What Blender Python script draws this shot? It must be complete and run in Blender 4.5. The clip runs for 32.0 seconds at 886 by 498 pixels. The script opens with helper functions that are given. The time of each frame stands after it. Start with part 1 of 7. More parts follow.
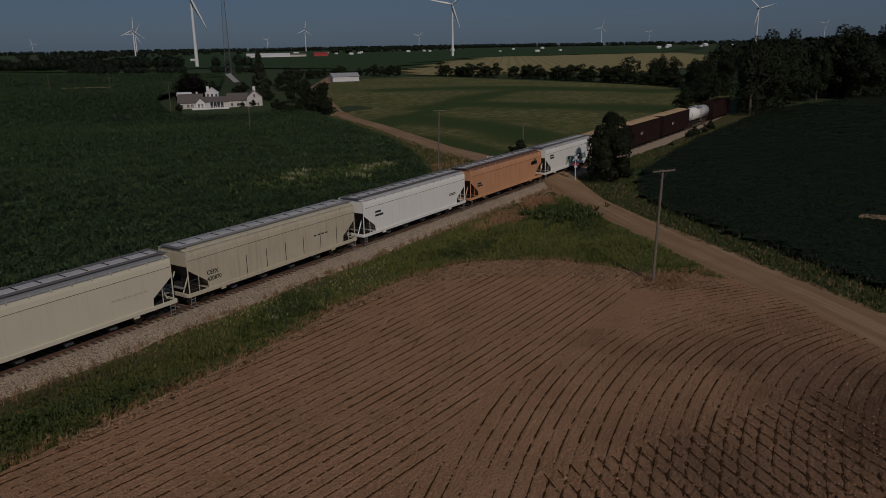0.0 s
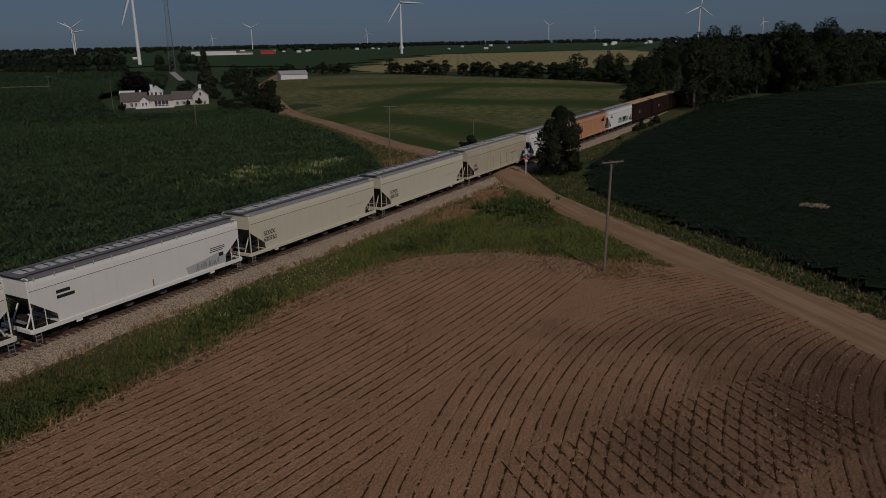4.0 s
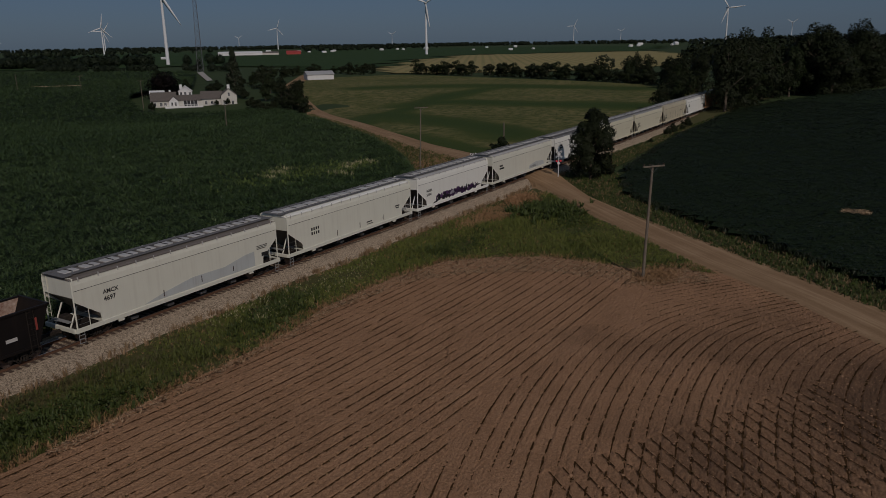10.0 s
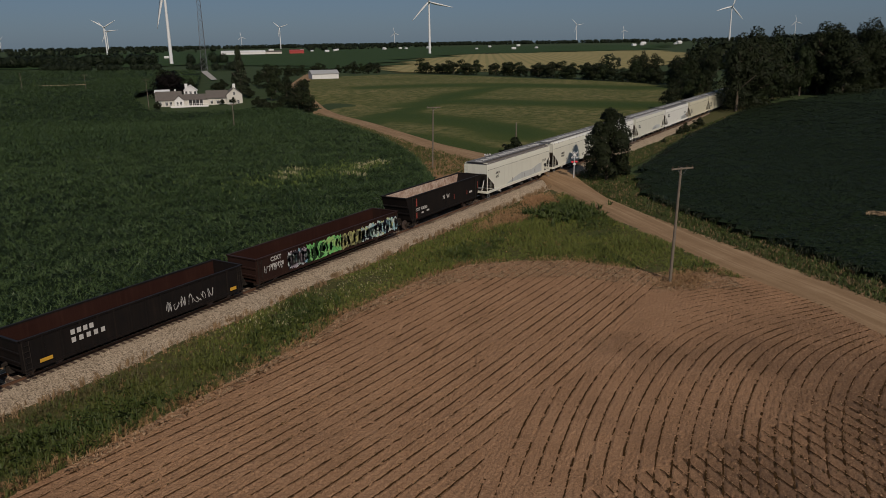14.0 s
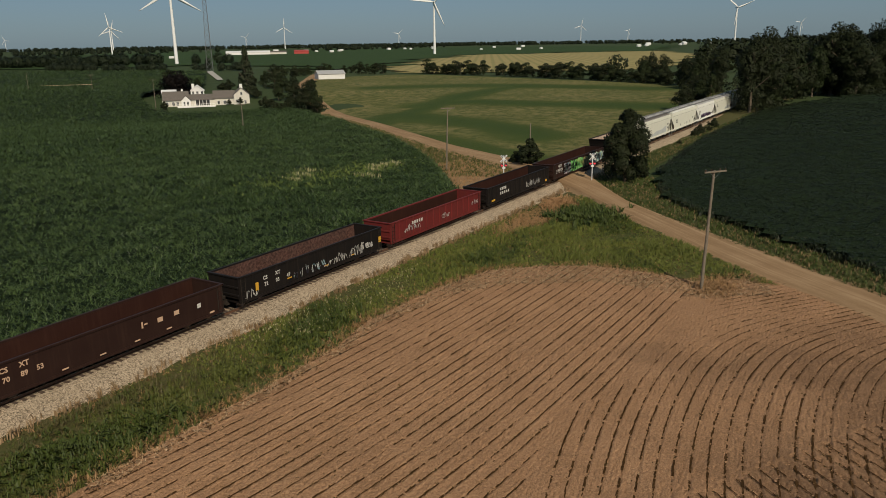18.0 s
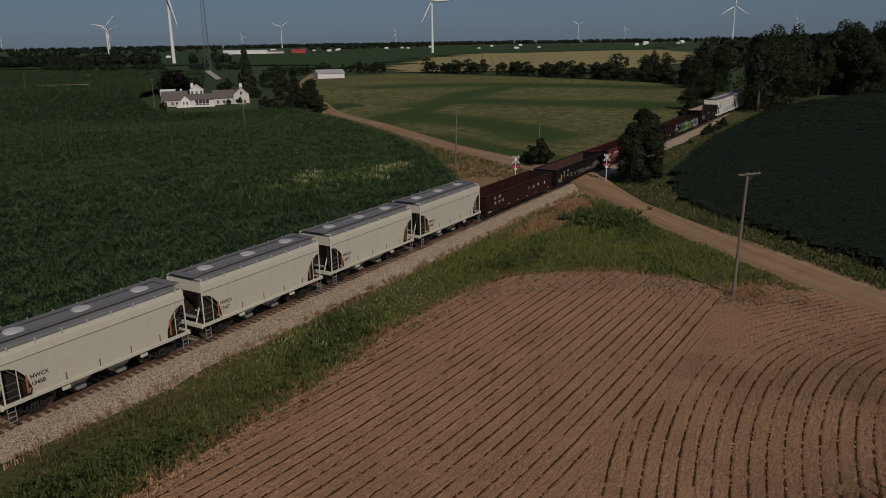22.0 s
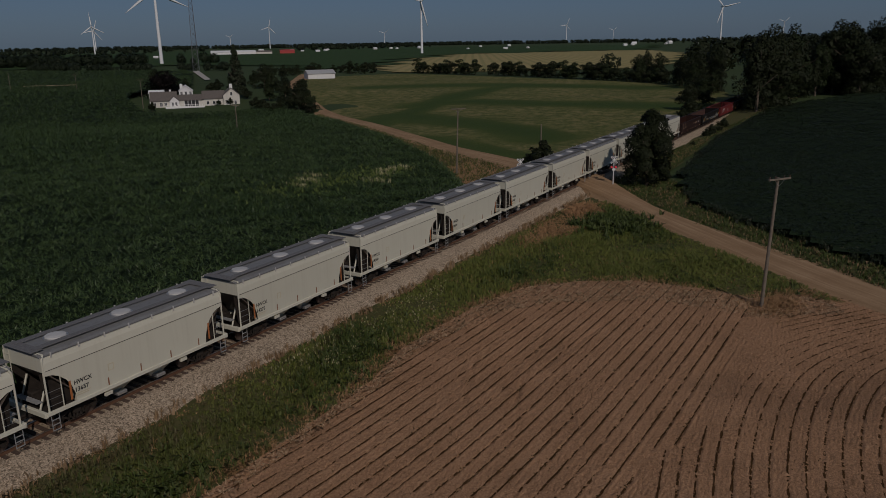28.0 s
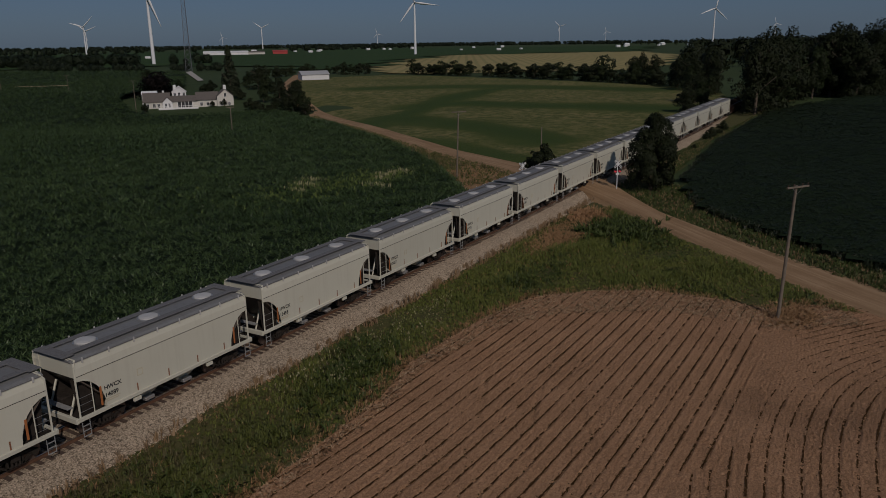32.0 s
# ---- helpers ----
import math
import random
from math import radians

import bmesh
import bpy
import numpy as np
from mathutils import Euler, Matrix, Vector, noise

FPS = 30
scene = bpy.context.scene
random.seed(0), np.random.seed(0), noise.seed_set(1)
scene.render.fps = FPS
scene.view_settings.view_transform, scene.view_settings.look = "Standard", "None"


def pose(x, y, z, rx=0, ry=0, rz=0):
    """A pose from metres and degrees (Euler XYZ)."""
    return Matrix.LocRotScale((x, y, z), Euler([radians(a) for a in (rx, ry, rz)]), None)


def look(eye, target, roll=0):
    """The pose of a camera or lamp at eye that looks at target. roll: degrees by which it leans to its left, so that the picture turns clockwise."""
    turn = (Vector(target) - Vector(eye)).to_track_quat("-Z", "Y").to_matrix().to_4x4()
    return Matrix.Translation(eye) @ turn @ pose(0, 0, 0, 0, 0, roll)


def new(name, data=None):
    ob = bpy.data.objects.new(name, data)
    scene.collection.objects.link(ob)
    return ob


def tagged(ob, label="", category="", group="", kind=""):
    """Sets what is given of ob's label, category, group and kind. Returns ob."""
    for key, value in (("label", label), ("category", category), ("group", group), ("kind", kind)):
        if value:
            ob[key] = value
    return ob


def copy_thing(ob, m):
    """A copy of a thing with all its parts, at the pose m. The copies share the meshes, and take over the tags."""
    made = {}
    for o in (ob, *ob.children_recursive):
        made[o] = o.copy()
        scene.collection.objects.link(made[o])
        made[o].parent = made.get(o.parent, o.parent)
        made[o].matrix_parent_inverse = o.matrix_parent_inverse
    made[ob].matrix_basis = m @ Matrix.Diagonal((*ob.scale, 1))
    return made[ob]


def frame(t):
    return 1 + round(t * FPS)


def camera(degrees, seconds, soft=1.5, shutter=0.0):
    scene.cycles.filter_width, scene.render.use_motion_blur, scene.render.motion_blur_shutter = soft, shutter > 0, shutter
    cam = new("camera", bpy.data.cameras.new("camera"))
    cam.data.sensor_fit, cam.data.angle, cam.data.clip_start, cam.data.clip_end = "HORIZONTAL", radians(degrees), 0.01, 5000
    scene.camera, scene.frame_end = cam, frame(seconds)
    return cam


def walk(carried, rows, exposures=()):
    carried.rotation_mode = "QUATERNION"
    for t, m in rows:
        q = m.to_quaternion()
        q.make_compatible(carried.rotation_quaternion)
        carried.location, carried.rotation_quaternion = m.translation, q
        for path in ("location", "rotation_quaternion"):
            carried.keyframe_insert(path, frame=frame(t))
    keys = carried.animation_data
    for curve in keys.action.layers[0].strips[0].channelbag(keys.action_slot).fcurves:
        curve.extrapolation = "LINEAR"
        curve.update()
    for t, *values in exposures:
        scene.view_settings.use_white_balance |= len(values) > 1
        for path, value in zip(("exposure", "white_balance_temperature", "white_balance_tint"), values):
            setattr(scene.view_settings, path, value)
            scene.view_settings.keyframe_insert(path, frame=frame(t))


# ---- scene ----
# ---- camera: seconds, eye, heading, tilt, lean ----
cam = camera(61.11, 32.0, soft=0.7)
PATH = [
    (0, (-98.04, -46.57, 19.65), 33.065, -15.266, -0.935),
    (0.5, (-98.08, -46.56, 19.59), 32.228, -15.303, -0.957),
    (1, (-98.10, -46.54, 19.55), 31.568, -15.354, -0.980),
    (1.5, (-98.09, -46.54, 19.47), 30.920, -15.384, -0.997),
    (2, (-98.08, -46.57, 19.41), 30.303, -15.425, -1.008),
    (2.5, (-98.10, -46.58, 19.37), 29.727, -15.453, -1.031),
    (3, (-98.11, -46.57, 19.35), 29.355, -15.478, -1.036),
    (3.5, (-98.13, -46.55, 19.33), 29.289, -15.484, -1.018),
    (5.5, (-98.11, -46.56, 19.24), 29.675, -15.504, -1.003),
    (6, (-98.09, -46.56, 19.25), 29.822, -15.504, -0.968),
    (7, (-98.11, -46.43, 19.29), 30.153, -15.521, -0.958),
    (8, (-98.19, -46.21, 19.34), 30.465, -15.501, -0.910),
    (9, (-98.28, -45.80, 19.37), 30.756, -15.471, -0.889),
    (10, (-98.25, -45.20, 19.41), 31.063, -15.410, -0.894),
    (11, (-98.18, -44.51, 19.44), 31.241, -15.399, -0.899),
    (12, (-98.05, -44.00, 19.46), 31.199, -15.409, -0.895),
    (13, (-97.88, -43.45, 19.50), 31.233, -15.458, -0.875),
    (14, (-97.75, -43.00, 19.42), 31.230, -15.474, -0.886),
    (14.5, (-97.67, -42.77, 19.40), 31.248, -15.475, -0.891),
    (16.5, (-97.41, -41.70, 19.34), 31.362, -15.446, -0.849),
    (17, (-97.28, -41.37, 19.33), 31.413, -15.444, -0.837),
    (18, (-97.02, -40.64, 19.30), 31.497, -15.431, -0.812),
    (19, (-96.77, -39.95, 19.22), 31.482, -15.440, -0.868),
    (20, (-96.44, -39.26, 19.14), 31.424, -15.441, -0.892),
    (21, (-96.11, -38.52, 19.15), 31.390, -15.475, -0.900),
    (22, (-95.77, -37.79, 19.18), 31.287, -15.495, -0.895),
    (23, (-95.45, -37.19, 19.21), 31.215, -15.513, -0.921),
    (24, (-95.16, -36.62, 19.20), 31.090, -15.496, -0.936),
    (25, (-94.84, -36.08, 19.14), 30.935, -15.488, -0.950),
    (25.5, (-94.70, -35.81, 19.10), 30.842, -15.489, -0.938),
    (27.5, (-94.13, -34.89, 19.00), 30.485, -15.451, -0.864),
    (28, (-93.99, -34.64, 19.05), 30.418, -15.482, -0.882),
    (29, (-93.72, -34.13, 19.14), 30.266, -15.522, -0.833),
    (30, (-93.42, -33.67, 19.14), 30.076, -15.530, -0.786),
    (31, (-93.18, -33.27, 19.17), 29.950, -15.485, -0.778),
    (32, (-92.95, -32.83, 19.20), 29.850, -15.427, -0.742),
]


def aim(eye, heading, tilt, lean):
    """The camera's pose from its heading (degrees from +x), tilt and lean."""
    h, p = radians(heading), radians(tilt)
    way = Vector((math.cos(p) * math.cos(h), math.cos(p) * math.sin(h), math.sin(p)))
    return look(eye, Vector(eye) + way * 10, lean)


# seconds, stops, kelvin, tint
LIGHT = [
    (0, -1.42, 6250, 21), (3, -1.40, 6250, 21), (6, -1.32, 6250, 21), (9, -1.35, 6250, 20), (11.5, -1.30, 6300, 20), (13, -0.70, 6500, 18), (14.5, -0.50, 6750, 16), (17, -0.07, 7100, 11),
    (19, 0.00, 7200, 10), (20, -0.10, 7100, 11), (21, -0.38, 6900, 14), (22, -0.76, 6550, 19), (23, -1.02, 6400, 21), (25, -1.22, 6250, 21), (28, -1.25, 6250, 20), (32, -1.22, 6250, 20),
]
walk(cam, [(t, aim(eye, h, p, r)) for t, eye, h, p, r in PATH], LIGHT)

# ---- world, sun ----
SUN_EL, SUN_AZ = 37.0, 232.0  # degrees: height, and heading from +x towards the sun
world = bpy.data.worlds.new("world")
scene.world = world
world.use_nodes = True
wn = world.node_tree
sky = wn.nodes.new("ShaderNodeTexSky")
sky.sky_type = "NISHITA"
sky.sun_disc = False
sky.sun_elevation = radians(SUN_EL)
sky.sun_rotation = radians(90.0 - SUN_AZ)
sky.air_density, sky.dust_density, sky.ozone_density = 1.0, 0.5, 3.0
wn.nodes["Background"].inputs["Strength"].default_value = 0.067
haze = wn.nodes.new("ShaderNodeMix")  # clear cool air over the whole sky
haze.data_type, haze.blend_type = "RGBA", "MULTIPLY"
haze.inputs[0].default_value = 1.0
haze.inputs[7].default_value = (0.44, 0.60, 0.86, 1)
wn.links.new(sky.outputs["Color"], haze.inputs[6])
even = wn.nodes.new("ShaderNodeMix")  # thin high haze evens the sky out
even.data_type = "RGBA"
even.inputs[0].default_value = 0.5
even.inputs[7].default_value = (2.45, 3.6, 4.6, 1)
wn.links.new(haze.outputs[2], even.inputs[6])
wn.links.new(even.outputs[2], wn.nodes["Background"].inputs["Color"])
sun_data = bpy.data.lights.new("sun", "SUN")
sun_data.energy, sun_data.angle, sun_data.color = 3.4, radians(0.53), (1.0, 0.92, 0.78)
sun = new("sun", sun_data)
e, a = radians(SUN_EL), radians(SUN_AZ)
sun.matrix_world = look((0, 0, 60), (-60 * math.cos(e) * math.cos(a), -60 * math.cos(e) * math.sin(a), 60 - 60 * math.sin(e)))


# ---- materials ----
def material(name, build, bump=None):
    m = bpy.data.materials.new(name)
    m.use_nodes = True
    build(m.node_tree, m.node_tree.nodes["Principled BSDF"])
    return m


def node(nt, kind, **inputs):
    n = nt.nodes.new(kind)
    for k, v in inputs.items():
        n.inputs[k.replace("_", " ")].default_value = v
    return n


def coords(nt, kind="Object"):
    return nt.nodes.new("ShaderNodeTexCoord").outputs[kind]


def noise_tex(nt, vec, scale, detail=4.0, rough=0.6, stretch=None):
    n = node(nt, "ShaderNodeTexNoise", Scale=scale, Detail=detail, Roughness=rough)
    if stretch:
        mp = nt.nodes.new("ShaderNodeMapping")
        mp.inputs["Scale"].default_value = stretch
        nt.links.new(vec, mp.inputs["Vector"])
        vec = mp.outputs["Vector"]
    nt.links.new(vec, n.inputs["Vector"])
    return n.outputs["Fac"]


def ramp(nt, fac, stops):
    r = nt.nodes.new("ShaderNodeValToRGB")
    while len(r.color_ramp.elements) < len(stops):
        r.color_ramp.elements.new(0.5)
    for el, (p, c) in zip(r.color_ramp.elements, stops):
        el.position, el.color = p, (*c, 1) if len(c) == 3 else c
    nt.links.new(fac, r.inputs["Fac"])
    return r.outputs["Color"]


def mix(nt, fac, a, b, kind="MIX"):
    m = nt.nodes.new("ShaderNodeMix")
    m.data_type, m.blend_type = "RGBA", kind
    for sock, v in ((m.inputs[0], fac), (m.inputs[6], a), (m.inputs[7], b)):
        if isinstance(v, (int, float)):
            sock.default_value = v
        elif isinstance(v, tuple):
            sock.default_value = (*v, 1)
        else:
            nt.links.new(v, sock)
    return m.outputs[2]


def bumped(nt, bsdf, height, strength=0.4, distance=0.02):
    b = node(nt, "ShaderNodeBump", Strength=strength, Distance=distance)
    nt.links.new(height, b.inputs["Height"])
    nt.links.new(b.outputs["Normal"], bsdf.inputs["Normal"])


def painted(name, base, dirt=(0.12, 0.09, 0.065), amount=0.35, rough=0.5, metal=0.0, scale=1.0, streaks=True, gloss=0.5):
    """Paint on metal with grime, streaks that run down, and rust specks."""
    def build(nt, b):
        v = coords(nt)
        grime = noise_tex(nt, v, 0.55 * scale, 5)
        streak = noise_tex(nt, v, 1.0, 5, 0.65, (3.5 * scale, 3.5 * scale, 0.22 * scale))
        g = ramp(nt, grime, [(0.35, (0, 0, 0)), (0.75, (1, 1, 1))])
        s = ramp(nt, streak, [(0.5, (0, 0, 0)), (0.78, (1, 1, 1))])
        f = nt.nodes.new("ShaderNodeMath")
        f.operation = "MULTIPLY_ADD"
        nt.links.new(g, f.inputs[0])
        f.inputs[1].default_value = amount * 0.6
        sm = nt.nodes.new("ShaderNodeMath")
        sm.operation = "MULTIPLY"
        nt.links.new(s, sm.inputs[0])
        sm.inputs[1].default_value = amount if streaks else 0.0
        nt.links.new(sm.outputs[0], f.inputs[2])
        f.use_clamp = True
        info = nt.nodes.new("ShaderNodeObjectInfo")
        tone = ramp(nt, info.outputs["Random"], [(0.0, tuple(c * 0.93 for c in base)), (1.0, tuple(min(1, c * 1.05) for c in base))])
        nt.links.new(mix(nt, f.outputs[0], tone, dirt), b.inputs["Base Color"])
        b.inputs["Roughness"].default_value, b.inputs["Metallic"].default_value = rough, metal
        b.inputs["Specular IOR Level"].default_value = gloss
        bumped(nt, b, noise_tex(nt, v, 2.2, 3), 0.12, 0.03)
    return material(name, build)


def plain(name, base, rough=0.7, metal=0.0, vary=0.25, scale=3.0, bump=0.3, gloss=0.5):
    """A surface with grain at two scales."""
    def build(nt, b):
        v = coords(nt)
        n1, n2 = noise_tex(nt, v, scale, 5), noise_tex(nt, v, scale * 9, 3)
        lo, hi = tuple(c * (1 - vary) for c in base), tuple(min(1, c * (1 + vary)) for c in base)
        c1 = ramp(nt, n1, [(0.3, lo), (0.7, hi)])
        nt.links.new(mix(nt, 0.35, c1, ramp(nt, n2, [(0.3, lo), (0.7, hi)])), b.inputs["Base Color"])
        b.inputs["Roughness"].default_value, b.inputs["Metallic"].default_value = rough, metal
        b.inputs["Specular IOR Level"].default_value = gloss
        bumped(nt, b, n2, bump, 0.02)
    return material(name, build)


def leafy(name, dark, light, rough=0.55, spread=1.0, scale=0.35, gloss=0.25):
    """Leaves: tone varies leaf by leaf and over the crown."""
    def build(nt, b):
        geo = nt.nodes.new("ShaderNodeNewGeometry")
        info = nt.nodes.new("ShaderNodeObjectInfo")
        big = noise_tex(nt, coords(nt), scale, 3)
        leaf = ramp(nt, geo.outputs["Random Per Island"], [(0.0, dark), (1.0, light)])
        over = ramp(nt, big, [(0.3, dark), (0.7, light)])
        c = mix(nt, 0.45 * spread, leaf, over)
        tint = ramp(nt, info.outputs["Random"], [(0.0, (0.82, 0.86, 0.8)), (1.0, (1.0, 1.0, 1.0))])
        nt.links.new(mix(nt, 1.0, c, tint, "MULTIPLY"), b.inputs["Base Color"])
        b.inputs["Roughness"].default_value = rough
        b.inputs["Specular IOR Level"].default_value = gloss
    return material(name, build)


def ground_mat(name, stops, scale, fine, rough=0.95, bump=0.6, dist=0.05, rows=None, dim_patch=None, cells=None, crisp=False, swards=False):
    """Earth, grass or crop seen from far: patches, grain, and planted rows where rows = (heading, spacing, colour)."""
    def build(nt, b):
        v = coords(nt)
        n1, n2 = noise_tex(nt, v, scale, 6, 0.62), noise_tex(nt, v, fine, 4, 0.7)
        c = ramp(nt, n1, stops)
        c = mix(nt, 0.55, c, ramp(nt, n2, [(0.32, stops[0][1]), (0.68, stops[-1][1])]))
        if crisp:  # small clods and crumbs
            n3 = noise_tex(nt, v, fine * 2.3, 2, 0.5)
            c = mix(nt, ramp(nt, n3, [(0.36, (0.55, 0.55, 0.55)), (0.46, (0, 0, 0))]), c, tuple(0.6 * q for q in stops[0][1]))
            c = mix(nt, ramp(nt, n3, [(0.58, (0, 0, 0)), (0.68, (0.6, 0.6, 0.6))]), c, tuple(1.25 * q for q in stops[-1][1]))
        if swards:  # damp swales keep green; between them the cut sward is dry and speckled with straw
            at = nt.nodes.new("ShaderNodeAttribute")
            at.attribute_name = "lush"
            dry = nt.nodes.new("ShaderNodeMath")
            dry.operation = "SUBTRACT"
            nt.links.new(noise_tex(nt, v, 0.035, 6, 0.65), dry.inputs[0])
            nt.links.new(at.outputs["Fac"], dry.inputs[1])
            spots = noise_tex(nt, v, 0.32, 7, 0.85)
            f = nt.nodes.new("ShaderNodeMath")
            f.operation = "MULTIPLY"
            nt.links.new(ramp(nt, dry.outputs[0], [(0.18, (0, 0, 0)), (0.75, (0.9, 0.9, 0.9))]), f.inputs[0])
            nt.links.new(ramp(nt, spots, [(0.44, (0.05, 0.05, 0.05)), (0.56, (1, 1, 1))]), f.inputs[1])
            c = mix(nt, f.outputs[0], c, (0.29, 0.23, 0.10))
            c = mix(nt, ramp(nt, at.outputs["Fac"], [(0.15, (0, 0, 0)), (0.95, (0.6, 0.6, 0.6))]), c, (0.030, 0.060, 0.012))
        # darker soil round one place, deepened to imitate vignetting at the view's corner
        if dim_patch:
            centre, radius, colour = dim_patch
            away = nt.nodes.new("ShaderNodeVectorMath")
            away.operation = "DISTANCE"
            nt.links.new(v, away.inputs[0])
            away.inputs[1].default_value = centre
            rel = nt.nodes.new("ShaderNodeMath")
            rel.operation = "MULTIPLY_ADD"
            nt.links.new(away.outputs["Value"], rel.inputs[0])
            rel.inputs[1].default_value = 0.8 / radius
            nt.links.new(noise_tex(nt, v, 0.09, 4), rel.inputs[2])
            c = mix(nt, ramp(nt, rel.outputs[0], [(0.55, (0.74, 0.74, 0.74)), (1.2, (0, 0, 0))]), c, colour)
        if cells:
            size, amount = cells
            vo = node(nt, "ShaderNodeTexVoronoi", Scale=1.0 / size)
            nt.links.new(v, vo.inputs["Vector"])
            bw = nt.nodes.new("ShaderNodeRGBToBW")
            nt.links.new(vo.outputs["Color"], bw.inputs[0])
            c = mix(nt, amount, c, ramp(nt, bw.outputs[0], [(0.15, stops[0][1]), (0.5, stops[1][1]), (0.85, stops[-1][1])]))
            # shade in the gaps between the stones, put into the colour
            c = mix(nt, ramp(nt, vo.outputs["Distance"], [(0.45, (0, 0, 0)), (0.85, (0.75, 0.75, 0.75))]), c, tuple(0.35 * q for q in stops[0][1]))
        if rows:
            head, gap, colour, amount = rows
            mp = nt.nodes.new("ShaderNodeMapping")
            mp.inputs["Rotation"].default_value = (0, 0, -radians(head))
            nt.links.new(v, mp.inputs["Vector"])
            w = node(nt, "ShaderNodeTexWave", Scale=0.314159 * 2 / gap / 2, Distortion=0.8, Detail=2.0)
            w.bands_direction = "Y"
            nt.links.new(mp.outputs["Vector"], w.inputs["Vector"])
            c = mix(nt, ramp(nt, w.outputs["Fac"], [(0.45, (0, 0, 0)), (0.9, (amount, amount, amount))]), c, colour)
        nt.links.new(c, b.inputs["Base Color"])
        b.inputs["Roughness"].default_value = rough
        b.inputs["Specular IOR Level"].default_value = 0.15
        bumped(nt, b, n2, bump, dist)
    return material(name, build)


SOIL = ground_mat("tilled soil", [(0.25, (0.225, 0.120, 0.060)), (0.5, (0.375, 0.208, 0.110)), (0.8, (0.530, 0.312, 0.176))], 0.30, 7.0, bump=1.0, dist=0.12, dim_patch=((-57, -48, 0), 29.0, (0.062, 0.038, 0.024)), crisp=True)
RESIDUE = plain("dry stalk residue", (0.46, 0.325, 0.20), 0.9, vary=0.5, gloss=0.1)
SLIT_SOIL = plain("dark brown soil in the planting slit", (0.062, 0.032, 0.013), 1.0, vary=0.6, scale=2, gloss=0.05)
CLOD = plain("dry soil clods", (0.39, 0.225, 0.122), 0.95, vary=0.35, scale=4)
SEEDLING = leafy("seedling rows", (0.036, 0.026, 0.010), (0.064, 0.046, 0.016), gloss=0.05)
GRASS_GROUND = ground_mat("rough grass ground", [(0.3, (0.045, 0.052, 0.017)), (0.55, (0.075, 0.080, 0.026)), (0.8, (0.125, 0.10, 0.045))], 0.25, 4.0)
DRY_GROUND = ground_mat("bare tan earth with dry grass", [(0.3, (0.19, 0.118, 0.062)), (0.55, (0.29, 0.19, 0.105)), (0.8, (0.37, 0.255, 0.145))], 0.3, 4.0)
FAR_GROUND = ground_mat("far farmland", [(0.3, (0.032, 0.052, 0.018)), (0.55, (0.042, 0.066, 0.022)), (0.8, (0.06, 0.078, 0.03))], 0.006, 0.08)
HAY = ground_mat("green field", [(0.3, (0.029, 0.055, 0.010)), (0.55, (0.054, 0.080, 0.015)), (0.8, (0.115, 0.119, 0.030))], 0.05, 2.2, bump=1.0, dist=0.15, swards=True)
STUBBLE = ground_mat("cut straw field", [(0.3, (0.30, 0.235, 0.10)), (0.6, (0.40, 0.32, 0.14)), (0.8, (0.28, 0.25, 0.10))], 0.02, 0.5, rows=(28.0, 9.0, (0.20, 0.19, 0.075), 0.6))
CROP_FAR = ground_mat("standing corn far off", [(0.3, (0.022, 0.045, 0.013)), (0.55, (0.034, 0.064, 0.018)), (0.8, (0.05, 0.086, 0.026))], 0.02, 0.7, bump=1.0, dist=0.3)
# near-black green: the shade between the leaves is put into the colour
CROP_SHADE = ground_mat("shaded gaps under crop leaves", [(0.3, (0.007, 0.015, 0.004)), (0.8, (0.015, 0.029, 0.008))], 0.1, 2.0, bump=0.8, dist=0.2)
def gravel_road():
    """Packed gravel with wheel tracks and scraped streaks that run along the road."""
    def build(nt, b):
        v = coords(nt)
        c = ramp(nt, noise_tex(nt, v, 0.35, 5), [(0.25, (0.245, 0.148, 0.076)), (0.5, (0.325, 0.207, 0.112)), (0.8, (0.40, 0.268, 0.152))])
        c = mix(nt, 0.4, c, ramp(nt, noise_tex(nt, v, 9.0, 4, 0.7), [(0.3, (0.22, 0.13, 0.068)), (0.7, (0.45, 0.31, 0.185))]))
        at = []
        for name in ("across", "along"):
            n = nt.nodes.new("ShaderNodeAttribute")
            n.attribute_name = name
            at.append(n.outputs["Fac"])
        vec = nt.nodes.new("ShaderNodeCombineXYZ")
        nt.links.new(at[0], vec.inputs[0])
        nt.links.new(at[1], vec.inputs[1])
        st = noise_tex(nt, vec.outputs[0], 1.0, 5, 0.65, (1.5, 0.045, 1.0))
        c = mix(nt, ramp(nt, st, [(0.42, (0.45, 0.45, 0.45)), (0.55, (0, 0, 0))]), c, (0.21, 0.125, 0.063))
        c = mix(nt, ramp(nt, st, [(0.55, (0, 0, 0)), (0.68, (0.5, 0.5, 0.5))]), c, (0.47, 0.325, 0.19))
        nt.links.new(c, b.inputs["Base Color"])
        b.inputs["Roughness"].default_value = 0.95
        b.inputs["Specular IOR Level"].default_value = 0.1
        bumped(nt, b, noise_tex(nt, v, 8.0, 4, 0.7), 0.6, 0.025)
    return material("gravel road", build)


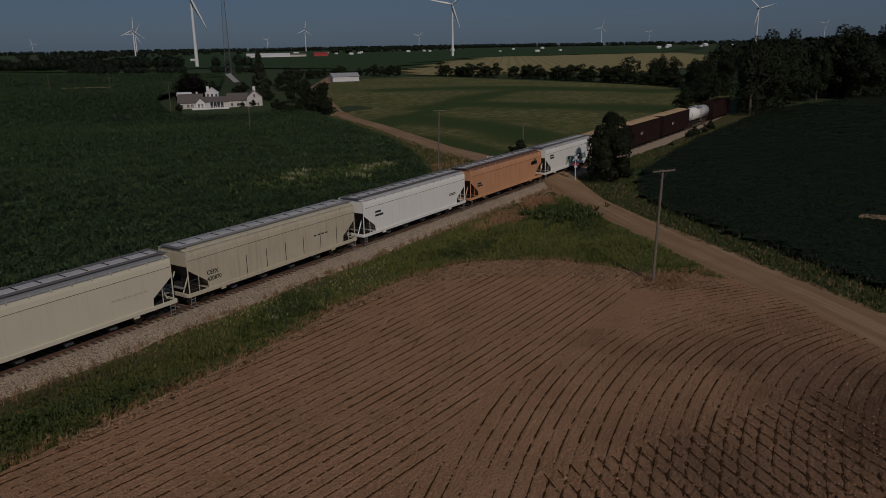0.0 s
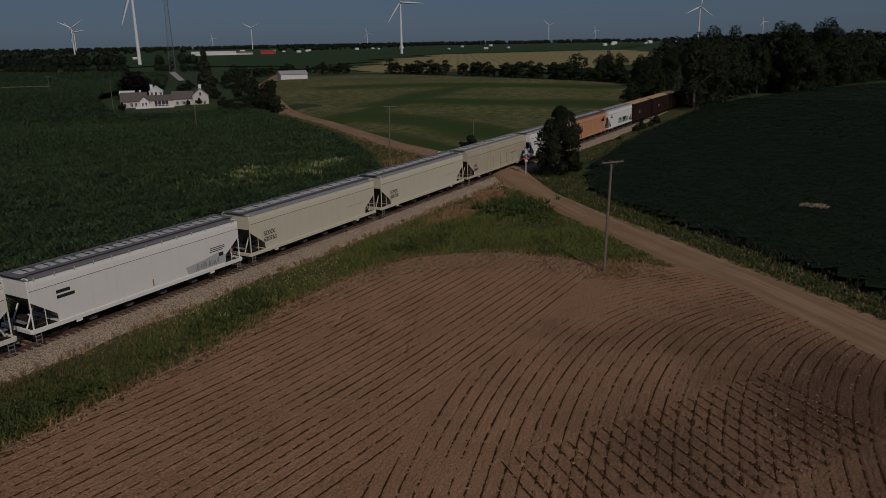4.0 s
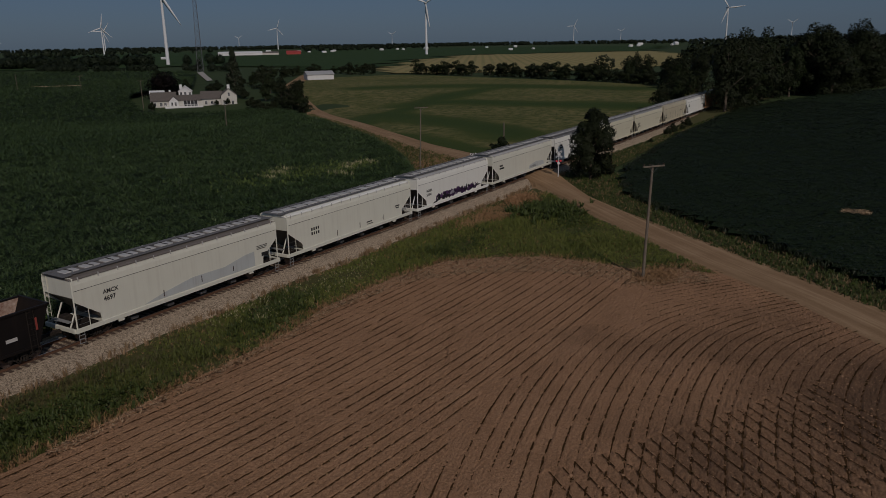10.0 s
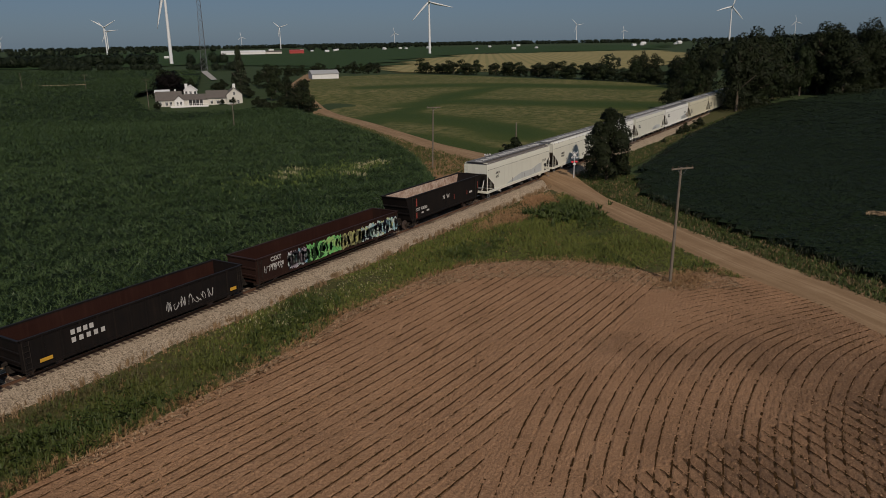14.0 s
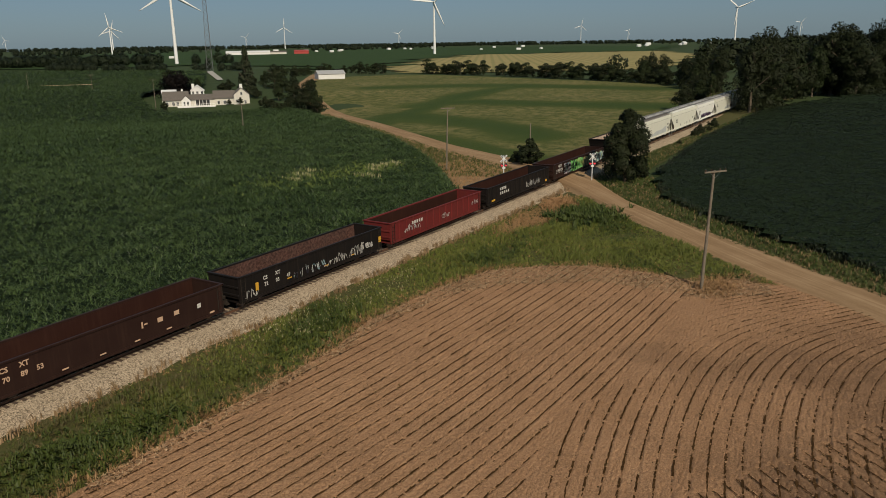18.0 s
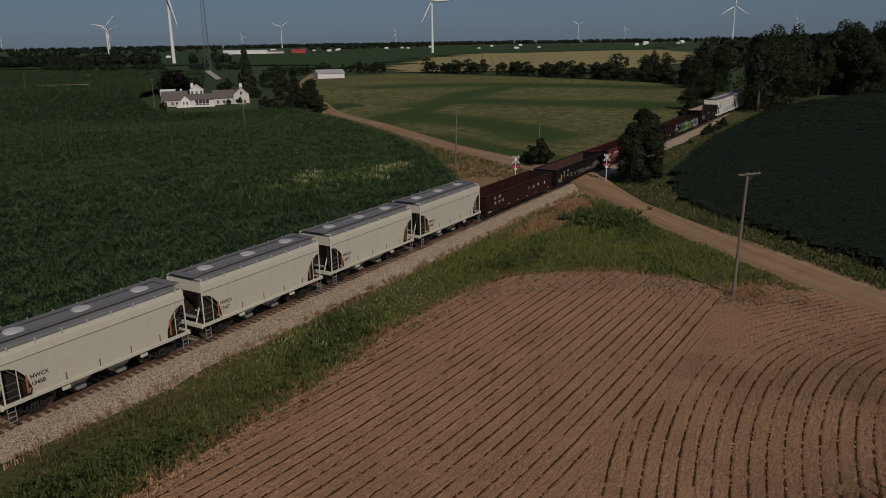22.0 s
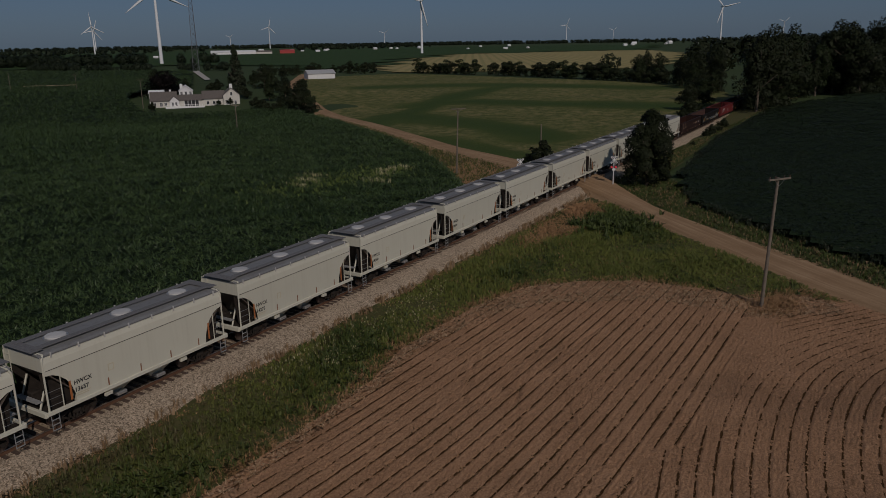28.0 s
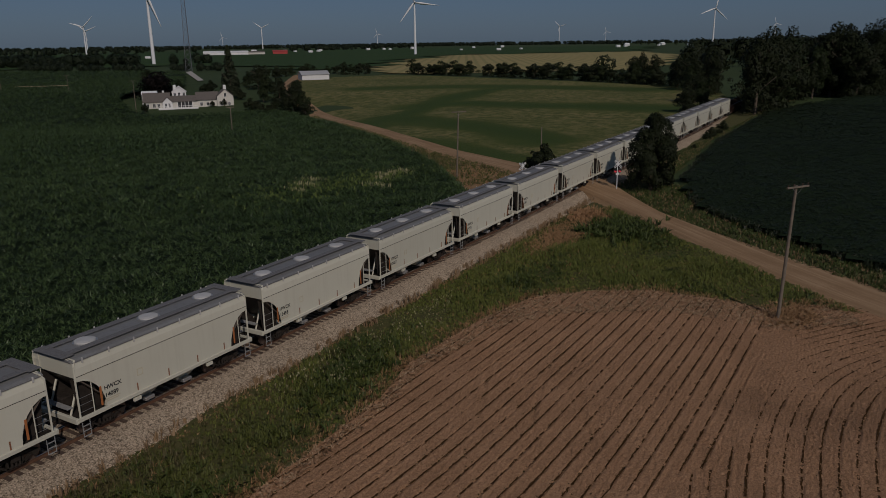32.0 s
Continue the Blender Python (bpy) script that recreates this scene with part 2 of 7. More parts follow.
GRAVEL_ROAD = gravel_road()
BALLAST = ground_mat("limestone ballast", [(0.25, (0.20, 0.150, 0.098)), (0.5, (0.42, 0.326, 0.226)), (0.8, (0.61, 0.495, 0.362))], 0.5, 11.0, bump=1.0, dist=0.06, cells=(0.09, 0.6))
STONE = plain("ballast stone", (0.51, 0.40, 0.283), 0.9, vary=0.45, scale=6)
BLADE = leafy("tall grass", (0.044, 0.056, 0.0105), (0.108, 0.115, 0.025))
BLADE_PALE = leafy("short yellow-green grass", (0.072, 0.097, 0.016), (0.172, 0.178, 0.038))
BLADE_BROWN = leafy("seeding brown grass", (0.068, 0.056, 0.022), (0.145, 0.115, 0.048))
BLADE_DRY = leafy("dry grass", (0.15, 0.092, 0.046), (0.31, 0.205, 0.11))
BLADE_RED = leafy("reddish dry grass", (0.26, 0.135, 0.060), (0.44, 0.265, 0.135))
WEED = leafy("broadleaf weeds", (0.027, 0.046, 0.008), (0.074, 0.094, 0.018))
CORN = leafy("corn leaves", (0.009, 0.022, 0.006), (0.088, 0.135, 0.044), 0.42)
TASSEL = leafy("pale corn tassels", (0.22, 0.20, 0.10), (0.42, 0.38, 0.22))
CORN_YELLOW = leafy("yellowed corn", (0.055, 0.095, 0.018), (0.15, 0.18, 0.045))
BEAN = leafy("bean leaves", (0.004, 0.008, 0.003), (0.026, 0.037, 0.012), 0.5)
TREE_LEAF = leafy("dark tree leaves", (0.015, 0.019, 0.010), (0.027, 0.034, 0.014), scale=0.3, spread=1.2, gloss=0.08)
FAR_LEAF = leafy("far dark leaves", (0.014, 0.020, 0.012), (0.026, 0.035, 0.019), scale=0.02, gloss=0.08)
TREE_LEAF_B = leafy("olive tree leaves", (0.017, 0.024, 0.011), (0.033, 0.044, 0.017), scale=0.3, spread=1.2, gloss=0.08)
SPRUCE_LEAF = leafy("spruce needles", (0.015, 0.023, 0.010), (0.045, 0.055, 0.024))
PURPLE_LEAF = leafy("dark purple leaves", (0.004, 0.003, 0.003), (0.010, 0.007, 0.006), gloss=0.08)
BARK = plain("bark", (0.11, 0.085, 0.06), 0.95, scale=4, vary=0.4, bump=0.8)
POLE_WOOD = plain("weathered pole wood", (0.165, 0.135, 0.10), 0.85, scale=3, vary=0.35, bump=0.5)
TIE_WOOD = plain("creosoted tie wood", (0.085, 0.055, 0.038), 0.9, scale=5, vary=0.4, bump=0.6)
RAIL_STEEL = plain("rusty rail steel", (0.16, 0.085, 0.05), 0.6, 0.4, scale=4)
RAIL_TOP = plain("polished rail head", (0.55, 0.53, 0.5), 0.28, 0.9, vary=0.1)
CONCRETE = plain("weathered concrete", (0.42, 0.39, 0.34), 0.9, vary=0.2, scale=1.2)


# ---- building helpers ----
def mesh_of(name, verts, faces, mat, smooth=False):
    me = bpy.data.meshes.new(name)
    me.from_pydata([tuple(v) for v in verts], [], [tuple(f) for f in faces])
    for m in (mat if isinstance(mat, (list, tuple)) else [mat]):
        me.materials.append(m)
    if smooth:
        me.polygons.foreach_set("use_smooth", [True] * len(me.polygons))
    return me


def mesh_np(name, verts, quads, mat, smooth=False):
    """A mesh from numpy arrays: verts (n, 3), faces (m, 3 or 4)."""
    me = bpy.data.meshes.new(name)
    n, m, k = len(verts), len(quads), quads.shape[1]
    me.vertices.add(n)
    me.vertices.foreach_set("co", np.ascontiguousarray(verts, dtype=np.float32).ravel())
    me.loops.add(m * k)
    me.loops.foreach_set("vertex_index", np.ascontiguousarray(quads, dtype=np.int32).ravel())
    me.polygons.add(m)
    me.polygons.foreach_set("loop_start", np.arange(0, m * k, k, dtype=np.int32))
    me.polygons.foreach_set("loop_total", np.full(m, k, dtype=np.int32))
    if smooth:
        me.polygons.foreach_set("use_smooth", np.ones(m, dtype=bool))
    me.update(calc_edges=True)
    me.validate()
    for mm in (mat if isinstance(mat, (list, tuple)) else [mat]):
        me.materials.append(mm)
    return me


def put(bm, name, mat, smooth=False):
    me = bpy.data.meshes.new(name)
    bm.normal_update()
    bm.to_mesh(me)
    bm.free()
    for m in (mat if isinstance(mat, (list, tuple)) else [mat]):
        me.materials.append(m)
    if smooth:
        me.polygons.foreach_set("use_smooth", [True] * len(me.polygons))
    return me


def part(name, bm, mat, parent, label="", smooth=False):
    """Links a bmesh, or a mesh that is built already, as one mesh object under a thing or a part."""
    me = bm if isinstance(bm, bpy.types.Mesh) else put(bm, name, mat, smooth)
    ob = new(name, me)
    ob.parent = parent
    if label:
        ob["label"] = label
    return ob


def empty(name, m, label, category, group=""):
    ob = new(name)
    ob.matrix_world = m
    ob.empty_display_size = 0.3
    return tagged(ob, label, category, group)


def box(bm, x0, x1, y0, y1, z0, z1, bevel=0.0):
    vs = [bm.verts.new((x, y, z)) for z in (z0, z1) for x, y in ((x0, y0), (x1, y0), (x1, y1), (x0, y1))]
    for f in ((3, 2, 1, 0), (4, 5, 6, 7), (0, 1, 5, 4), (1, 2, 6, 5), (2, 3, 7, 6), (3, 0, 4, 7)):
        bm.faces.new([vs[i] for i in f])
    if bevel:
        es = {ed for v in vs for ed in v.link_edges}
        bmesh.ops.bevel(bm, geom=list(es), offset=bevel, segments=1, affect="EDGES")
    return bm


def rod(bm, p, q, r, r2=None, n=6):
    """A tapered round bar from p to q."""
    p, q = Vector(p), Vector(q)
    r2 = r if r2 is None else r2
    d = (q - p).normalized()
    u = d.orthogonal().normalized()
    w = d.cross(u)
    rings = []
    for c, rr in ((p, r), (q, r2)):
        rings.append([bm.verts.new(c + (u * math.cos(2 * math.pi * i / n) + w * math.sin(2 * math.pi * i / n)) * rr) for i in range(n)])
    for i in range(n):
        bm.faces.new((rings[0][i], rings[0][(i + 1) % n], rings[1][(i + 1) % n], rings[1][i]))
    bm.faces.new(rings[0][::-1])
    bm.faces.new(rings[1])
    return bm


def prism(bm, outline, axis, a, b):
    """An outline of (u, v) pairs pushed out along an axis from a to b. axis x: (y, z); y: (x, z); z: (x, y)."""
    def at(u, v, w):
        return {"x": (w, u, v), "y": (u, w, v), "z": (u, v, w)}[axis]
    lo = [bm.verts.new(at(u, v, a)) for u, v in outline]
    hi = [bm.verts.new(at(u, v, b)) for u, v in outline]
    n = len(outline)
    fs = [bm.faces.new((lo[i], lo[(i + 1) % n], hi[(i + 1) % n], hi[i])) for i in range(n)]
    fs += [bm.faces.new(lo[::-1]), bm.faces.new(hi)]
    bmesh.ops.recalc_face_normals(bm, faces=fs)
    return bm


def BM():
    return bmesh.new()


def smoothstep(a, b, x):
    t = np.clip((x - a) / (b - a), 0, 1)
    return t * t * (3 - 2 * t)


def lie(x, y):
    """The height of the land."""
    x, y = np.asarray(x, float), np.asarray(y, float)
    return -5.2 * np.exp(-((x - 64) ** 2 + (y - 150) ** 2) / (2 * 37.0 ** 2)) + 2.0 * np.exp(-((x - 150) ** 2 + (y + 30) ** 2) / (2 * 40.0 ** 2))


def wobble(x, y, s, seed=0.0):
    """Cheap smooth unevenness, about -1 to 1."""
    return (np.sin(x / s + 1.3 * np.sin(y / s * 0.7 + seed) + seed) + np.sin(y / s * 1.31 + 1.7 * np.sin(x / s * 0.6 + 2 * seed))) * 0.5


def inside(px, py, poly):
    px, py = np.asarray(px), np.asarray(py)
    res = np.zeros(px.shape, bool)
    n = len(poly)
    for i in range(n):
        (x1, y1), (x2, y2) = poly[i], poly[(i + 1) % n]
        hit = ((y1 > py) != (y2 > py)) & (px < (x2 - x1) * (py - y1) / (y2 - y1 + 1e-12) + x1)
        res ^= hit
    return res


def resample(line, n):
    p = np.array(line, float)
    d = np.concatenate([[0], np.cumsum(np.hypot(*np.diff(p[:, :2], axis=0).T))])
    s = np.linspace(0, d[-1], n)
    return np.stack([np.interp(s, d, p[:, k]) for k in range(p.shape[1])], 1)


def loft(name, left, right, n, m, mat, lift=0.02, crown=None):
    """A sheet between two plan lines, draped on the land."""
    A, B = resample(left, n), resample(right, n)
    t = np.linspace(0, 1, m)[None, :, None]
    P = A[:, None, :] * (1 - t) + B[:, None, :] * t
    x, y = P[..., 0], P[..., 1]
    z = lie(x, y) + lift + (crown(x, y, t[..., 0]) if crown else 0)
    V = np.stack([x, y, z], -1).reshape(-1, 3)
    i = np.arange((n - 1) * m).reshape(n - 1, m)[:, :-1].ravel()
    Q = np.stack([i, i + m, i + m + 1, i + 1], 1)
    e = V[Q[0][1]] - V[Q[0][0]], V[Q[0][3]] - V[Q[0][0]]
    if np.cross(e[0], e[1])[2] < 0:
        Q = Q[:, ::-1]
    me = mesh_np(name, V, Q, mat, True)
    wide = np.hypot(*(B - A)[:, :2].T)[:, None]
    long = np.concatenate([[0], np.cumsum(np.hypot(*np.diff(A[:, :2], axis=0).T))])[:, None]
    for key, val in (("across", wide * t[0, :, 0][None]), ("along", np.broadcast_to(long, (n, m)))):
        me.attributes.new(key, "FLOAT", "POINT").data.foreach_set("value", np.ascontiguousarray(val, dtype=np.float32).ravel())
    return me


def sheet(name, poly, step, mat, lift, relief=None, step_y=None):
    """A sheet over a plan outline, in square cells, draped on the land."""
    P = np.array(poly)
    xs, ys = np.arange(P[:, 0].min(), P[:, 0].max() + step, step), np.arange(P[:, 1].min(), P[:, 1].max() + (step_y or step), step_y or step)
    X, Y = np.meshgrid(xs, ys, indexing="ij")
    Z = lie(X, Y) + lift + (relief(X, Y) if relief else 0)
    V = np.stack([X, Y, Z], -1).reshape(-1, 3)
    m = len(ys)
    i = np.arange((len(xs) - 1) * m).reshape(-1, m)[:, :-1].ravel()
    Q = np.stack([i, i + m, i + m + 1, i + 1], 1)
    c = V[Q].mean(1)
    Q = Q[inside(c[:, 0], c[:, 1], poly)]
    used, inv = np.unique(Q.ravel(), return_inverse=True)
    return mesh_np(name, V[used], inv.reshape(-1, 4), mat, True)


def soft(me, N):
    N = N / np.maximum(np.linalg.norm(N, axis=1), 1e-6)[:, None]
    me.polygons.foreach_set("use_smooth", np.ones(len(me.polygons), dtype=bool))
    me.normals_split_custom_set_from_vertices(N.tolist())


def blades(name, pts, mat, height, width, lean=0.35, count=4, seed=1, zoff=None, bend=True):
    """Tufts: at every point some narrow bent leaves, each of two quads."""
    rng = np.random.default_rng(seed)
    P = np.repeat(np.asarray(pts, float), count, axis=0)
    n = len(P)
    h = np.repeat(np.broadcast_to(height, (len(pts),)), count) * rng.uniform(0.6, 1.15, n)
    ang, tilt = rng.uniform(0, 2 * np.pi, n), rng.uniform(0.1, 1.0, n) * lean
    dx, dy = np.cos(ang), np.sin(ang)
    w = width * rng.uniform(0.6, 1.3, n)
    base = P.copy()
    base[:, 0] += rng.normal(0, width * 1.2, n)
    base[:, 1] += rng.normal(0, width * 1.2, n)
    mid = base + np.stack([dx * h * tilt * 0.4, dy * h * tilt * 0.4, h * 0.6], 1)
    tip = base + np.stack([dx * h * tilt * 1.3, dy * h * tilt * 1.3, h * (1.0 - 0.35 * tilt)], 1)
    s = np.stack([-dy * w / 2, dx * w / 2, np.zeros(n)], 1)
    V = np.stack([base - s * 0.7, base + s * 0.7, mid - s, mid + s, tip - s * 0.15, tip + s * 0.15], 1).reshape(-1, 3)
    o = np.arange(n)[:, None] * 6
    away = (dx * math.cos(radians(SUN_AZ)) + dy * math.sin(radians(SUN_AZ)) < 0)[:, None]
    Q = np.concatenate([np.where(away, o + np.array(q)[::-1], o + np.array(q)) for q in ((0, 1, 3, 2), (2, 3, 5, 4))])
    me = mesh_np(name, V, Q, mat)
    if bend:
        f = np.where(away[:, 0], -1.0, 1.0)
        soft(me, np.repeat(np.stack([dx * f * 0.8, dy * f * 0.8, np.full(n, 0.7)], 1) + rng.normal(0, 0.22, (n, 3)), 6, axis=0))
    return me


def leaves(name, pts, mat, size, count, seed, rise=(0.1, 1.05), slim=0.13):
    """At every point some single leaves, each a long blade that leans out."""
    rng = np.random.default_rng(seed)
    P = np.repeat(np.asarray(pts, float), count, axis=0)
    n = len(P)
    a, up = rng.uniform(0, 2 * np.pi, n), rng.uniform(*rise, n)
    d = np.stack([np.cos(a), np.sin(a), up], 1)
    d /= np.linalg.norm(d, axis=1)[:, None]
    s = np.cross(d, np.array([0, 0, 1.0])) + rng.normal(0, 0.25, (n, 3))
    L, W = (size * rng.uniform(0.6, 1.25, n))[:, None], (size * slim * rng.uniform(0.7, 1.4, n))[:, None]
    P = P + rng.normal(0, size * 0.22, (n, 3)) * np.array([1, 1, 0.6])
    V = np.stack([P + s * W, P + d * L - np.array([0, 0, 1.0]) * L * 0.2, P - s * W], 1).reshape(-1, 3)
    return mesh_np(name, V, np.arange(n * 3).reshape(-1, 3), mat)


def scatter(poly, per_m2, seed, lift=0.0):
    rng = np.random.default_rng(seed)
    P = np.array(poly)
    lo, hi = P.min(0), P.max(0)
    n = int((hi - lo).prod() * per_m2)
    x, y = rng.uniform(lo[0], hi[0], n), rng.uniform(lo[1], hi[1], n)
    k = inside(x, y, poly)
    x, y = x[k], y[k]
    return np.stack([x, y, lie(x, y) + lift], 1)


# ---- plan ----
RAIL_Z = 0.80
FIELD_EDGE = [(-125, -11.5), (-80, -11), (-70, -11), (-62, -10.8), (-57, -9.7), (-48, -10.2), (-42, -11.5), (-38.5, -15), (-36.3, -19), (-36, -24), (-36.6, -27.6), (-34.4, -30.2), (-32.6, -32.0)]
ROAD_NEAR = [(-130, -127), (-80, -78), (-60, -59), (-45, -45), (-39, -39.5), (-32, -31.2), (-26, -25), (-19, -18), (-11, -10), (-5.5, -4.5), (0.5, 3), (8, 12), (22, 35), (40, 58.5), (68, 92), (97, 126), (128, 160), (185, 215), (285, 292)]
ROAD_FAR = [(-122, -134), (-74, -85), (-54, -66), (-38.5, -48), (-32, -41), (-26, -34), (-21, -28), (-14.5, -20), (-8.5, -13.5), (2.2, -5.2), (8.5, 0.6), (14.2, 9.6), (28, 32.5), (46, 56), (73, 88.5), (102, 122), (132, 155), (188, 208), (288, 284)]


def road_lift(x, y, t):
    """The road climbs to the rails at the crossing, and is worn in two tracks."""
    d = np.hypot(x - 3.5, y - 0)
    rise = 0.70 * np.exp(-(d / 9.0) ** 2) + 0.30 * np.exp(-(d / 34.0) ** 2)
    shoulder = smoothstep(0.0, 0.13, t) * smoothstep(0.0, 0.13, 1 - t)
    return rise * shoulder - 0.14 * (1 - shoulder) + 0.05 * np.sin(np.pi * t) - 0.025 * np.exp(-((t - 0.3) / 0.08) ** 2) - 0.025 * np.exp(-((t - 0.68) / 0.08) ** 2) + 0.015 * wobble(x, y, 1.7)


# the ground is one sheet to the horizon
rings = [0, 12, 24, 40, 60, 85, 115, 150, 190, 240, 300, 400, 550, 800, 1200, 1800, 2600, 3600, 4700]
gv, gf = [(0.0, 0.0, float(lie(0, 0)) - 0.22)], []
NS = 72
for r in rings[1:]:
    for k in range(NS):
        gx, gy = r * math.cos(2 * math.pi * k / NS), r * math.sin(2 * math.pi * k / NS)
        gv.append((gx, gy, float(lie(gx, gy)) - 0.22))
for k in range(NS):
    gf.append((0, 1 + k, 1 + (k + 1) % NS))
    for j in range(len(rings) - 2):
        b0, b1 = 1 + j * NS, 1 + (j + 1) * NS
        gf.append((b0 + k, b1 + k, b1 + (k + 1) % NS, b0 + (k + 1) % NS))
ground = tagged(new("ground", mesh_of("ground", gv, gf, FAR_GROUND, True)), "flat farmland of grass and crops reaching the horizon", "ground", kind="structure")


def setting(name, me, label, category, kind="structure"):
    return tagged(new(name, me), label, category, kind=kind)


# grass verges on both sides of the line
VERGE = [(-125, -1.5)] + [(-12, -2.5), (-5.6, -4.0), (-11, -10), (-19, -18), (-26, -25), (-31.5, -30.6)] + FIELD_EDGE[::-1]
setting("verge_ground", sheet("verge_ground", VERGE, 0.8, GRASS_GROUND, 0.02, lambda x, y: 0.06 * wobble(x, y, 2.3)), "rough grass verge between railway and tilled field", "grass")
VERGE_R = [(1.2, -5.7), (8, -1.5), (130, -1.5), (150, -12), (120, -8), (60, -5.8), (12, -8.5), (2, -17), (-12, -24), (-24, -38), (-40, -55), (-80, -96), (-77, -87), (-39, -47.2), (-26.9, -33.3), (-15.4, -19.3), (-5.8, -9.2)]
setting("verge_ground_2", sheet("verge_ground_2", VERGE_R, 0.8, GRASS_GROUND, -0.02, lambda x, y: 0.05 * wobble(x, y, 2.0)), "rough grass verge between gravel road and bean field", "grass")
VERGE_L = [(-130, 1.5), (-3, 2.5), (2, 5), (14, 23), (6, 24), (-3, 16), (-14, 7), (-130, 4.6)]
setting("verge_ground_3", sheet("verge_ground_3", VERGE_L, 1.0, DRY_GROUND, 0.02), "dry grass corner beside the crossing", "grass")

VERGE_M = [(2.8, 4.4), (8.8, 11.4), (22.8, 34.4), (40.8, 57.9), (68.8, 91.4), (94, 120), (84, 117), (60, 90), (37, 62), (20, 40), (8, 27), (1, 21), (-4, 17)]
setting("verge_ground_4", sheet("verge_ground_4", VERGE_M, 1.0, GRASS_GROUND, -0.03), "grassy strip between corn and gravel road", "grass")

# gravel road over the crossing
setting("road", loft("road", ROAD_NEAR, ROAD_FAR, 260, 25, GRAVEL_ROAD, 0.05, road_lift), "tan gravel road with worn wheel tracks", "road")

# tilled field with planted rows
ROW_GAP = 0.762


SWING_X = np.linspace(-95, -30, 131)


def swing(xs, slopes):
    """How far a set of rows swings sideways, from its slope at some places along the track."""
    s = np.interp(SWING_X, xs, slopes)
    return np.concatenate([[0], np.cumsum((s[1:] + s[:-1]) / 2 * 0.5)])


# the long rows beside the track, and the headland rows that curve along the road
LONG_ROWS = swing([-90, -70, -64, -58, -45, -36], [0.12, 0.09, 0.05, 0.032, 0.03, 0.03]) - 0.613
HEAD_ROWS = swing([-90, -75, -64, -55, -50, -45, -41, -36], [-0.5, -0.34, -0.18, 0.0, 0.17, 0.5, 0.70, 0.78])


def seam(X, Y, h):
    """How far inside the long rows a place lies; past the seam the headland rows hold."""
    return np.minimum(Y + 28.2, h + 38.6 + 5.0 * smoothstep(-62.5, -57.5, X))


def row_places(X, Y):
    """Rows counted from the track for both sets, and where the long set holds."""
    a, h = Y + np.interp(X, SWING_X, LONG_ROWS), Y + np.interp(X, SWING_X, HEAD_ROWS)
    return a, h, smoothstep(-0.35, 0.35, seam(X, Y, h) + 0.25 * wobble(X, Y, 2.2))


TRACKS = [[(-48.4, -16.4), (-56.6, -18.2), (-59.8, -19.0), (-61.5, -20.1), (-60.9, -20.6)], [(-45.8, -19.8), (-53.9, -19.0), (-58.1, -18.5), (-60.6, -19.2), (-62.1, -20.4)], [(-51.2, -12.5), (-58.1, -15.4), (-61.9, -16.9), (-62.8, -17.7)], [(-54.7, -19.7), (-59.2, -21.8), (-61.2, -22.9)]]
TRACKS += [[(-53.6 - 0.66 * q, -43.0 + 0.40 * q), (-58.8 - 0.66 * q, -49.1 + 0.40 * q)] for q in range(25)]


def tyre_tracks(X, Y):
    """Shallow wheel marks, pressed across the rows."""
    v = np.zeros(X.shape)
    for q, line in enumerate(TRACKS):
        deep = 0.035 if q < 4 else 0.07
        p = resample(line, 8 if q < 4 else 2)
        d = np.full(X.shape, 9.0)
        for (x0, y0), (x1, y1) in zip(p, p[1:]):
            L2 = (x1 - x0) ** 2 + (y1 - y0) ** 2
            t = np.clip(((X - x0) * (x1 - x0) + (Y - y0) * (y1 - y0)) / L2, 0, 1)
            d = np.minimum(d, np.hypot(X - x0 - t * (x1 - x0), Y - y0 - t * (y1 - y0)))
        v += -deep * np.exp(-(d / 0.14) ** 2) + 0.4 * deep * np.exp(-((d - 0.3) / 0.12) ** 2)
    return v


def furrow(u, patchy):
    d = (u / ROW_GAP - np.round(u / ROW_GAP)) * ROW_GAP
    return patchy * (-0.075 * np.exp(-(d / 0.055) ** 2) + 0.035 * np.exp(-((d + 0.14) / 0.08) ** 2))


def soil_relief(X, Y):
    a, h, k = row_places(X, Y)
    rng = np.random.default_rng(7)
    patchy = np.clip(0.75 + 0.45 * wobble(X, Y, 2.1, 0.4), 0.15, 1.1)
    past = seam(X, Y, h)
    v = furrow(a, patchy) * k + furrow(h, 0.6 * patchy * smoothstep(0.2, -1.0 - 5.0 * np.exp(-((X + 46) / 6) ** 2), past)) * (1 - k)
    clods = rng.normal(0, 1, X.shape)
    return v + 0.017 * clods + 0.03 * np.where(clods > 1.6, 1, 0) + 0.02 * wobble(X, Y, 1.1, 2.0) + tyre_tracks(X, Y)


SOIL_FINE = [(-84, -52), (-84, -11.1)] + FIELD_EDGE[2:] + [(-38.6, -40.0), (-44.6, -45.5), (-51.4, -52)]
SOIL_REST = [(-125, -11.5), (-84, -11.3), (-84, -52), (-51.6, -52), (-59.8, -60), (-80, -79), (-130, -128), (-170, -128), (-170, -11.5)]
setting("tilled_field", sheet("tilled_field", SOIL_FINE, 0.15, SOIL, 0.15, soil_relief, 0.0635), "tan tilled soil planted in curving rows", "field")
setting("tilled_field_2", sheet("tilled_field_2", SOIL_REST, 1.5, SOIL, 0.10), "tan tilled soil beyond the view", "field")


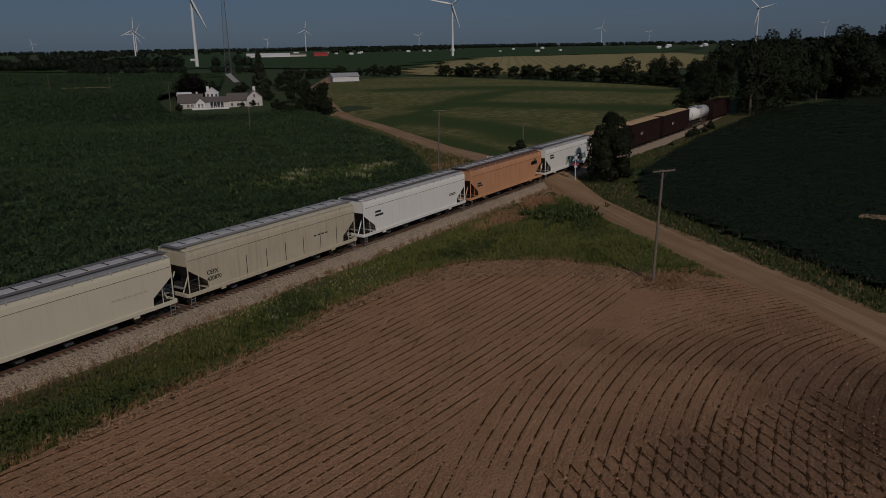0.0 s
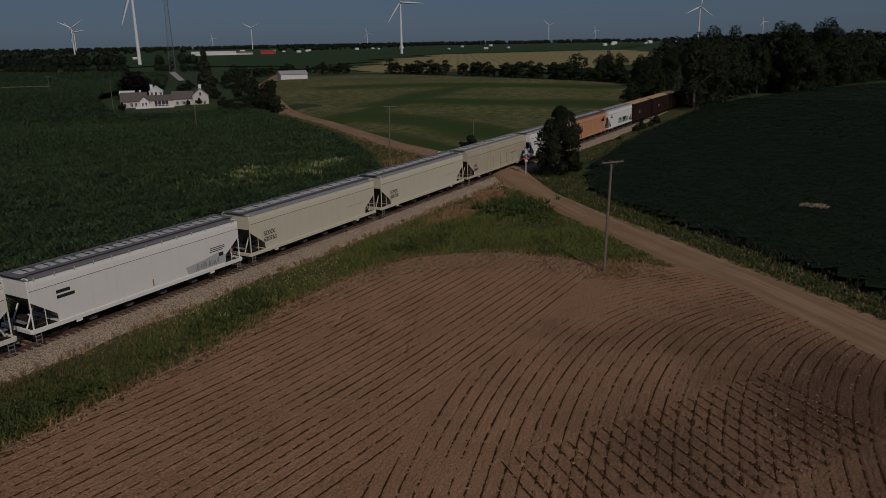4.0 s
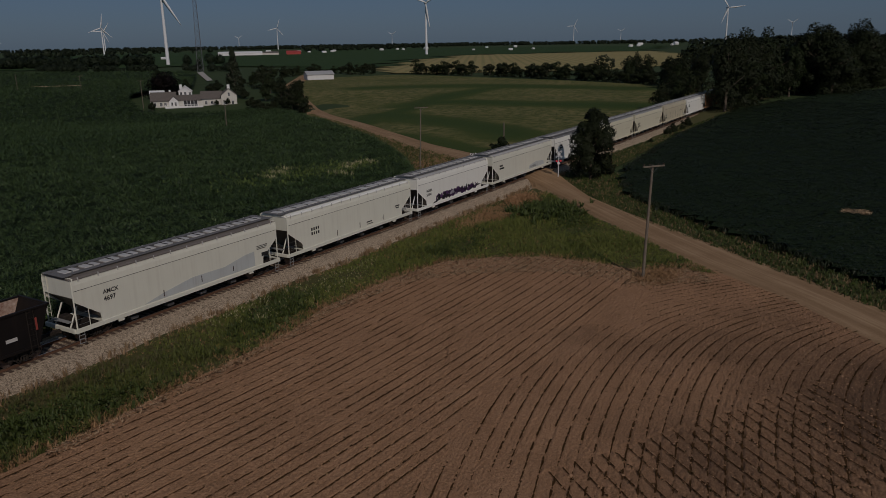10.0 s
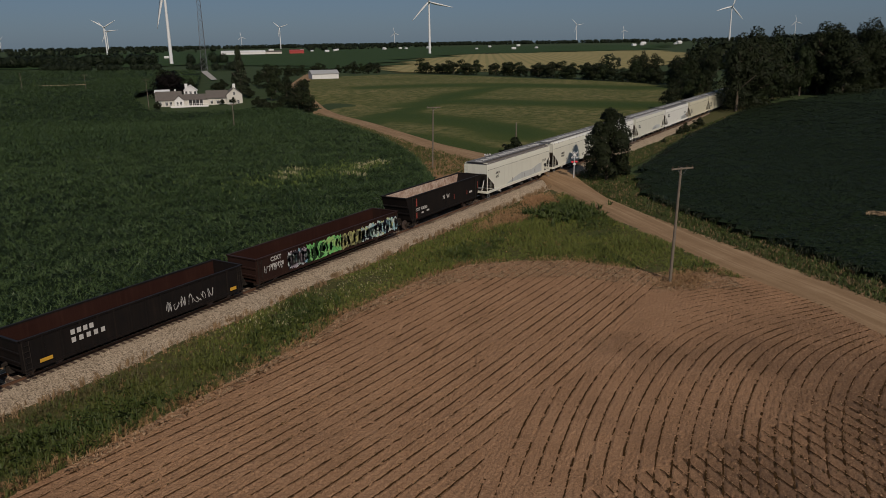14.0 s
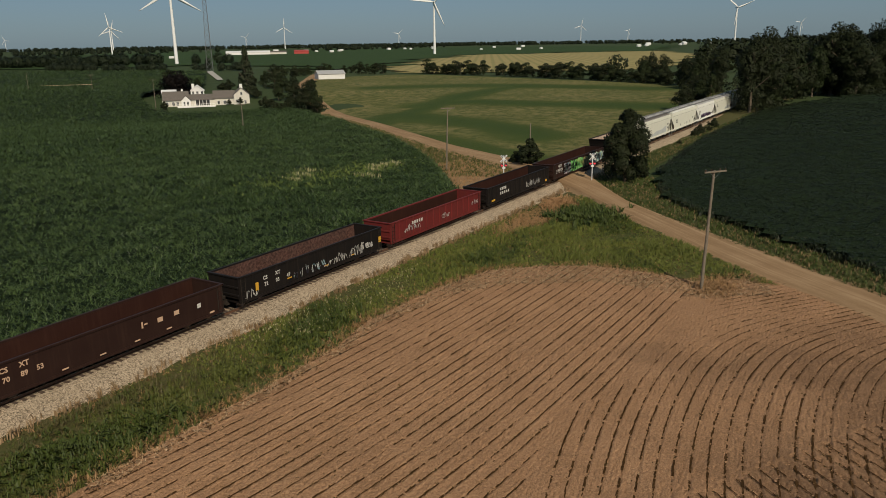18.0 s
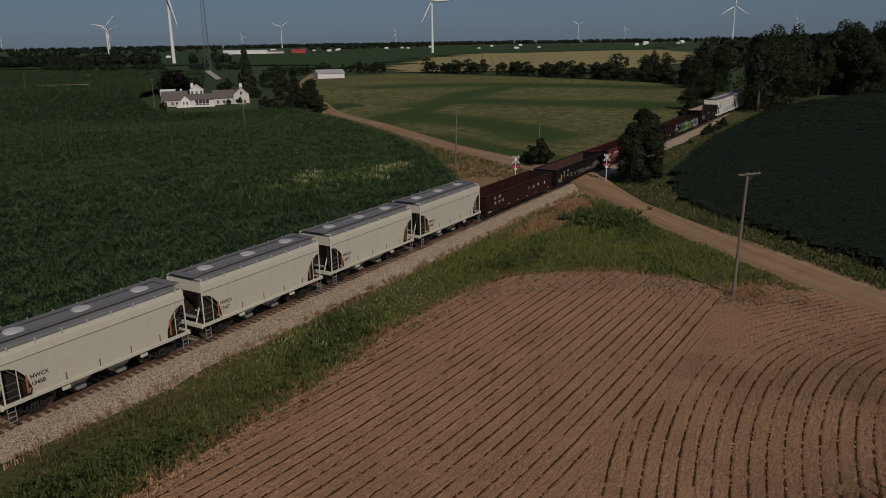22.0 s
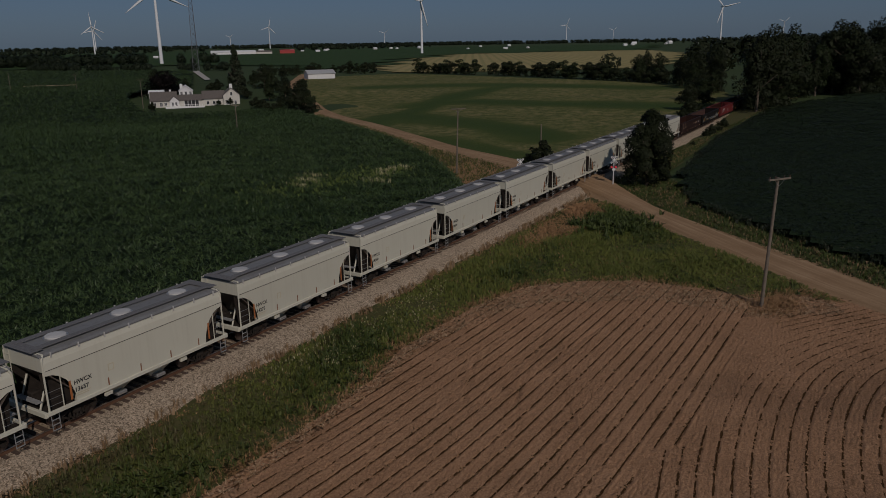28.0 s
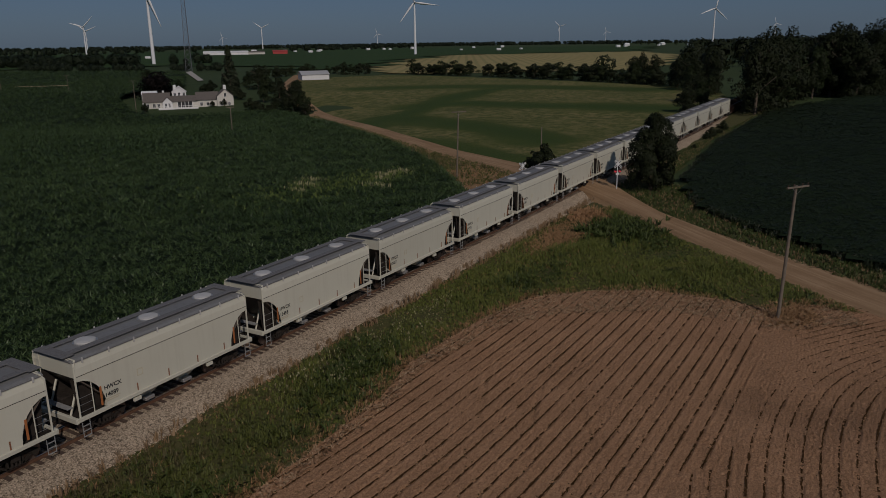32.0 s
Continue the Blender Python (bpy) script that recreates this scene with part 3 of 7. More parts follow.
def row_points(gap_along, seed):
    rng = np.random.default_rng(seed)
    pts = []
    for which, rows in ((0, LONG_ROWS), (1, HEAD_ROWS)):
        for k in range(-110, 40):
            x = np.arange(-84, -33, gap_along)
            x = x + rng.uniform(-0.4, 0.4, len(x)) * gap_along
            y = k * ROW_GAP - np.interp(x, SWING_X, rows)
            ok = inside(x, y, SOIL_FINE)
            x, y = x[ok], y[ok]
            if not len(x):
                continue
            a, h, m = row_places(x, y)
            here = seam(x, y, h) > 0.1 if which == 0 else (m < 0.5) & (seam(x, y, h) < -0.5 - 5.5 * np.exp(-((x + 46) / 6) ** 2) * rng.random(len(x)))
            keep = here & (rng.random(len(x)) < (0.66 + 0.34 * smoothstep(-56, -68, x) if which == 0 else 0.52 + 0.35 * smoothstep(-50, -43, x)) + 0.38 * wobble(x * 0.5, y * 2.0, 1.0, 0.8))
            y = y + rng.normal(0, 0.022, len(x))
            pts.append(np.stack([x[keep], y[keep], lie(x[keep], y[keep]) + 0.09], 1))
    for line in TRACKS[4:]:
        p = resample(line, 70) + rng.normal(0, 0.03, (70, 2))
        p = p[rng.random(70) < 0.4]
        pts.append(np.stack([p[:, 0], p[:, 1], lie(p[:, 0], p[:, 1]) + 0.08], 1))
    return np.concatenate(pts)


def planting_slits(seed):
    """The open slits of the planter: short broken strips of dark brown soil along every row."""
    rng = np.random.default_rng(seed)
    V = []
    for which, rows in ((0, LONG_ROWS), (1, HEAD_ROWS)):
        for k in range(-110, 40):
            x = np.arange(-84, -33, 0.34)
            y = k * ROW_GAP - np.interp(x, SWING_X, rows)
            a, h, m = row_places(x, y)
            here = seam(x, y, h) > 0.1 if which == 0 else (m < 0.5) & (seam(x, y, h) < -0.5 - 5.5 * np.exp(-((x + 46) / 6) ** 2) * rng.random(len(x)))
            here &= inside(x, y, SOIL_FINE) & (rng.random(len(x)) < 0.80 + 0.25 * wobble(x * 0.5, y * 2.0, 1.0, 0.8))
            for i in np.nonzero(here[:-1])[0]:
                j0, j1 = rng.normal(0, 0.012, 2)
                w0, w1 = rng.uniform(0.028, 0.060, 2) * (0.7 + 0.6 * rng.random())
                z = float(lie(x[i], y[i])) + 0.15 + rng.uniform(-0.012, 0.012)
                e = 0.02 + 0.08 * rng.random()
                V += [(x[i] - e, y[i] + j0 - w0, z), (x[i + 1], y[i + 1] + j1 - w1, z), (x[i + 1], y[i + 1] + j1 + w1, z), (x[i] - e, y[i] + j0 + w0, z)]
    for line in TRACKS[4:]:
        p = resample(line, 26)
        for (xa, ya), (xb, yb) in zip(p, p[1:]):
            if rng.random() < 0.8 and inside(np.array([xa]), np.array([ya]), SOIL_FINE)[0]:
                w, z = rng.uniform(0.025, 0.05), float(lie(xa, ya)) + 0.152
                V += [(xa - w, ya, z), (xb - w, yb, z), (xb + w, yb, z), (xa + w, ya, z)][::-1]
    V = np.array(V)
    return mesh_np("planting_slits", V, np.arange(len(V)).reshape(-1, 4), SLIT_SOIL)


setting("planting_slits", planting_slits(20), "dark brown planting slits along the rows", "soil", "stuff")
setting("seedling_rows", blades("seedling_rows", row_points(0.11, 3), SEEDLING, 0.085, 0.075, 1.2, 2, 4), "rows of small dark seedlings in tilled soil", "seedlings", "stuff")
res_band = [(x, y) for x, y in FIELD_EDGE[1:]] + [(x + dx, y + dy) for (x, y), (dx, dy) in zip(FIELD_EDGE[::-1][:-1], [(-4.5, -2), (-4.5, -1), (-4, -1.5), (-4.5, -1), (-4, -2.5), (-4, -3), (-2.5, -3.2), (-0.5, -2.0), (0, -1.0), (0, -0.9), (0, -0.9), (0, -0.9)])]
rp = scatter(res_band, 46.0, 11, 0.10)
setting("stalk_residue", blades("stalk_residue", rp, RESIDUE, 0.17, 0.03, 2.6, 2, 12), "pale dry stalk residue along the field edge", "stalks", "stuff")
ep = scatter(res_band, 24.0, 15, 0.08)
ed = np.min([np.hypot(ep[:, 0] - ex, ep[:, 1] - ey) for ex, ey in resample(FIELD_EDGE, 160)], axis=0)
ep = ep[np.random.default_rng(16).random(len(ep)) < np.clip(1.0 - ed / 1.9, 0, 1)]
setting("edge_grass", blades("edge_grass", ep, BLADE_RED, 0.16, 0.03, 1.4, 6, 17), "dry brown grass creeping into the field", "grass", "stuff")
rp = scatter(SOIL_FINE, 9.0, 13, 0.09)
setting("stalk_residue_2", blades("stalk_residue_2", rp, RESIDUE, 0.07, 0.028, 3.2, 1, 14), "scattered pale straw bits on tilled soil", "stalks", "stuff")

def clods(n, seed):
    rng = np.random.default_rng(seed)
    x, y = rng.uniform(-82, -36, n), rng.uniform(-48, -11, n)
    k = inside(x, y, SOIL_FINE)
    x, y = x[k], y[k]
    s = 0.022 * rng.lognormal(0, 0.5, len(x))
    shape = np.array([(1, 0, 0), (-1, 0, 0), (0, 1, 0), (0, -1, 0), (0, 0, 0.8)])
    V = np.stack([x, y, lie(x, y) + 0.155], 1)[:, None, :] + shape[None] * s[:, None, None] * rng.uniform(0.6, 1.3, (len(x), 5, 1))
    T = np.array([(0, 2, 4), (2, 1, 4), (1, 3, 4), (3, 0, 4)])
    return mesh_np("soil_clods", V.reshape(-1, 3), (np.arange(len(x))[:, None, None] * 5 + T[None]).reshape(-1, 3), CLOD)


setting("soil_clods", clods(38000, 18), "small dry clods strewn over tilled soil", "clods", "stuff")

# ---- railway: ballast, ties, rails ----
xs = np.arange(-170, 171, 0.5)
prof = [(-4.0, -0.12), (-3.3, -0.02), (-2.6, 0.22), (-1.9, 0.50), (-1.55, 0.585), (-1.2, 0.60), (0, 0.58), (1.2, 0.60), (1.55, 0.585), (1.9, 0.50), (2.6, 0.22), (3.3, -0.02), (4.0, -0.12)]
bx = np.repeat(xs, len(prof)).reshape(len(xs), -1)
by = np.array([p[0] for p in prof])[None, :] * (1 + 0.035 * wobble(bx, bx * 0 + 3, 1.9))
bz = np.array([p[1] for p in prof])[None, :] + 0.03 * wobble(bx * 1.7, by * 5, 1.0)
m = len(prof)
i = np.arange((len(xs) - 1) * m).reshape(-1, m)[:, :-1].ravel()
setting("ballast", mesh_np("ballast", np.stack([bx, by, bz], -1).reshape(-1, 3), np.stack([i, i + m, i + m + 1, i + 1], 1), BALLAST, True), "pale crushed limestone ballast bed under the track", "ballast")


def stones(name, n, seed, y0, y1, x0, x1, size):
    rng = np.random.default_rng(seed)
    x, y = rng.uniform(x0, x1, n), rng.uniform(y0, y1, n) * np.where(rng.random(n) < 0.85, -1, 1)
    z = np.interp(np.abs(y), [1.2, 1.55, 1.9, 2.6, 3.3, 4.0], [0.60, 0.585, 0.50, 0.22, -0.02, -0.1])
    s = size * rng.uniform(0.5, 1.3, n)
    oct_v = np.array([(1, 0, 0), (-1, 0, 0), (0, 1, 0), (0, -1, 0), (0, 0, 0.8), (0, 0, -0.8)])
    V = np.stack([x, y, z + 0.01], 1)[:, None, :] + oct_v[None] * s[:, None, None] * rng.uniform(0.6, 1.2, (n, 6, 1))
    T = np.array([(0, 2, 4), (2, 1, 4), (1, 3, 4), (3, 0, 4)])
    return mesh_np(name, V.reshape(-1, 3), (np.arange(n)[:, None, None] * 6 + T[None]).reshape(-1, 3), STONE)


setting("ballast_stones", stones("ballast_stones", 26000, 21, 1.35, 4.3, -95, 6, 0.05), "loose pale limestone ballast stones", "stones", "stuff")

for k, y in enumerate((-0.7525, 0.7525)):
    rail = empty("rail", pose(0, y, 0), "rusty steel rail with polished head", "rail", "rails of the track")
    rail["kind"] = "structure"
    web = prism(BM(), [(-0.07, 0.62), (0.07, 0.62), (0.07, 0.632), (0.012, 0.65), (0.012, 0.755), (0.034, 0.765), (0.034, 0.79), (-0.034, 0.79), (-0.034, 0.765), (-0.012, 0.755), (-0.012, 0.65), (-0.07, 0.632)], "x", -170, 170)
    part("rail_web", web, RAIL_STEEL, rail)
    part("rail_head", box(BM(), -170, 170, -0.030, 0.030, 0.7905, 0.80), RAIL_TOP, rail, "polished rail head")

track = empty("railway_track", pose(0, 0, 0), "creosoted wooden ties of a single railway track", "track")
track["kind"] = "structure"
tie_me = put(box(BM(), -0.115, 0.115, -1.30, 1.30, 0.44, 0.622, 0.012), "tie", TIE_WOOD)
rng = random.Random(5)
for k in range(300):
    t = part("tie", tie_me, None, track)
    t.matrix_basis = pose(-95 + k * 0.502, rng.uniform(-0.05, 0.05), rng.uniform(-0.008, 0.008), 0, 0, rng.uniform(-1.2, 1.2))
bm = BM()
for k in range(60):
    box(bm, 55.8 + k * 0.502 - 0.115, 55.8 + k * 0.502 + 0.115, -1.3, 1.3, 0.44, 0.622)
for k in range(60):
    box(bm, -95.4 - k * 0.502 - 0.115, -95.4 - k * 0.502 + 0.115, -1.3, 1.3, 0.44, 0.622)
tagged(part("far_ties", bm, TIE_WOOD, track), kind="stuff")
crossing = empty("crossing_deck", pose(3.2, 0, 0, 0, 0, -14), "gravel-dusted timber planks of the level crossing", "crossing")
crossing["kind"] = "structure"
deck_me = put(box(BM(), -3.6, 3.6, -0.14, 0.14, 0.66, 0.785, 0.015), "plank", GRAVEL_ROAD)
for y in (-1.75, -1.43, -1.11, -0.42, -0.14, 0.14, 0.42, 1.11, 1.43, 1.75):
    part("plank", deck_me, None, crossing).matrix_basis = Matrix.Rotation(radians(14), 4, "Z") @ pose(0, y, 0)

# ---- standing crops ----
CORN_POLY = [(-150, 4.6), (-22, 4.6), (-18, 6.5), (-11, 12), (-4, 18), (1, 22), (8, 29), (20, 42), (37, 64), (60, 92), (78, 113), (88, 122), (95, 135), (92, 148), (86, 158), (79.5, 166), (75, 175), (76.5, 184), (92, 210), (116, 231), (150, 240), (190, 284), (250, 350), (285, 398), (262, 470), (240, 560), (225, 640), (-40, 640), (-150, 330)]


def corn_top(x, y):
    return 0.16 * wobble(x, y, 1.3) + 0.18 * wobble(x, y, 7.0, 1.0)


def shade_sheet(name, poly, step, top, mat):
    """The dense inside of a standing crop, a bumpy top sheet: its near-black colour stands in for the shade between
    leaves.
    """
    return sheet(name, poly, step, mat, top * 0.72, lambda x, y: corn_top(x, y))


def crop(name, poly, top, mat, near, label, seed, spec):
    setting(name + "_canopy", shade_sheet(name + "_canopy", poly, 2.0, top, CROP_SHADE), label, "crop", "stuff")
    rng = np.random.default_rng(seed)
    P = np.array(poly)
    out = []
    for x0, x1, y0, y1, dens, size in spec:
        n = int((x1 - x0) * (y1 - y0) * dens)
        x, y = rng.uniform(x0, x1, n), rng.uniform(y0, y1, n)
        # plants stand in rows
        u = y * 0.35 + x * 0.94
        du = (np.round(u / 0.76) * 0.76 - u) * 0.75
        x, y = x + du * 0.94, y + du * 0.35
        k = inside(x, y, poly)
        x, y = x[k], y[k]
        out.append((np.stack([x, y, lie(x, y) + top - 0.12 + corn_top(x, y) * 0.8], 1), size))
    for k, (pts, size) in enumerate(out):
        setting(name, leaves(name, pts, mat, (0.46 if top > 1 else 0.33) * size, 7 if top > 1 else 5, seed + k, (0.4, 2.0) if top > 1 else (-0.1, 0.9), 0.10 if top > 1 else 0.13), label, "crop", "stuff")
    # the sides of the crop show as rows of whole plants
    edge = resample(poly, 2000)
    edge = edge[(np.hypot(edge[:, 0] + 20, edge[:, 1]) < near)]
    if len(edge):
        E = np.concatenate([edge + rng.normal(0, 0.35, edge.shape) for _ in range(3)])
        E = np.concatenate([np.stack([E[:, 0], E[:, 1], lie(E[:, 0], E[:, 1]) + h], 1) for h in ((0.05, 0.5 * top, 0.75 * top) if top > 1 else (0.02, 0.2, 0.35))])
        setting(name, blades(name, E, mat, 0.75 if top > 1 else 0.4, 0.075, 0.9, 6, seed + 50), label, "crop", "stuff")


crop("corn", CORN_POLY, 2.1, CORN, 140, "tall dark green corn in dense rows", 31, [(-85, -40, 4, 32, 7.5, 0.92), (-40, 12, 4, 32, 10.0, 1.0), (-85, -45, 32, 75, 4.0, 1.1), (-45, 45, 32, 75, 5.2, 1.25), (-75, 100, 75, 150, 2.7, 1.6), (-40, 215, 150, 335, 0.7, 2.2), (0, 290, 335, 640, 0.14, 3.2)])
BEAN_POLY = [(14, -10.5), (60, -7.4), (105, -9.5), (128, -15), (150, -24), (190, -33), (235, -45), (300, -80), (300, -220), (0, -220), (-71, -88), (-35.8, -50.6), (-29.3, -43.6), (-23.3, -36.6), (-18.2, -30.8), (-11.4, -23), (-4.5, -17), (4, -13.5)]
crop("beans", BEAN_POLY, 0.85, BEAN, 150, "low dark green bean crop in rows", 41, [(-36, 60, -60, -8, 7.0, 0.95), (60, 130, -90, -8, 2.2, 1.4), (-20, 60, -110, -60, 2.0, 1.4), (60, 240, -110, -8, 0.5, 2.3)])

# weak yellow patches in the corn
rng = np.random.default_rng(8)
yp = []
for cx, cy, sx, sy, n in ((-10, 23.0, 3.6, 1.8, 130), (-18, 26.5, 6, 3.4, 190), (-26, 27, 5, 4.0, 110)):
    yp.append(np.stack([rng.normal(cx, sx, n), rng.normal(cy, sy, n)], 1))
yp = np.concatenate(yp)
setting("yellow_corn", blades("yellow_corn", np.stack([yp[:, 0], yp[:, 1], lie(yp[:, 0], yp[:, 1]) + 1.85], 1), CORN_YELLOW, 0.55, 0.07, 0.9, 6, 9), "stunted yellow corn plants in a thin patch", "crop", "stuff")

ps = np.stack([rng.normal(-6.2, 0.55, 420), rng.uniform(-44.1, -41.4, 420), np.full(420, 0.84)], 1)
setting("pale_beans", blades("pale_beans", ps, RESIDUE, 0.10, 0.10, 2.5, 3, 29), "small pale withered spot in the beans", "crop", "stuff")
tp = np.concatenate([np.stack([rng.normal(cx, 0.35, 22), rng.normal(cy, 0.9, 22)], 1) for cx, cy in ((-16.5, 20.6), (-12.2, 22.3), (-9.8, 23.8), (-8.0, 23.5), (-6.3, 23.0), (-23.5, 27.0), (-20.4, 28.6), (-17.2, 30.2))])
setting("corn_tassels", blades("corn_tassels", np.stack([tp[:, 0], tp[:, 1], lie(tp[:, 0], tp[:, 1]) + 1.8], 1), TASSEL, 0.7, 0.06, 0.5, 3, 19), "pale dry corn tassels standing over the crop", "crop", "stuff")

# ---- grass on the verges ----
near_strip = [(-100, -3.4), (-14, -3.4), (-8, -6.8), (-18.5, -17.0), (-31, -30.5), (-34.6, -34)] + FIELD_EDGE[::-1][1:-1] + [(-100, -11.3)]
gp = scatter(near_strip, 27.0, 51)
hgt = 0.42 + 0.22 * wobble(gp[:, 0], gp[:, 1], 2.6) + 0.15 * wobble(gp[:, 0], gp[:, 1], 0.9, 1.0)
hgt = np.clip(hgt * np.clip((-3.0 - gp[:, 1]) / 1.6, 0.35, 1), 0.12, 0.9)
edge_d = np.min([np.hypot(gp[:, 0] - ex, gp[:, 1] - ey) for ex, ey in resample(FIELD_EDGE, 160)], axis=0)
dryness = np.clip(1.1 - edge_d / 1.5, 0, 1) * 0.8 + np.clip(1.0 - (-3.4 - gp[:, 1]) / 1.0, 0, 1) * 0.45 + np.clip(1 - np.hypot((gp[:, 0] + 19) / 13, (gp[:, 1] + 6.6) / 3.0), 0, 1) * 2.4 + 0.03
isdry = np.random.default_rng(52).random(len(gp)) < dryness
lush = (wobble(gp[:, 0] * 1.0, gp[:, 1] * 1.6, 3.4, 0.7) + np.random.default_rng(66).normal(0, 0.4, len(gp)) > 0.62 + 0.34 * smoothstep(-66, -52, gp[:, 0])) & ~isdry
pale = ~isdry & ~lush & (np.random.default_rng(69).random(len(gp)) < 0.93 * smoothstep(-74, -58, gp[:, 0]))
brown = ~isdry & ~pale & (np.random.default_rng(71).random(len(gp)) < 0.6 * smoothstep(-7.0, -4.6, gp[:, 1] + 0.7 * wobble(gp[:, 0], gp[:, 1], 1.7)))
lush &= ~brown
plain_ = ~isdry & ~lush & ~pale & ~brown
setting("brown_grass", blades("brown_grass", gp[brown], BLADE_BROWN, hgt[brown], 0.03, 0.8, 7, 72), "tall brownish seeding grass beside the ballast", "grass", "stuff")
heads = scatter([(-66, -4.8), (-50, -4.6), (-44, -5.6), (-50, -8.6), (-62, -8.2)], 5.0, 73)
heads[:, 2] += 0.42
setting("seed_heads", blades("seed_heads", heads, TASSEL, 0.16, 0.035, 0.5, 2, 78), "pale seed heads over the verge grass", "grass", "stuff")
tuft = np.random.default_rng(79)
tp_ = np.stack([tuft.normal(-37.2, 1.3, 420), tuft.normal(-29.3, 0.9, 420), np.full(420, 0.05)], 1)
setting("dry_grass", blades("dry_grass", tp_, BLADE_RED, 0.36, 0.035, 1.0, 6, 80), "tuft of dry reddish grass round the pole", "grass", "stuff")
setting("grass", blades("grass", gp[plain_], BLADE, hgt[plain_], 0.034, 0.8, 7, 53), "tall green verge grass beside the track", "grass", "stuff")
setting("pale_grass", blades("pale_grass", gp[pale], BLADE_PALE, hgt[pale] * 0.85, 0.034, 0.8, 7, 70), "short yellow-green grass near the crossing", "grass", "stuff")
setting("weeds", blades("weeds", gp[lush], WEED, hgt[lush] * 1.2, 0.062, 0.9, 7, 54), "lush broad-leaved weeds on the verge", "weeds", "stuff")
setting("dry_grass", blades("dry_grass", gp[isdry], BLADE_RED, np.clip(hgt[isdry] * 0.85, 0.08, 0.45), 0.03, 1.1, 6, 55), "dry tan grass along the field edge", "grass", "stuff")
far_strip = VERGE_R
fp = scatter([p for p in far_strip if p[0] < 130], 11.0, 56)
dry2 = np.random.default_rng(57).random(len(fp)) < 0.2
setting("grass", blades("grass", fp[~dry2], WEED, 0.36, 0.06, 0.9, 5, 58), "green roadside grass and weeds", "grass", "stuff")
setting("dry_grass", blades("dry_grass", fp[dry2], BLADE_DRY, 0.4, 0.045, 0.9, 4, 59), "dry tan roadside grass", "grass", "stuff")
lp = scatter(VERGE_L, 7.0, 60)
lp = lp[lp[:, 0] > -60]
setting("dry_grass", blades("dry_grass", lp, BLADE_RED, 0.28, 0.05, 1.0, 4, 61), "dry reddish grass beside the crossing", "grass", "stuff")
mp_ = np.random.default_rng(67)
md = np.stack([mp_.normal(-18.5, 2.2, 260), mp_.normal(-11.5, 1.6, 260), np.full(260, 0.02)], 1)
setting("weeds", blades("weeds", md, WEED, 0.95, 0.12, 0.9, 12, 68), "mound of lush green weeds near the crossing", "weeds", "stuff")
dm = np.stack([mp_.normal(-12.6, 1.5, 300), mp_.normal(-5.4, 0.6, 300), np.full(300, 0.05)], 1)
setting("dry_grass", blades("dry_grass", dm, BLADE_RED, 0.5, 0.05, 1.0, 7, 81), "heap of dry reddish grass beside the ballast", "grass", "stuff")
vm = scatter(VERGE_M, 5.0, 74)
vd = np.random.default_rng(75).random(len(vm)) < 0.5
setting("grass", blades("grass", vm[~vd], BLADE, 0.5, 0.07, 0.9, 5, 76), "green grass beside the gravel road", "grass", "stuff")
setting("dry_grass", blades("dry_grass", vm[vd], BLADE_DRY, 0.4, 0.06, 0.9, 4, 77), "dry tan grass beside the gravel road", "grass", "stuff")
bk = np.stack([np.random.default_rng(62).uniform(-95, 8, 420), -np.random.default_rng(63).uniform(3.0, 3.9, 420), np.zeros(420)], 1)
setting("track_weeds", blades("track_weeds", bk, BLADE_DRY, 0.55, 0.06, 0.6, 7, 64), "dry weeds growing at the ballast edge", "weeds", "stuff")

# ---- far fields ----
HAY_POLY = [(13, 10.2), (26.6, 33), (45, 57), (72, 89.4), (101, 123), (131, 156), (187, 209.5), (250, 254), (300, 232), (300, 205), (285, 160), (262, 95), (240, 50), (205, 20), (150, 6), (100, 4.5), (30, 4.5)]
hay = setting("green_field", sheet("green_field", HAY_POLY, 2.0, HAY, -0.02), "green hay field with dark swales and dry yellowed patches", "field")
SWALES = [([(55, 72), (80, 83), (109, 90), (160, 105), (205, 106)], 5.0, 1.0), ([(112, 96), (128, 84), (126, 60), (128, 42), (122, 20)], 8.0, 1.0), ([(85, 86), (76, 74), (66, 57), (56, 40), (45, 26)], 6.0, 1.0), ([(180, 160), (205, 130), (215, 90), (210, 50)], 12.0, 0.8), ([(36, 46), (30, 30), (24, 16)], 3.5, 0.6)]
co = np.empty(len(hay.data.vertices) * 3, np.float32)
hay.data.vertices.foreach_get("co", co)
hx_, hy_ = co[0::3] + 4 * wobble(co[0::3], co[1::3], 17.0), co[1::3] + 4 * wobble(co[1::3], co[0::3], 13.0)
lush_ = np.zeros(len(hx_))
for way, wide, deep in SWALES:
    lush_ = np.maximum(lush_, deep * np.exp(-(np.min([np.hypot(hx_ - qx, hy_ - qy) for qx, qy in resample(way, 60)], axis=0) / wide) ** 2))
hay.data.attributes.new("lush", "FLOAT", "POINT").data.foreach_set("value", lush_.astype(np.float32))
STRAW_POLY = [(335, 262), (430, 330), (640, 430), (900, 520), (1200, 330), (900, 190), (640, 140), (480, 110), (400, 120), (320, 215)]
setting("straw_field", sheet("straw_field", STRAW_POLY, 20.0, STUBBLE, 0.25), "pale yellow cut straw field with swaths", "field")
FAR_CROP = [(300, 700), (420, 500), (380, 330), (640, 434), (900, 524), (1210, 330), (2200, 560), (2200, 1500), (1500, 1900), (700, 1500)]
setting("far_crop", sheet("far_crop", FAR_CROP, 60.0, CROP_FAR, 0.6), "dark green crop fields in the distance", "crop", "stuff")


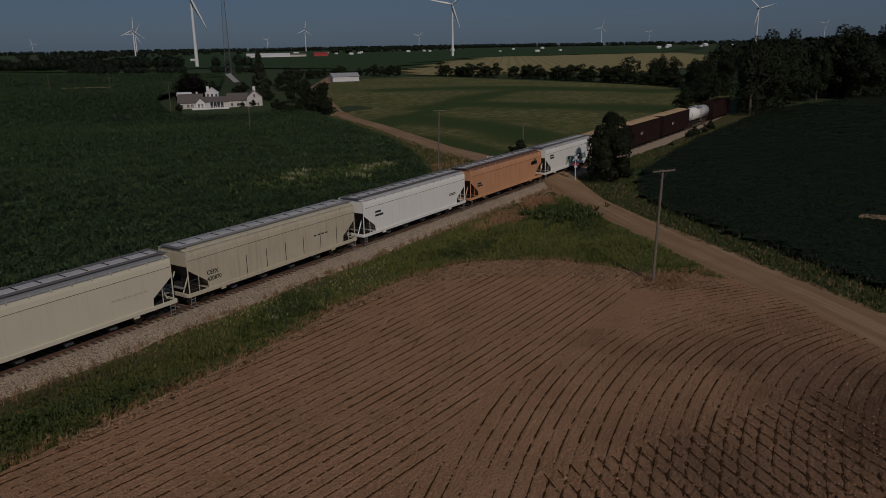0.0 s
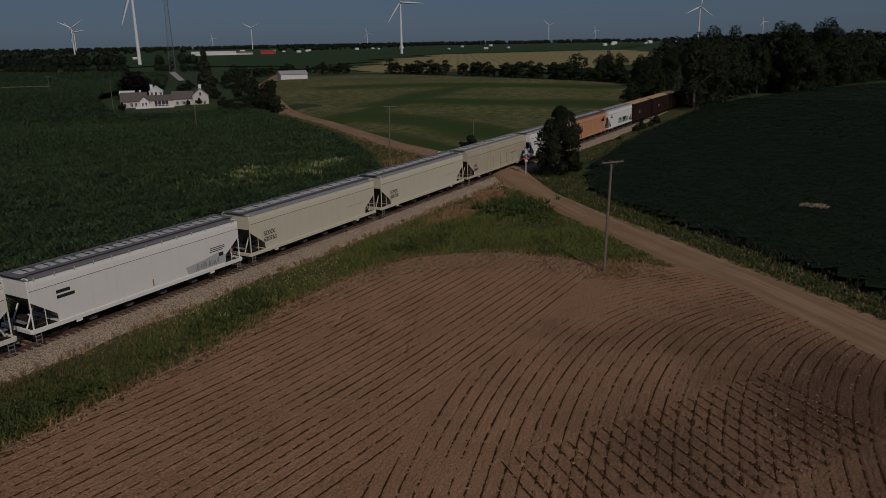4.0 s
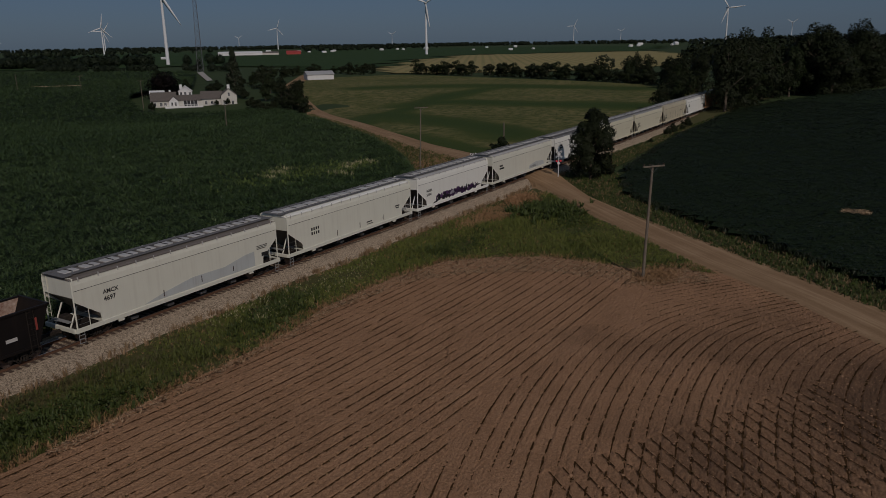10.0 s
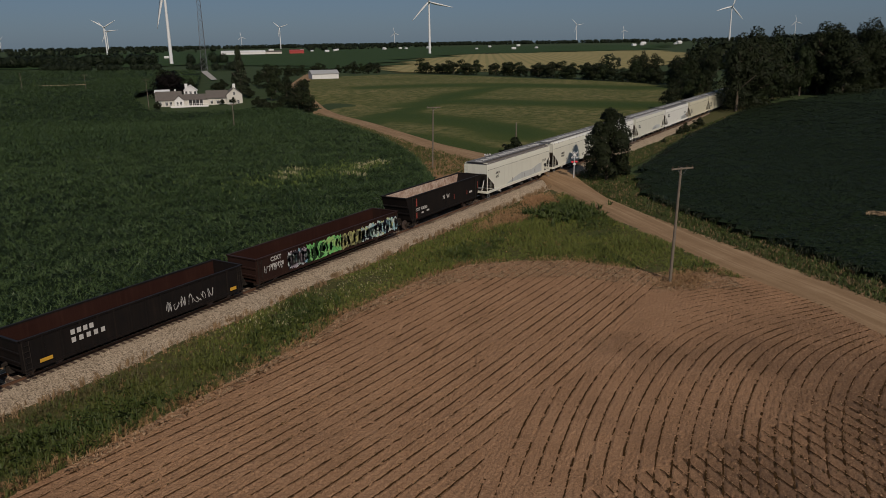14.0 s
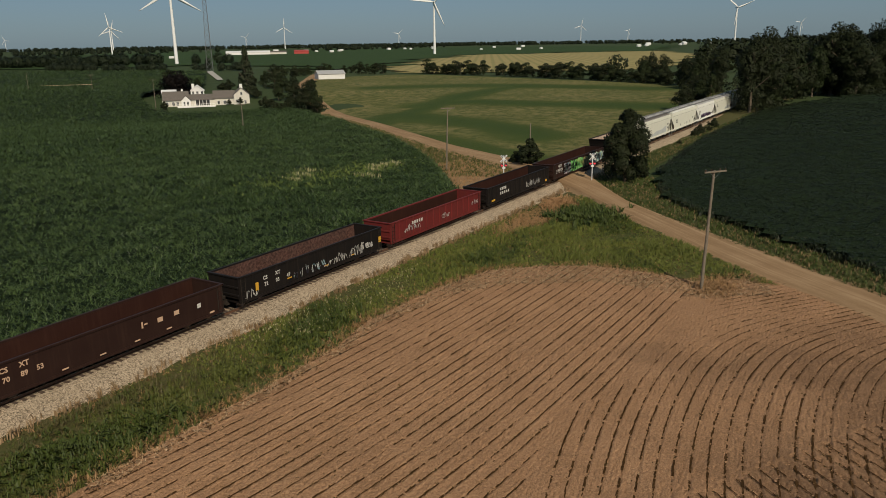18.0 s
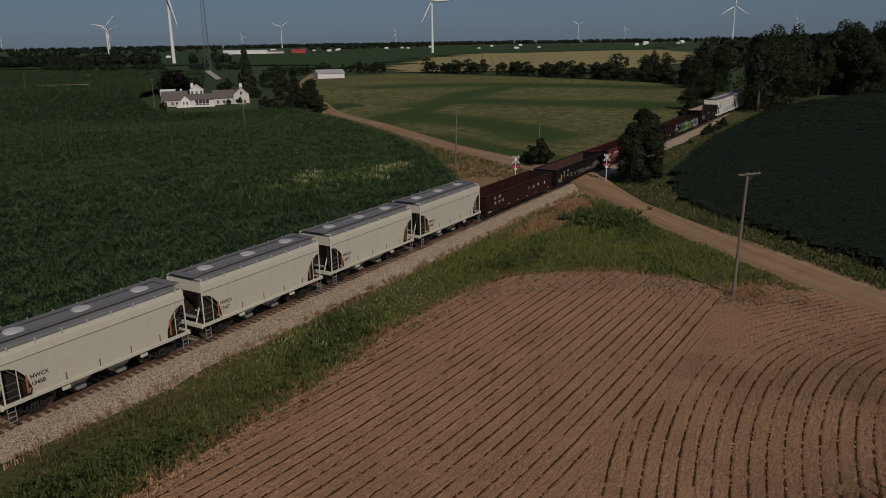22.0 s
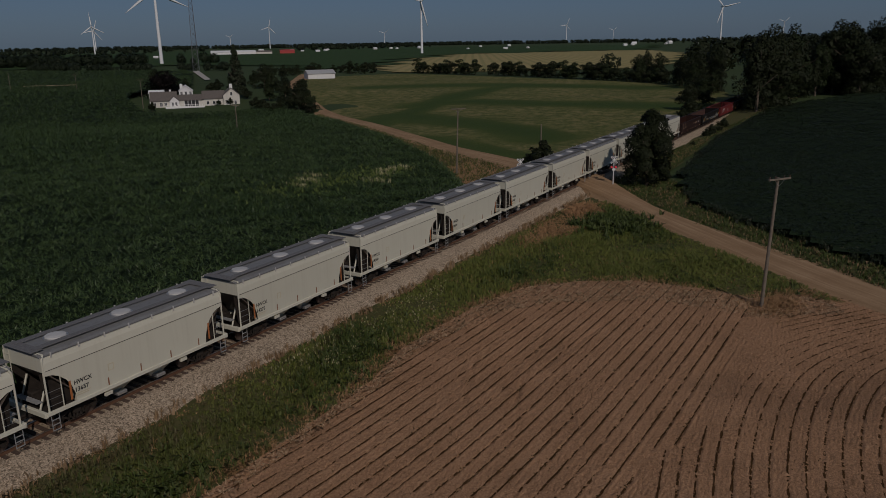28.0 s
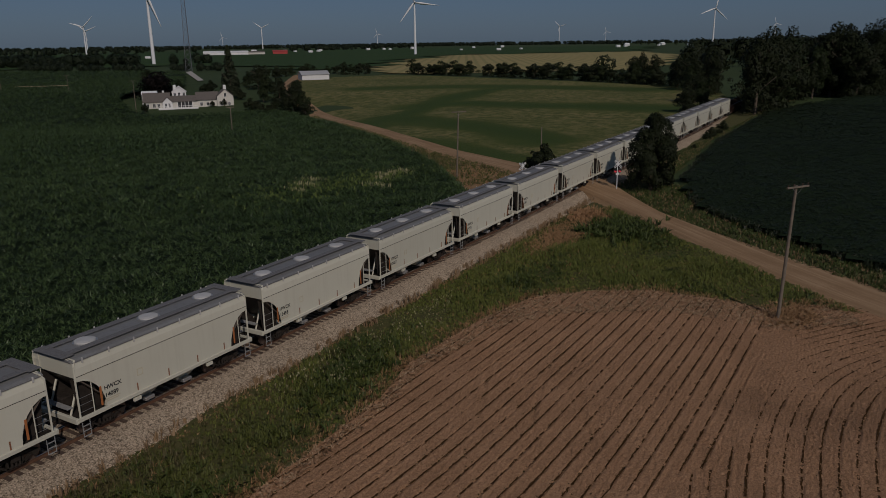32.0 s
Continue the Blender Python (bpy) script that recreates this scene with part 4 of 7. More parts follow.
# ---- trees ----
def crown_mesh(name, seed, h, r, base, n_clump, per, leaf, mat, shape="round"):
    """A crown of billowing lobes, each a shell of leaf sprays that face outwards, with gaps between them."""
    rng = np.random.default_rng(seed)
    n = n_clump * per
    if shape == "cone":
        k = n_clump
        z = rng.random(k) ** 1.3
        ang, out = rng.uniform(0, 2 * np.pi, k), (1 - z) ** 0.85 * rng.uniform(0.45, 1.0, k)
        C = np.stack([np.cos(ang) * out * r, np.sin(ang) * out * r, base + z * (h - base)], 1)
        R = np.stack([np.full(k, 0.10 * r), np.full(k, 0.10 * r), np.full(k, 0.02 * (h - base))], 1)
    else:
        k = max(14, int(n_clump * 0.75))
        d = rng.normal(0, 1, (k, 3))
        d /= np.linalg.norm(d, axis=1)[:, None]
        d *= rng.uniform(0.30, 0.88, (k, 1))
        d[0], d[1], low = (0, 0, 0.72), (0.1, 0, 0.05), slice(2, 2 + k // 4)
        d[low, 2] = rng.uniform(-0.98, -0.45, k // 4)  # lower boughs hang to the ground
        d[low, :2] *= 1.15
        wide = 0.95 - 0.38 * np.clip(d[:, 2], -0.5, 1) + 0.12 * np.sin(3 * np.arctan2(d[:, 1], d[:, 0]) + seed)
        C = np.stack([d[:, 0] * r * wide, d[:, 1] * r * wide, base + (d[:, 2] * 0.5 + 0.5) * (h - base)], 1)
        q = rng.uniform(0.20, 0.42, (k, 1)) * (1.15 - 0.35 * np.linalg.norm(d, axis=1)[:, None])
        R = q * np.array([[r, r, 0.42 * (h - base)]])
    share = (R.prod(1) ** (2 / 3)) / (R.prod(1) ** (2 / 3)).sum()
    pick = rng.choice(len(C), n, p=share)
    u = rng.normal(0, 1, (n, 3))
    u /= np.linalg.norm(u, axis=1)[:, None]
    u[:, 2] = np.where(rng.random(n) < 0.55, np.abs(u[:, 2]), u[:, 2])
    knot = 1 + 0.16 * np.sin(7 * u[:, 0] + pick) * np.sin(6 * u[:, 1] + 2 * pick) * np.sin(6 * u[:, 2] + 3 * pick)
    P = C[pick] + u * R[pick] * (knot * rng.normal(0.98, 0.10, n))[:, None]
    N = u + 0.35 * (P - np.array([0, 0, base + (h - base) * 0.35])) / r
    N /= np.linalg.norm(N, axis=1)[:, None]
    nl = N + rng.normal(0, 0.55, (n, 3))
    a = np.cross(nl, rng.normal(0, 1, (n, 3)))
    a /= np.linalg.norm(a, axis=1)[:, None]
    w = np.cross(nl, a)
    w /= np.linalg.norm(w, axis=1)[:, None]
    s = (leaf * rng.uniform(0.5, 1.3, n))[:, None]
    V = np.stack([P - a * s, P + a * s * 0.5 - w * s * 0.6, P + a * s * 0.6 + w * s * 0.6], 1).reshape(-1, 3)
    me = mesh_np(name, V, np.arange(n * 3).reshape(-1, 3), mat)
    soft(me, np.repeat(N + 0.3 * nl + np.array([0, 0, 0.2]), 3, axis=0))
    return me


def trunk_bm(h, r, base, seed, limbs=7):
    bm, rng = BM(), random.Random(seed)
    top = Vector((rng.uniform(-0.3, 0.3), rng.uniform(-0.3, 0.3), h * 0.72))
    mid = Vector((rng.uniform(-0.15, 0.15), rng.uniform(-0.15, 0.15), h * 0.35))
    rod(bm, (0, 0, -0.7), mid, h * 0.026, h * 0.019, 8)
    rod(bm, mid, top, h * 0.019, h * 0.006, 8)
    for k in range(limbs):
        a, z = 2 * math.pi * k / limbs + rng.uniform(-0.4, 0.4), rng.uniform(0.25, 0.62) * h
        p = mid.lerp(top, max(0, (z - mid.z) / (top.z - mid.z))) if z > mid.z else Vector((0, 0, 0)).lerp(mid, z / mid.z)
        rod(bm, p, p + Vector((math.cos(a) * r * 0.75, math.sin(a) * r * 0.75, h * 0.2)), h * 0.009, h * 0.003, 5)
    return bm


def tree(kind, label, h, r, base, seed, clumps, per, leaf, mat, shape="round"):
    t = empty(kind, pose(0, 0, 0), label, "tree")
    part("trunk", trunk_bm(h, r, base, seed), BARK, t)
    part("crown", crown_mesh("crown", seed, h, r, base, clumps, per, leaf, mat, shape), None, t)
    return t


def plant(t, x, y, s=1.0, turn=0.0, first=[]):
    """Sets the first of a kind in place, and copies of it after that."""
    m = pose(x, y, float(lie(x, y)), 0, 0, turn)
    if t not in first:
        first.append(t)
        t.matrix_world = m
        o = t
    else:
        o = copy_thing(t, m)
    o.scale = (s, s, s)
    return o


big = tree("deciduous_tree", "dense dark green tree beside the level crossing", 10.4, 3.3, 0.4, 3, 40, 640, 0.16, TREE_LEAF)
plant(big, 4.6, -8.3)
shrub = tree("shrub", "dark green roadside shrub", 3.6, 2.2, 0.1, 5, 30, 160, 0.14, TREE_LEAF)
plant(shrub, 11.8, 9.6, 1.25)
for x, y, s in ((12.5, 12.5, 0.6), (9, -9.5, 0.6), (13, -8.2, 0.4), (60, -4.6, 0.45), (64, -4.8, 0.6), (76, -5.0, 0.6), (100, 7.5, 1.2), (88, 6.5, 0.8), (47, -5.0, 0.25), (70, -5.2, 0.3)):
    plant(shrub, x, y, s, x * 37)

ta = tree("woodland_tree", "tall dark green tree in the wood", 15.5, 5.4, 0.6, 11, 44, 210, 0.28, TREE_LEAF)
tb = tree("woodland_tree", "broad dark green tree in the wood", 13.0, 5.8, 0.4, 12, 40, 220, 0.28, TREE_LEAF)
tc = tree("woodland_tree", "olive green tree at the wood's edge", 12.0, 4.6, 0.2, 13, 38, 220, 0.26, TREE_LEAF_B)
for o in (ta, tb, tc):
    o["group"] = "trees of the wood"
rng = random.Random(17)
WOOD = []
for k in range(7):
    WOOD.append((108 + k * 7.5 + rng.uniform(-2, 2), -7.5 - k * 0.4 + rng.uniform(-1.0, 1.2), rng.uniform(0.95, 1.2)))
for k in range(8):
    WOOD.append((112 + k * 11 + rng.uniform(-2, 2), 9 + k * 1.5 + rng.uniform(-2, 3), rng.uniform(0.5, 0.72)))
WOOD += [(172, -19.5, 1.30), (165, -27, 1.1), (180, -20, 1.25), (131, -6.5, 1.2), (189, -21.5, 1.42), (196, -24, 1.5), (215, 23, 1.15), (226, 27, 1.2), (215, -26, 1.35), (228, -31, 1.45)]
for k in range(12):
    WOOD.append((152 + k * 9 + rng.uniform(-3, 3), -14 - k * 4.2 + rng.uniform(-3, 3), rng.uniform(0.9, 1.25)))
for k in range(22):
    WOOD.append((170 + rng.uniform(0, 120), -5 - rng.uniform(0, 60), rng.uniform(1.0, 1.35)))
for k in range(10):
    WOOD.append((205 + k * 9 + rng.uniform(-3, 3), 28 + k * 5 + rng.uniform(-6, 8), rng.uniform(0.7, 1.0)))
for k, (x, y, s) in enumerate(WOOD):
    if y < -14 and inside(np.array([x]), np.array([y]), BEAN_POLY)[0]:
        y = -18 - (x - 150) * 0.30 + 9
    s *= 1.24 if -14 < y < -4 else 1.16 if y < -4 else 1.0
    o = plant((ta, tb, tc)[k % 3], x, y, s, k * 71)
    wide = 0.72 + 0.3 * ((k * 37) % 11) / 10
    o.scale = (s * wide * 0.97, s * wide * 0.97, s * (0.86 + 0.14 * ((k * 53) % 7) / 6))

# hedgerow behind the green field
hedge = tree("hedge_tree", "dark bushy hedgerow tree", 9.0, 5.0, 0.2, 21, 30, 150, 0.30, TREE_LEAF_B)
hedge["group"] = "trees of the hedgerow"
hedge_b = tree("hedge_tree", "dark green bushy hedgerow tree", 8.0, 5.6, 0.1, 22, 30, 150, 0.30, TREE_LEAF)
hedge_b["group"] = "trees of the hedgerow"
rng = random.Random(23)
line = resample([(318, 222), (308, 190), (300, 160), (285, 120), (268, 90), (252, 66), (240, 48)], 34)
for k, (x, y) in enumerate(line):
    if 8 < k < 11:
        continue
    plant((hedge, hedge_b)[k % 2], x + rng.uniform(-2, 2), y + rng.uniform(-2, 2), rng.uniform(0.6, 1.05) * (1.25 if k in (13, 14, 19) else 1.0), k * 53)
for k, (x, y) in enumerate(resample([(250, 262), (275, 272), (300, 268), (330, 258)], 12)):
    plant((hedge, hedge_b)[k % 2], x + rng.uniform(-3, 3), y + 18 + rng.uniform(-3, 3), rng.uniform(0.5, 0.85), k * 31)


# far woods: many crowns joined
def far_wood(name, lines, seed, h, label, nl=150, size=1.0, mat=None):
    rng = np.random.default_rng(seed)
    Vs, Qs, Ns, off = [], [], [], 0
    for (x0, y0), (x1, y1), depth, n in lines:
        for k in range(n):
            t = rng.random()
            cx, cy = x0 + (x1 - x0) * t + rng.normal(0, depth), y0 + (y1 - y0) * t + rng.normal(0, depth)
            hh = h * rng.uniform(0.6, 1.25)
            lane = np.clip(((cx - 300) * 159 + (cy - 437) * 192) / (159 ** 2 + 192 ** 2), 0, 1)
            if np.hypot(cx - 300 - 159 * lane, cy - 437 - 192 * lane) < 5 + 0.8 * h:  # the open lane to the turbine
                continue
            r = hh * rng.uniform(0.35, 0.6)
            u = rng.normal(0, 1, (nl, 3))
            u /= np.linalg.norm(u, axis=1)[:, None]
            P = np.array([cx, cy, float(lie(cx, cy)) + hh * 0.5]) + u * np.array([r, r, hh * 0.5]) * rng.uniform(0.75, 1.05, (nl, 1))
            a = np.cross(u, rng.normal(0, 1, (nl, 3)))
            a /= np.linalg.norm(a, axis=1)[:, None]
            b = np.cross(u, a) + u * rng.normal(0, 0.3, (nl, 1))
            s = (r * size * rng.uniform(0.14, 0.32, nl))[:, None]
            Vs.append(np.stack([P - a * s, P + a * s * 0.6 - b * s, P + a * s * 0.6 + b * s], 1).reshape(-1, 3))
            Qs.append(np.arange(nl * 3).reshape(-1, 3) + off)
            Ns.append(np.repeat(u + np.array([0, 0, 0.25]), 3, axis=0))
            off += nl * 3
    me = mesh_np(name, np.concatenate(Vs), np.concatenate(Qs), mat or FAR_LEAF)
    soft(me, np.concatenate(Ns))
    return setting(name, me, label, "wood", "stuff")


far_wood("far_wood", [((300, 760), (420, 640), 14, 90), ((260, 900), (420, 700), 25, 150), ((430, 600), (470, 740), 12, 30), ((470, 610), (490, 588), 5, 9)], 71, 10.0, "dark tree belt beyond the corn", 300, 0.62)
far_wood("scrub", [((286, 580), (313, 466), 4, 64), ((327, 452), (336, 404), 4, 16)], 74, 5.6, "low dark green scrub at the corn field's far edge", 260, 0.62)
far_wood("far_wood_2", [((900, 1500), (2600, 3300), 120, 160), ((2400, 2600), (3300, 1900), 160, 520), ((3000, 2200), (3900, 700), 160, 520), ((1700, 3900), (2500, 2700), 160, 300), ((1500, 1300), (2300, 1500), 60, 50)], 72, 15.0, "distant dark woods along the horizon", 90, 1.2)
far_wood("far_wood_3", [((300, -60), (700, 30), 22, 120), ((420, 20), (900, 60), 40, 120), ((700, 30), (1600, -150), 60, 140), ((2600, 500), (3600, 200), 120, 120)], 73, 17.0, "dark woods behind the railway cutting", 240, 0.6, TREE_LEAF)

# ---- utility poles, crossing signals ----
WHITE = painted("white paint", (0.72, 0.72, 0.70), (0.35, 0.30, 0.24), 0.3, 0.45)
STEEL = plain("galvanised steel", (0.45, 0.45, 0.44), 0.45, 0.7, vary=0.12)
DARK = plain("black enamel", (0.02, 0.02, 0.02), 0.5, vary=0.3)
RED_LENS = plain("red signal lens", (0.60, 0.03, 0.035), 0.15, vary=0.1, bump=0.0)
RED_TAPE = plain("red reflective tape", (0.30, 0.06, 0.045), 0.4, vary=0.1)
def glowing(m, colour, strength):
    """A lens that gives off light."""
    b = m.node_tree.nodes["Principled BSDF"]
    b.inputs["Emission Color"].default_value, b.inputs["Emission Strength"].default_value = (*colour, 1), strength


glowing(RED_LENS, (1.0, 0.08, 0.10), 0.8)
GLASS_INS = plain("brown porcelain", (0.10, 0.05, 0.03), 0.3)


def utility_pole(x, y, h, arm, lean, label, arm_turn):
    p = empty("utility_pole", pose(x, y, float(lie(x, y)), lean[0], lean[1], 0), label, "pole")
    bm = BM()
    rod(bm, (0, 0, -0.8), (0, 0, h), 0.135, 0.095, 12)
    part("shaft", bm, POLE_WOOD, p)
    if arm:
        c, s = math.cos(radians(arm_turn)), math.sin(radians(arm_turn))
        bar = part("crossarm", box(BM(), -arm / 2, arm / 2, -0.06, 0.06, -0.06, 0.06, 0.01), POLE_WOOD, p)
        bar.matrix_basis = pose(0.14 * s, -0.14 * c, h - 0.10, 0, 0, arm_turn)
        for k in (-0.46, -0.2, 0.2, 0.46):
            ins = BM()
            rod(ins, (k * arm, 0, 0.05), (k * arm, 0, 0.12), 0.02, 0.02, 6)
            rod(ins, (k * arm, 0, 0.12), (k * arm, 0, 0.22), 0.05, 0.035, 8)
            part("insulator", ins, GLASS_INS, bar)
        for sgn in (-1, 1):
            part("brace", rod(BM(), (0, 0, -0.5), (sgn * arm * 0.24, 0, -0.04), 0.009, 0.009, 4), STEEL, bar)
    return p


utility_pole(-38.13, -28.54, 9.6, 2.4, (1.2, 1.5), "leaning weathered wooden pole with a crossarm", -28)
utility_pole(1.65, 18.97, 9.7, 2.4, (1.1, 1.3), "weathered wooden pole with a crossarm by the crossing", -28)
utility_pole(26.2, 87.7, 7.1, 1.6, (0, 0), "grey wooden pole in the corn", -40)
utility_pole(80, 186, 10.9, 2.4, (0, 0), "grey wooden pole beside the farmhouse", -60)
utility_pole(103, 255, 8.0, 2.2, (0, 0.5), "thin wooden pole in the far corn", -50)
utility_pole(93, 285, 9.0, 0, (0, 0), "thin grey post in the far corn", 0)
utility_pole(22.5, 14.5, 5.5, 0, (0, 0), "thin grey post behind a shrub", 0)


def crossing_signal(x, y, z, turn):
    s = empty("crossing_signal", pose(x, y, z, 0, 0, turn), "white crossbuck signal with red lamps on a post", "signal", "crossing signals")
    part("mast", rod(BM(), (0, 0, -0.4), (0, 0, 3.9), 0.07, 0.06, 10), WHITE, s)
    part("base", box(BM(), -0.25, 0.25, -0.25, 0.25, -0.6, 0.12, 0.03), CONCRETE, s)
    for k in (-1, 1):
        bl = part("crossbuck_blade", box(BM(), -0.62, 0.62, -0.012, 0.012, -0.115, 0.115, 0.006), WHITE, s)
        bl.matrix_basis = pose(0, -0.07 - 0.013 * (k + 1), 3.55, 0, 45 * k, 0)
        for q in (-0.35, 0.35):
            part("lettering_bar", box(BM(), q - 0.18, q + 0.18, -0.0165, -0.0125, -0.045, 0.045), DARK, bl)
    part("lamp_arm", box(BM(), -0.42, 0.42, -0.03, 0.03, 2.62, 2.70, 0.01), STEEL, s)
    for k in (-1, 1):
        bk = part("lamp_backplate", rod(BM(), (k * 0.29, -0.05, 2.66), (k * 0.29, -0.08, 2.66), 0.25, 0.25, 16), DARK, s)
        part("lens", rod(BM(), (k * 0.29, -0.081, 2.66), (k * 0.29, -0.11, 2.66), 0.17, 0.15, 14), RED_LENS, bk)
        part("hood", rod(BM(), (k * 0.29, -0.08, 2.80), (k * 0.29, -0.32, 2.83), 0.13, 0.12, 8), DARK, bk)
    part("bell", rod(BM(), (0, 0, 3.9), (0, 0, 4.05), 0.13, 0.03, 10), STEEL, s)
    part("number_sign", box(BM(), -0.22, 0.22, -0.085, -0.065, 2.15, 2.42), WHITE, s)
    part("stripe", rod(BM(), (0, 0, 0.2), (0, 0, 1.9), 0.066, 0.066, 10), WHITE, s)
    return s


crossing_signal(0.2, -5.1, 0.45, -45)
crossing_signal(-4.9, 5.8, 0.15, -45)
cab = empty("signal_cabinet", pose(13.5, -4.6, -0.02, 0, 0, 5), "silver trackside equipment cabinet", "cabinet")
part("body", box(BM(), -0.6, 0.6, -0.45, 0.45, 0.15, 1.9, 0.03), STEEL, cab)
part("plinth", box(BM(), -0.65, 0.65, -0.5, 0.5, -0.2, 0.15), CONCRETE, cab)
part("door", box(BM(), -0.5, 0.5, -0.475, -0.452, 0.25, 1.8, 0.008), STEEL, cab)

# ---- wind turbines ----
TURBINE_WHITE = painted("turbine white", (0.80, 0.81, 0.80), (0.5, 0.5, 0.48), 0.15, 0.4, streaks=False)
SPIN = []


def blade_mesh(length):
    secs = []
    for k in range(9):
        f = k / 8
        chord = 1.9 + 1.6 * math.sin(min(1, f / 0.22) * math.pi / 2) if f < 0.22 else 3.5 * (1 - (f - 0.22) / 0.78) ** 0.8 + 0.35
        thick = 1.7 * (1 - f) ** 1.6 + 0.10
        tw = radians(14 * (1 - f))
        ring = []
        for u, v in ((-0.3, 0), (-0.15, 0.45), (0.15, 0.5), (0.7, 0), (0.15, -0.5), (-0.15, -0.45)):
            X, Y = u * chord, v * thick
            ring.append((X * math.cos(tw) - Y * math.sin(tw), X * math.sin(tw) + Y * math.cos(tw) - 0.02 * f * f * length * 0.4, 1.2 + f * (length - 1.2)))
        secs.append(ring)
    bm = BM()
    rows = [[bm.verts.new(p) for p in r] for r in secs]
    for a, b in zip(rows, rows[1:]):
        for i in range(6):
            bm.faces.new((a[i], a[(i + 1) % 6], b[(i + 1) % 6], b[i]))
    bm.faces.new(rows[0][::-1])
    bm.faces.new(rows[-1])
    bmesh.ops.recalc_face_normals(bm, faces=bm.faces)
    return put(bm, "blade", TURBINE_WHITE, True)


BLADE_ME = blade_mesh(40.0)
FACE = 215.0  # the rotors face this heading


def turbine(x, y, z, s, down_at, rate, face=FACE):
    """down_at: when a blade points straight down; rate: degrees a second."""
    t = empty("wind_turbine", pose(x, y, z, 0, 0, face + 90), "white three-bladed wind turbine turning slowly", "wind turbine", "wind turbines")
    t.scale = (s, s, s)
    bm = BM()
    rod(bm, (0, 0, -25), (0, 0, 78), 2.35, 1.25, 20)
    part("tower", bm, TURBINE_WHITE, t)
    nac = BM()
    prism(nac, [(-1.7, 78.0), (1.7, 78.0), (1.9, 79.0), (1.8, 81.2), (1.2, 81.7), (-1.2, 81.7), (-1.8, 81.2), (-1.9, 79.0)], "y", -2.6, 7.0)
    part("nacelle", nac, TURBINE_WHITE, t)
    rotor = part("rotor_hub", rod(rod(BM(), (0, 0.9, 0), (0, -1.2, 0), 1.6, 1.5, 14), (0, -1.2, 0), (0, -2.6, 0), 1.5, 0.4, 14), TURBINE_WHITE, t, smooth=True)
    rotor.matrix_basis = pose(0, -3.6, 80)
    for k in range(3):
        b = part("blade", BLADE_ME, None, rotor)
        b.matrix_basis = pose(0, 0, 0, 0, 120 * k, 0)
    SPIN.append((rotor, down_at, rate))
    return t


turbine(458.75, 628.7, -2.0, 0.93, 21.72, 48.6)
turbine(973.5, 625.8, 0.5, 1.0, 20.03, 47.0)
turbine(1076, 1597, -4.0, 0.84, 21.6, 47.5)
turbine(1320, 1930, -6.0, 0.84, 22.1, 47.5)
turbine(3050, 3160, 2.0, 0.70, 22.7, 47.0)
turbine(2330, 2204, 6.0, 0.98, 21.88, 47.0)
turbine(3480, 2420, 2.0, 0.80, 22.7, 47.0)
turbine(3861, 1499, 12.0, 1.0, 22.08, 47.0)
turbine(4230, 1360, 12.0, 0.66, 22.7, 47.0)
turbine(1786, 317, 6.0, 1.0, 23.28, 47.0)
turbine(4330, 480, 22.0, 0.86, 22.7, 47.0)
turbine(2080, 3830, 2.0, 0.66, 21.3, 47.0)

# ---- farmstead, barns, mast ----
SIDING = painted("cream siding", (0.66, 0.63, 0.55), (0.35, 0.31, 0.25), 0.25, 0.6)
SIDING_W = painted("white siding", (0.78, 0.77, 0.74), (0.45, 0.42, 0.37), 0.2, 0.55)
SHINGLE = plain("brown-grey shingles", (0.13, 0.112, 0.096), 0.9, vary=0.25, scale=2)
METAL_ROOF = painted("white metal roof", (0.74, 0.74, 0.72), (0.45, 0.42, 0.38), 0.2, 0.4)
BARN_ROOF = painted("dull zinc roof", (0.40, 0.40, 0.39), (0.25, 0.24, 0.22), 0.3, 0.5)
RED_BARN = painted("red steel siding", (0.42, 0.05, 0.04), (0.2, 0.06, 0.05), 0.3, 0.5)
WINDOW_GLASS = plain("dark window glass", (0.03, 0.035, 0.04), 0.08, vary=0.1, bump=0.0)


def gable_block(parent, x0, x1, y0, y1, z0, eave, ridge, along, wall, roof, over=0.4):
    """A block with a pitched roof, the ridge along x or y: wall and roof parts."""
    if along == "x":
        mid = (y0 + y1) / 2
        part("wall", prism(BM(), [(y0, z0), (y1, z0), (y1, eave), (mid, ridge), (y0, eave)], "x", x0, x1), wall, parent)
        k = (ridge - eave) / (mid - y0)
        for s in (-1, 1):
            e = mid + s * (mid - y0 + over)
            part("roof", prism(BM(), [(mid, ridge + 0.02), (e, eave - over * k + 0.02), (e, eave - over * k + 0.2), (mid, ridge + 0.22)], "x", x0 - over, x1 + over), roof, parent)
    else:
        mid = (x0 + x1) / 2
        part("wall", prism(BM(), [(x0, z0), (x1, z0), (x1, eave), (mid, ridge), (x0, eave)], "y", y0, y1), wall, parent)
        k = (ridge - eave) / (mid - x0)
        for s in (-1, 1):
            e = mid + s * (mid - x0 + over)
            part("roof", prism(BM(), [(mid, ridge + 0.02), (e, eave - over * k + 0.02), (e, eave - over * k + 0.2), (mid, ridge + 0.22)], "y", y0 - over, y1 + over), roof, parent)


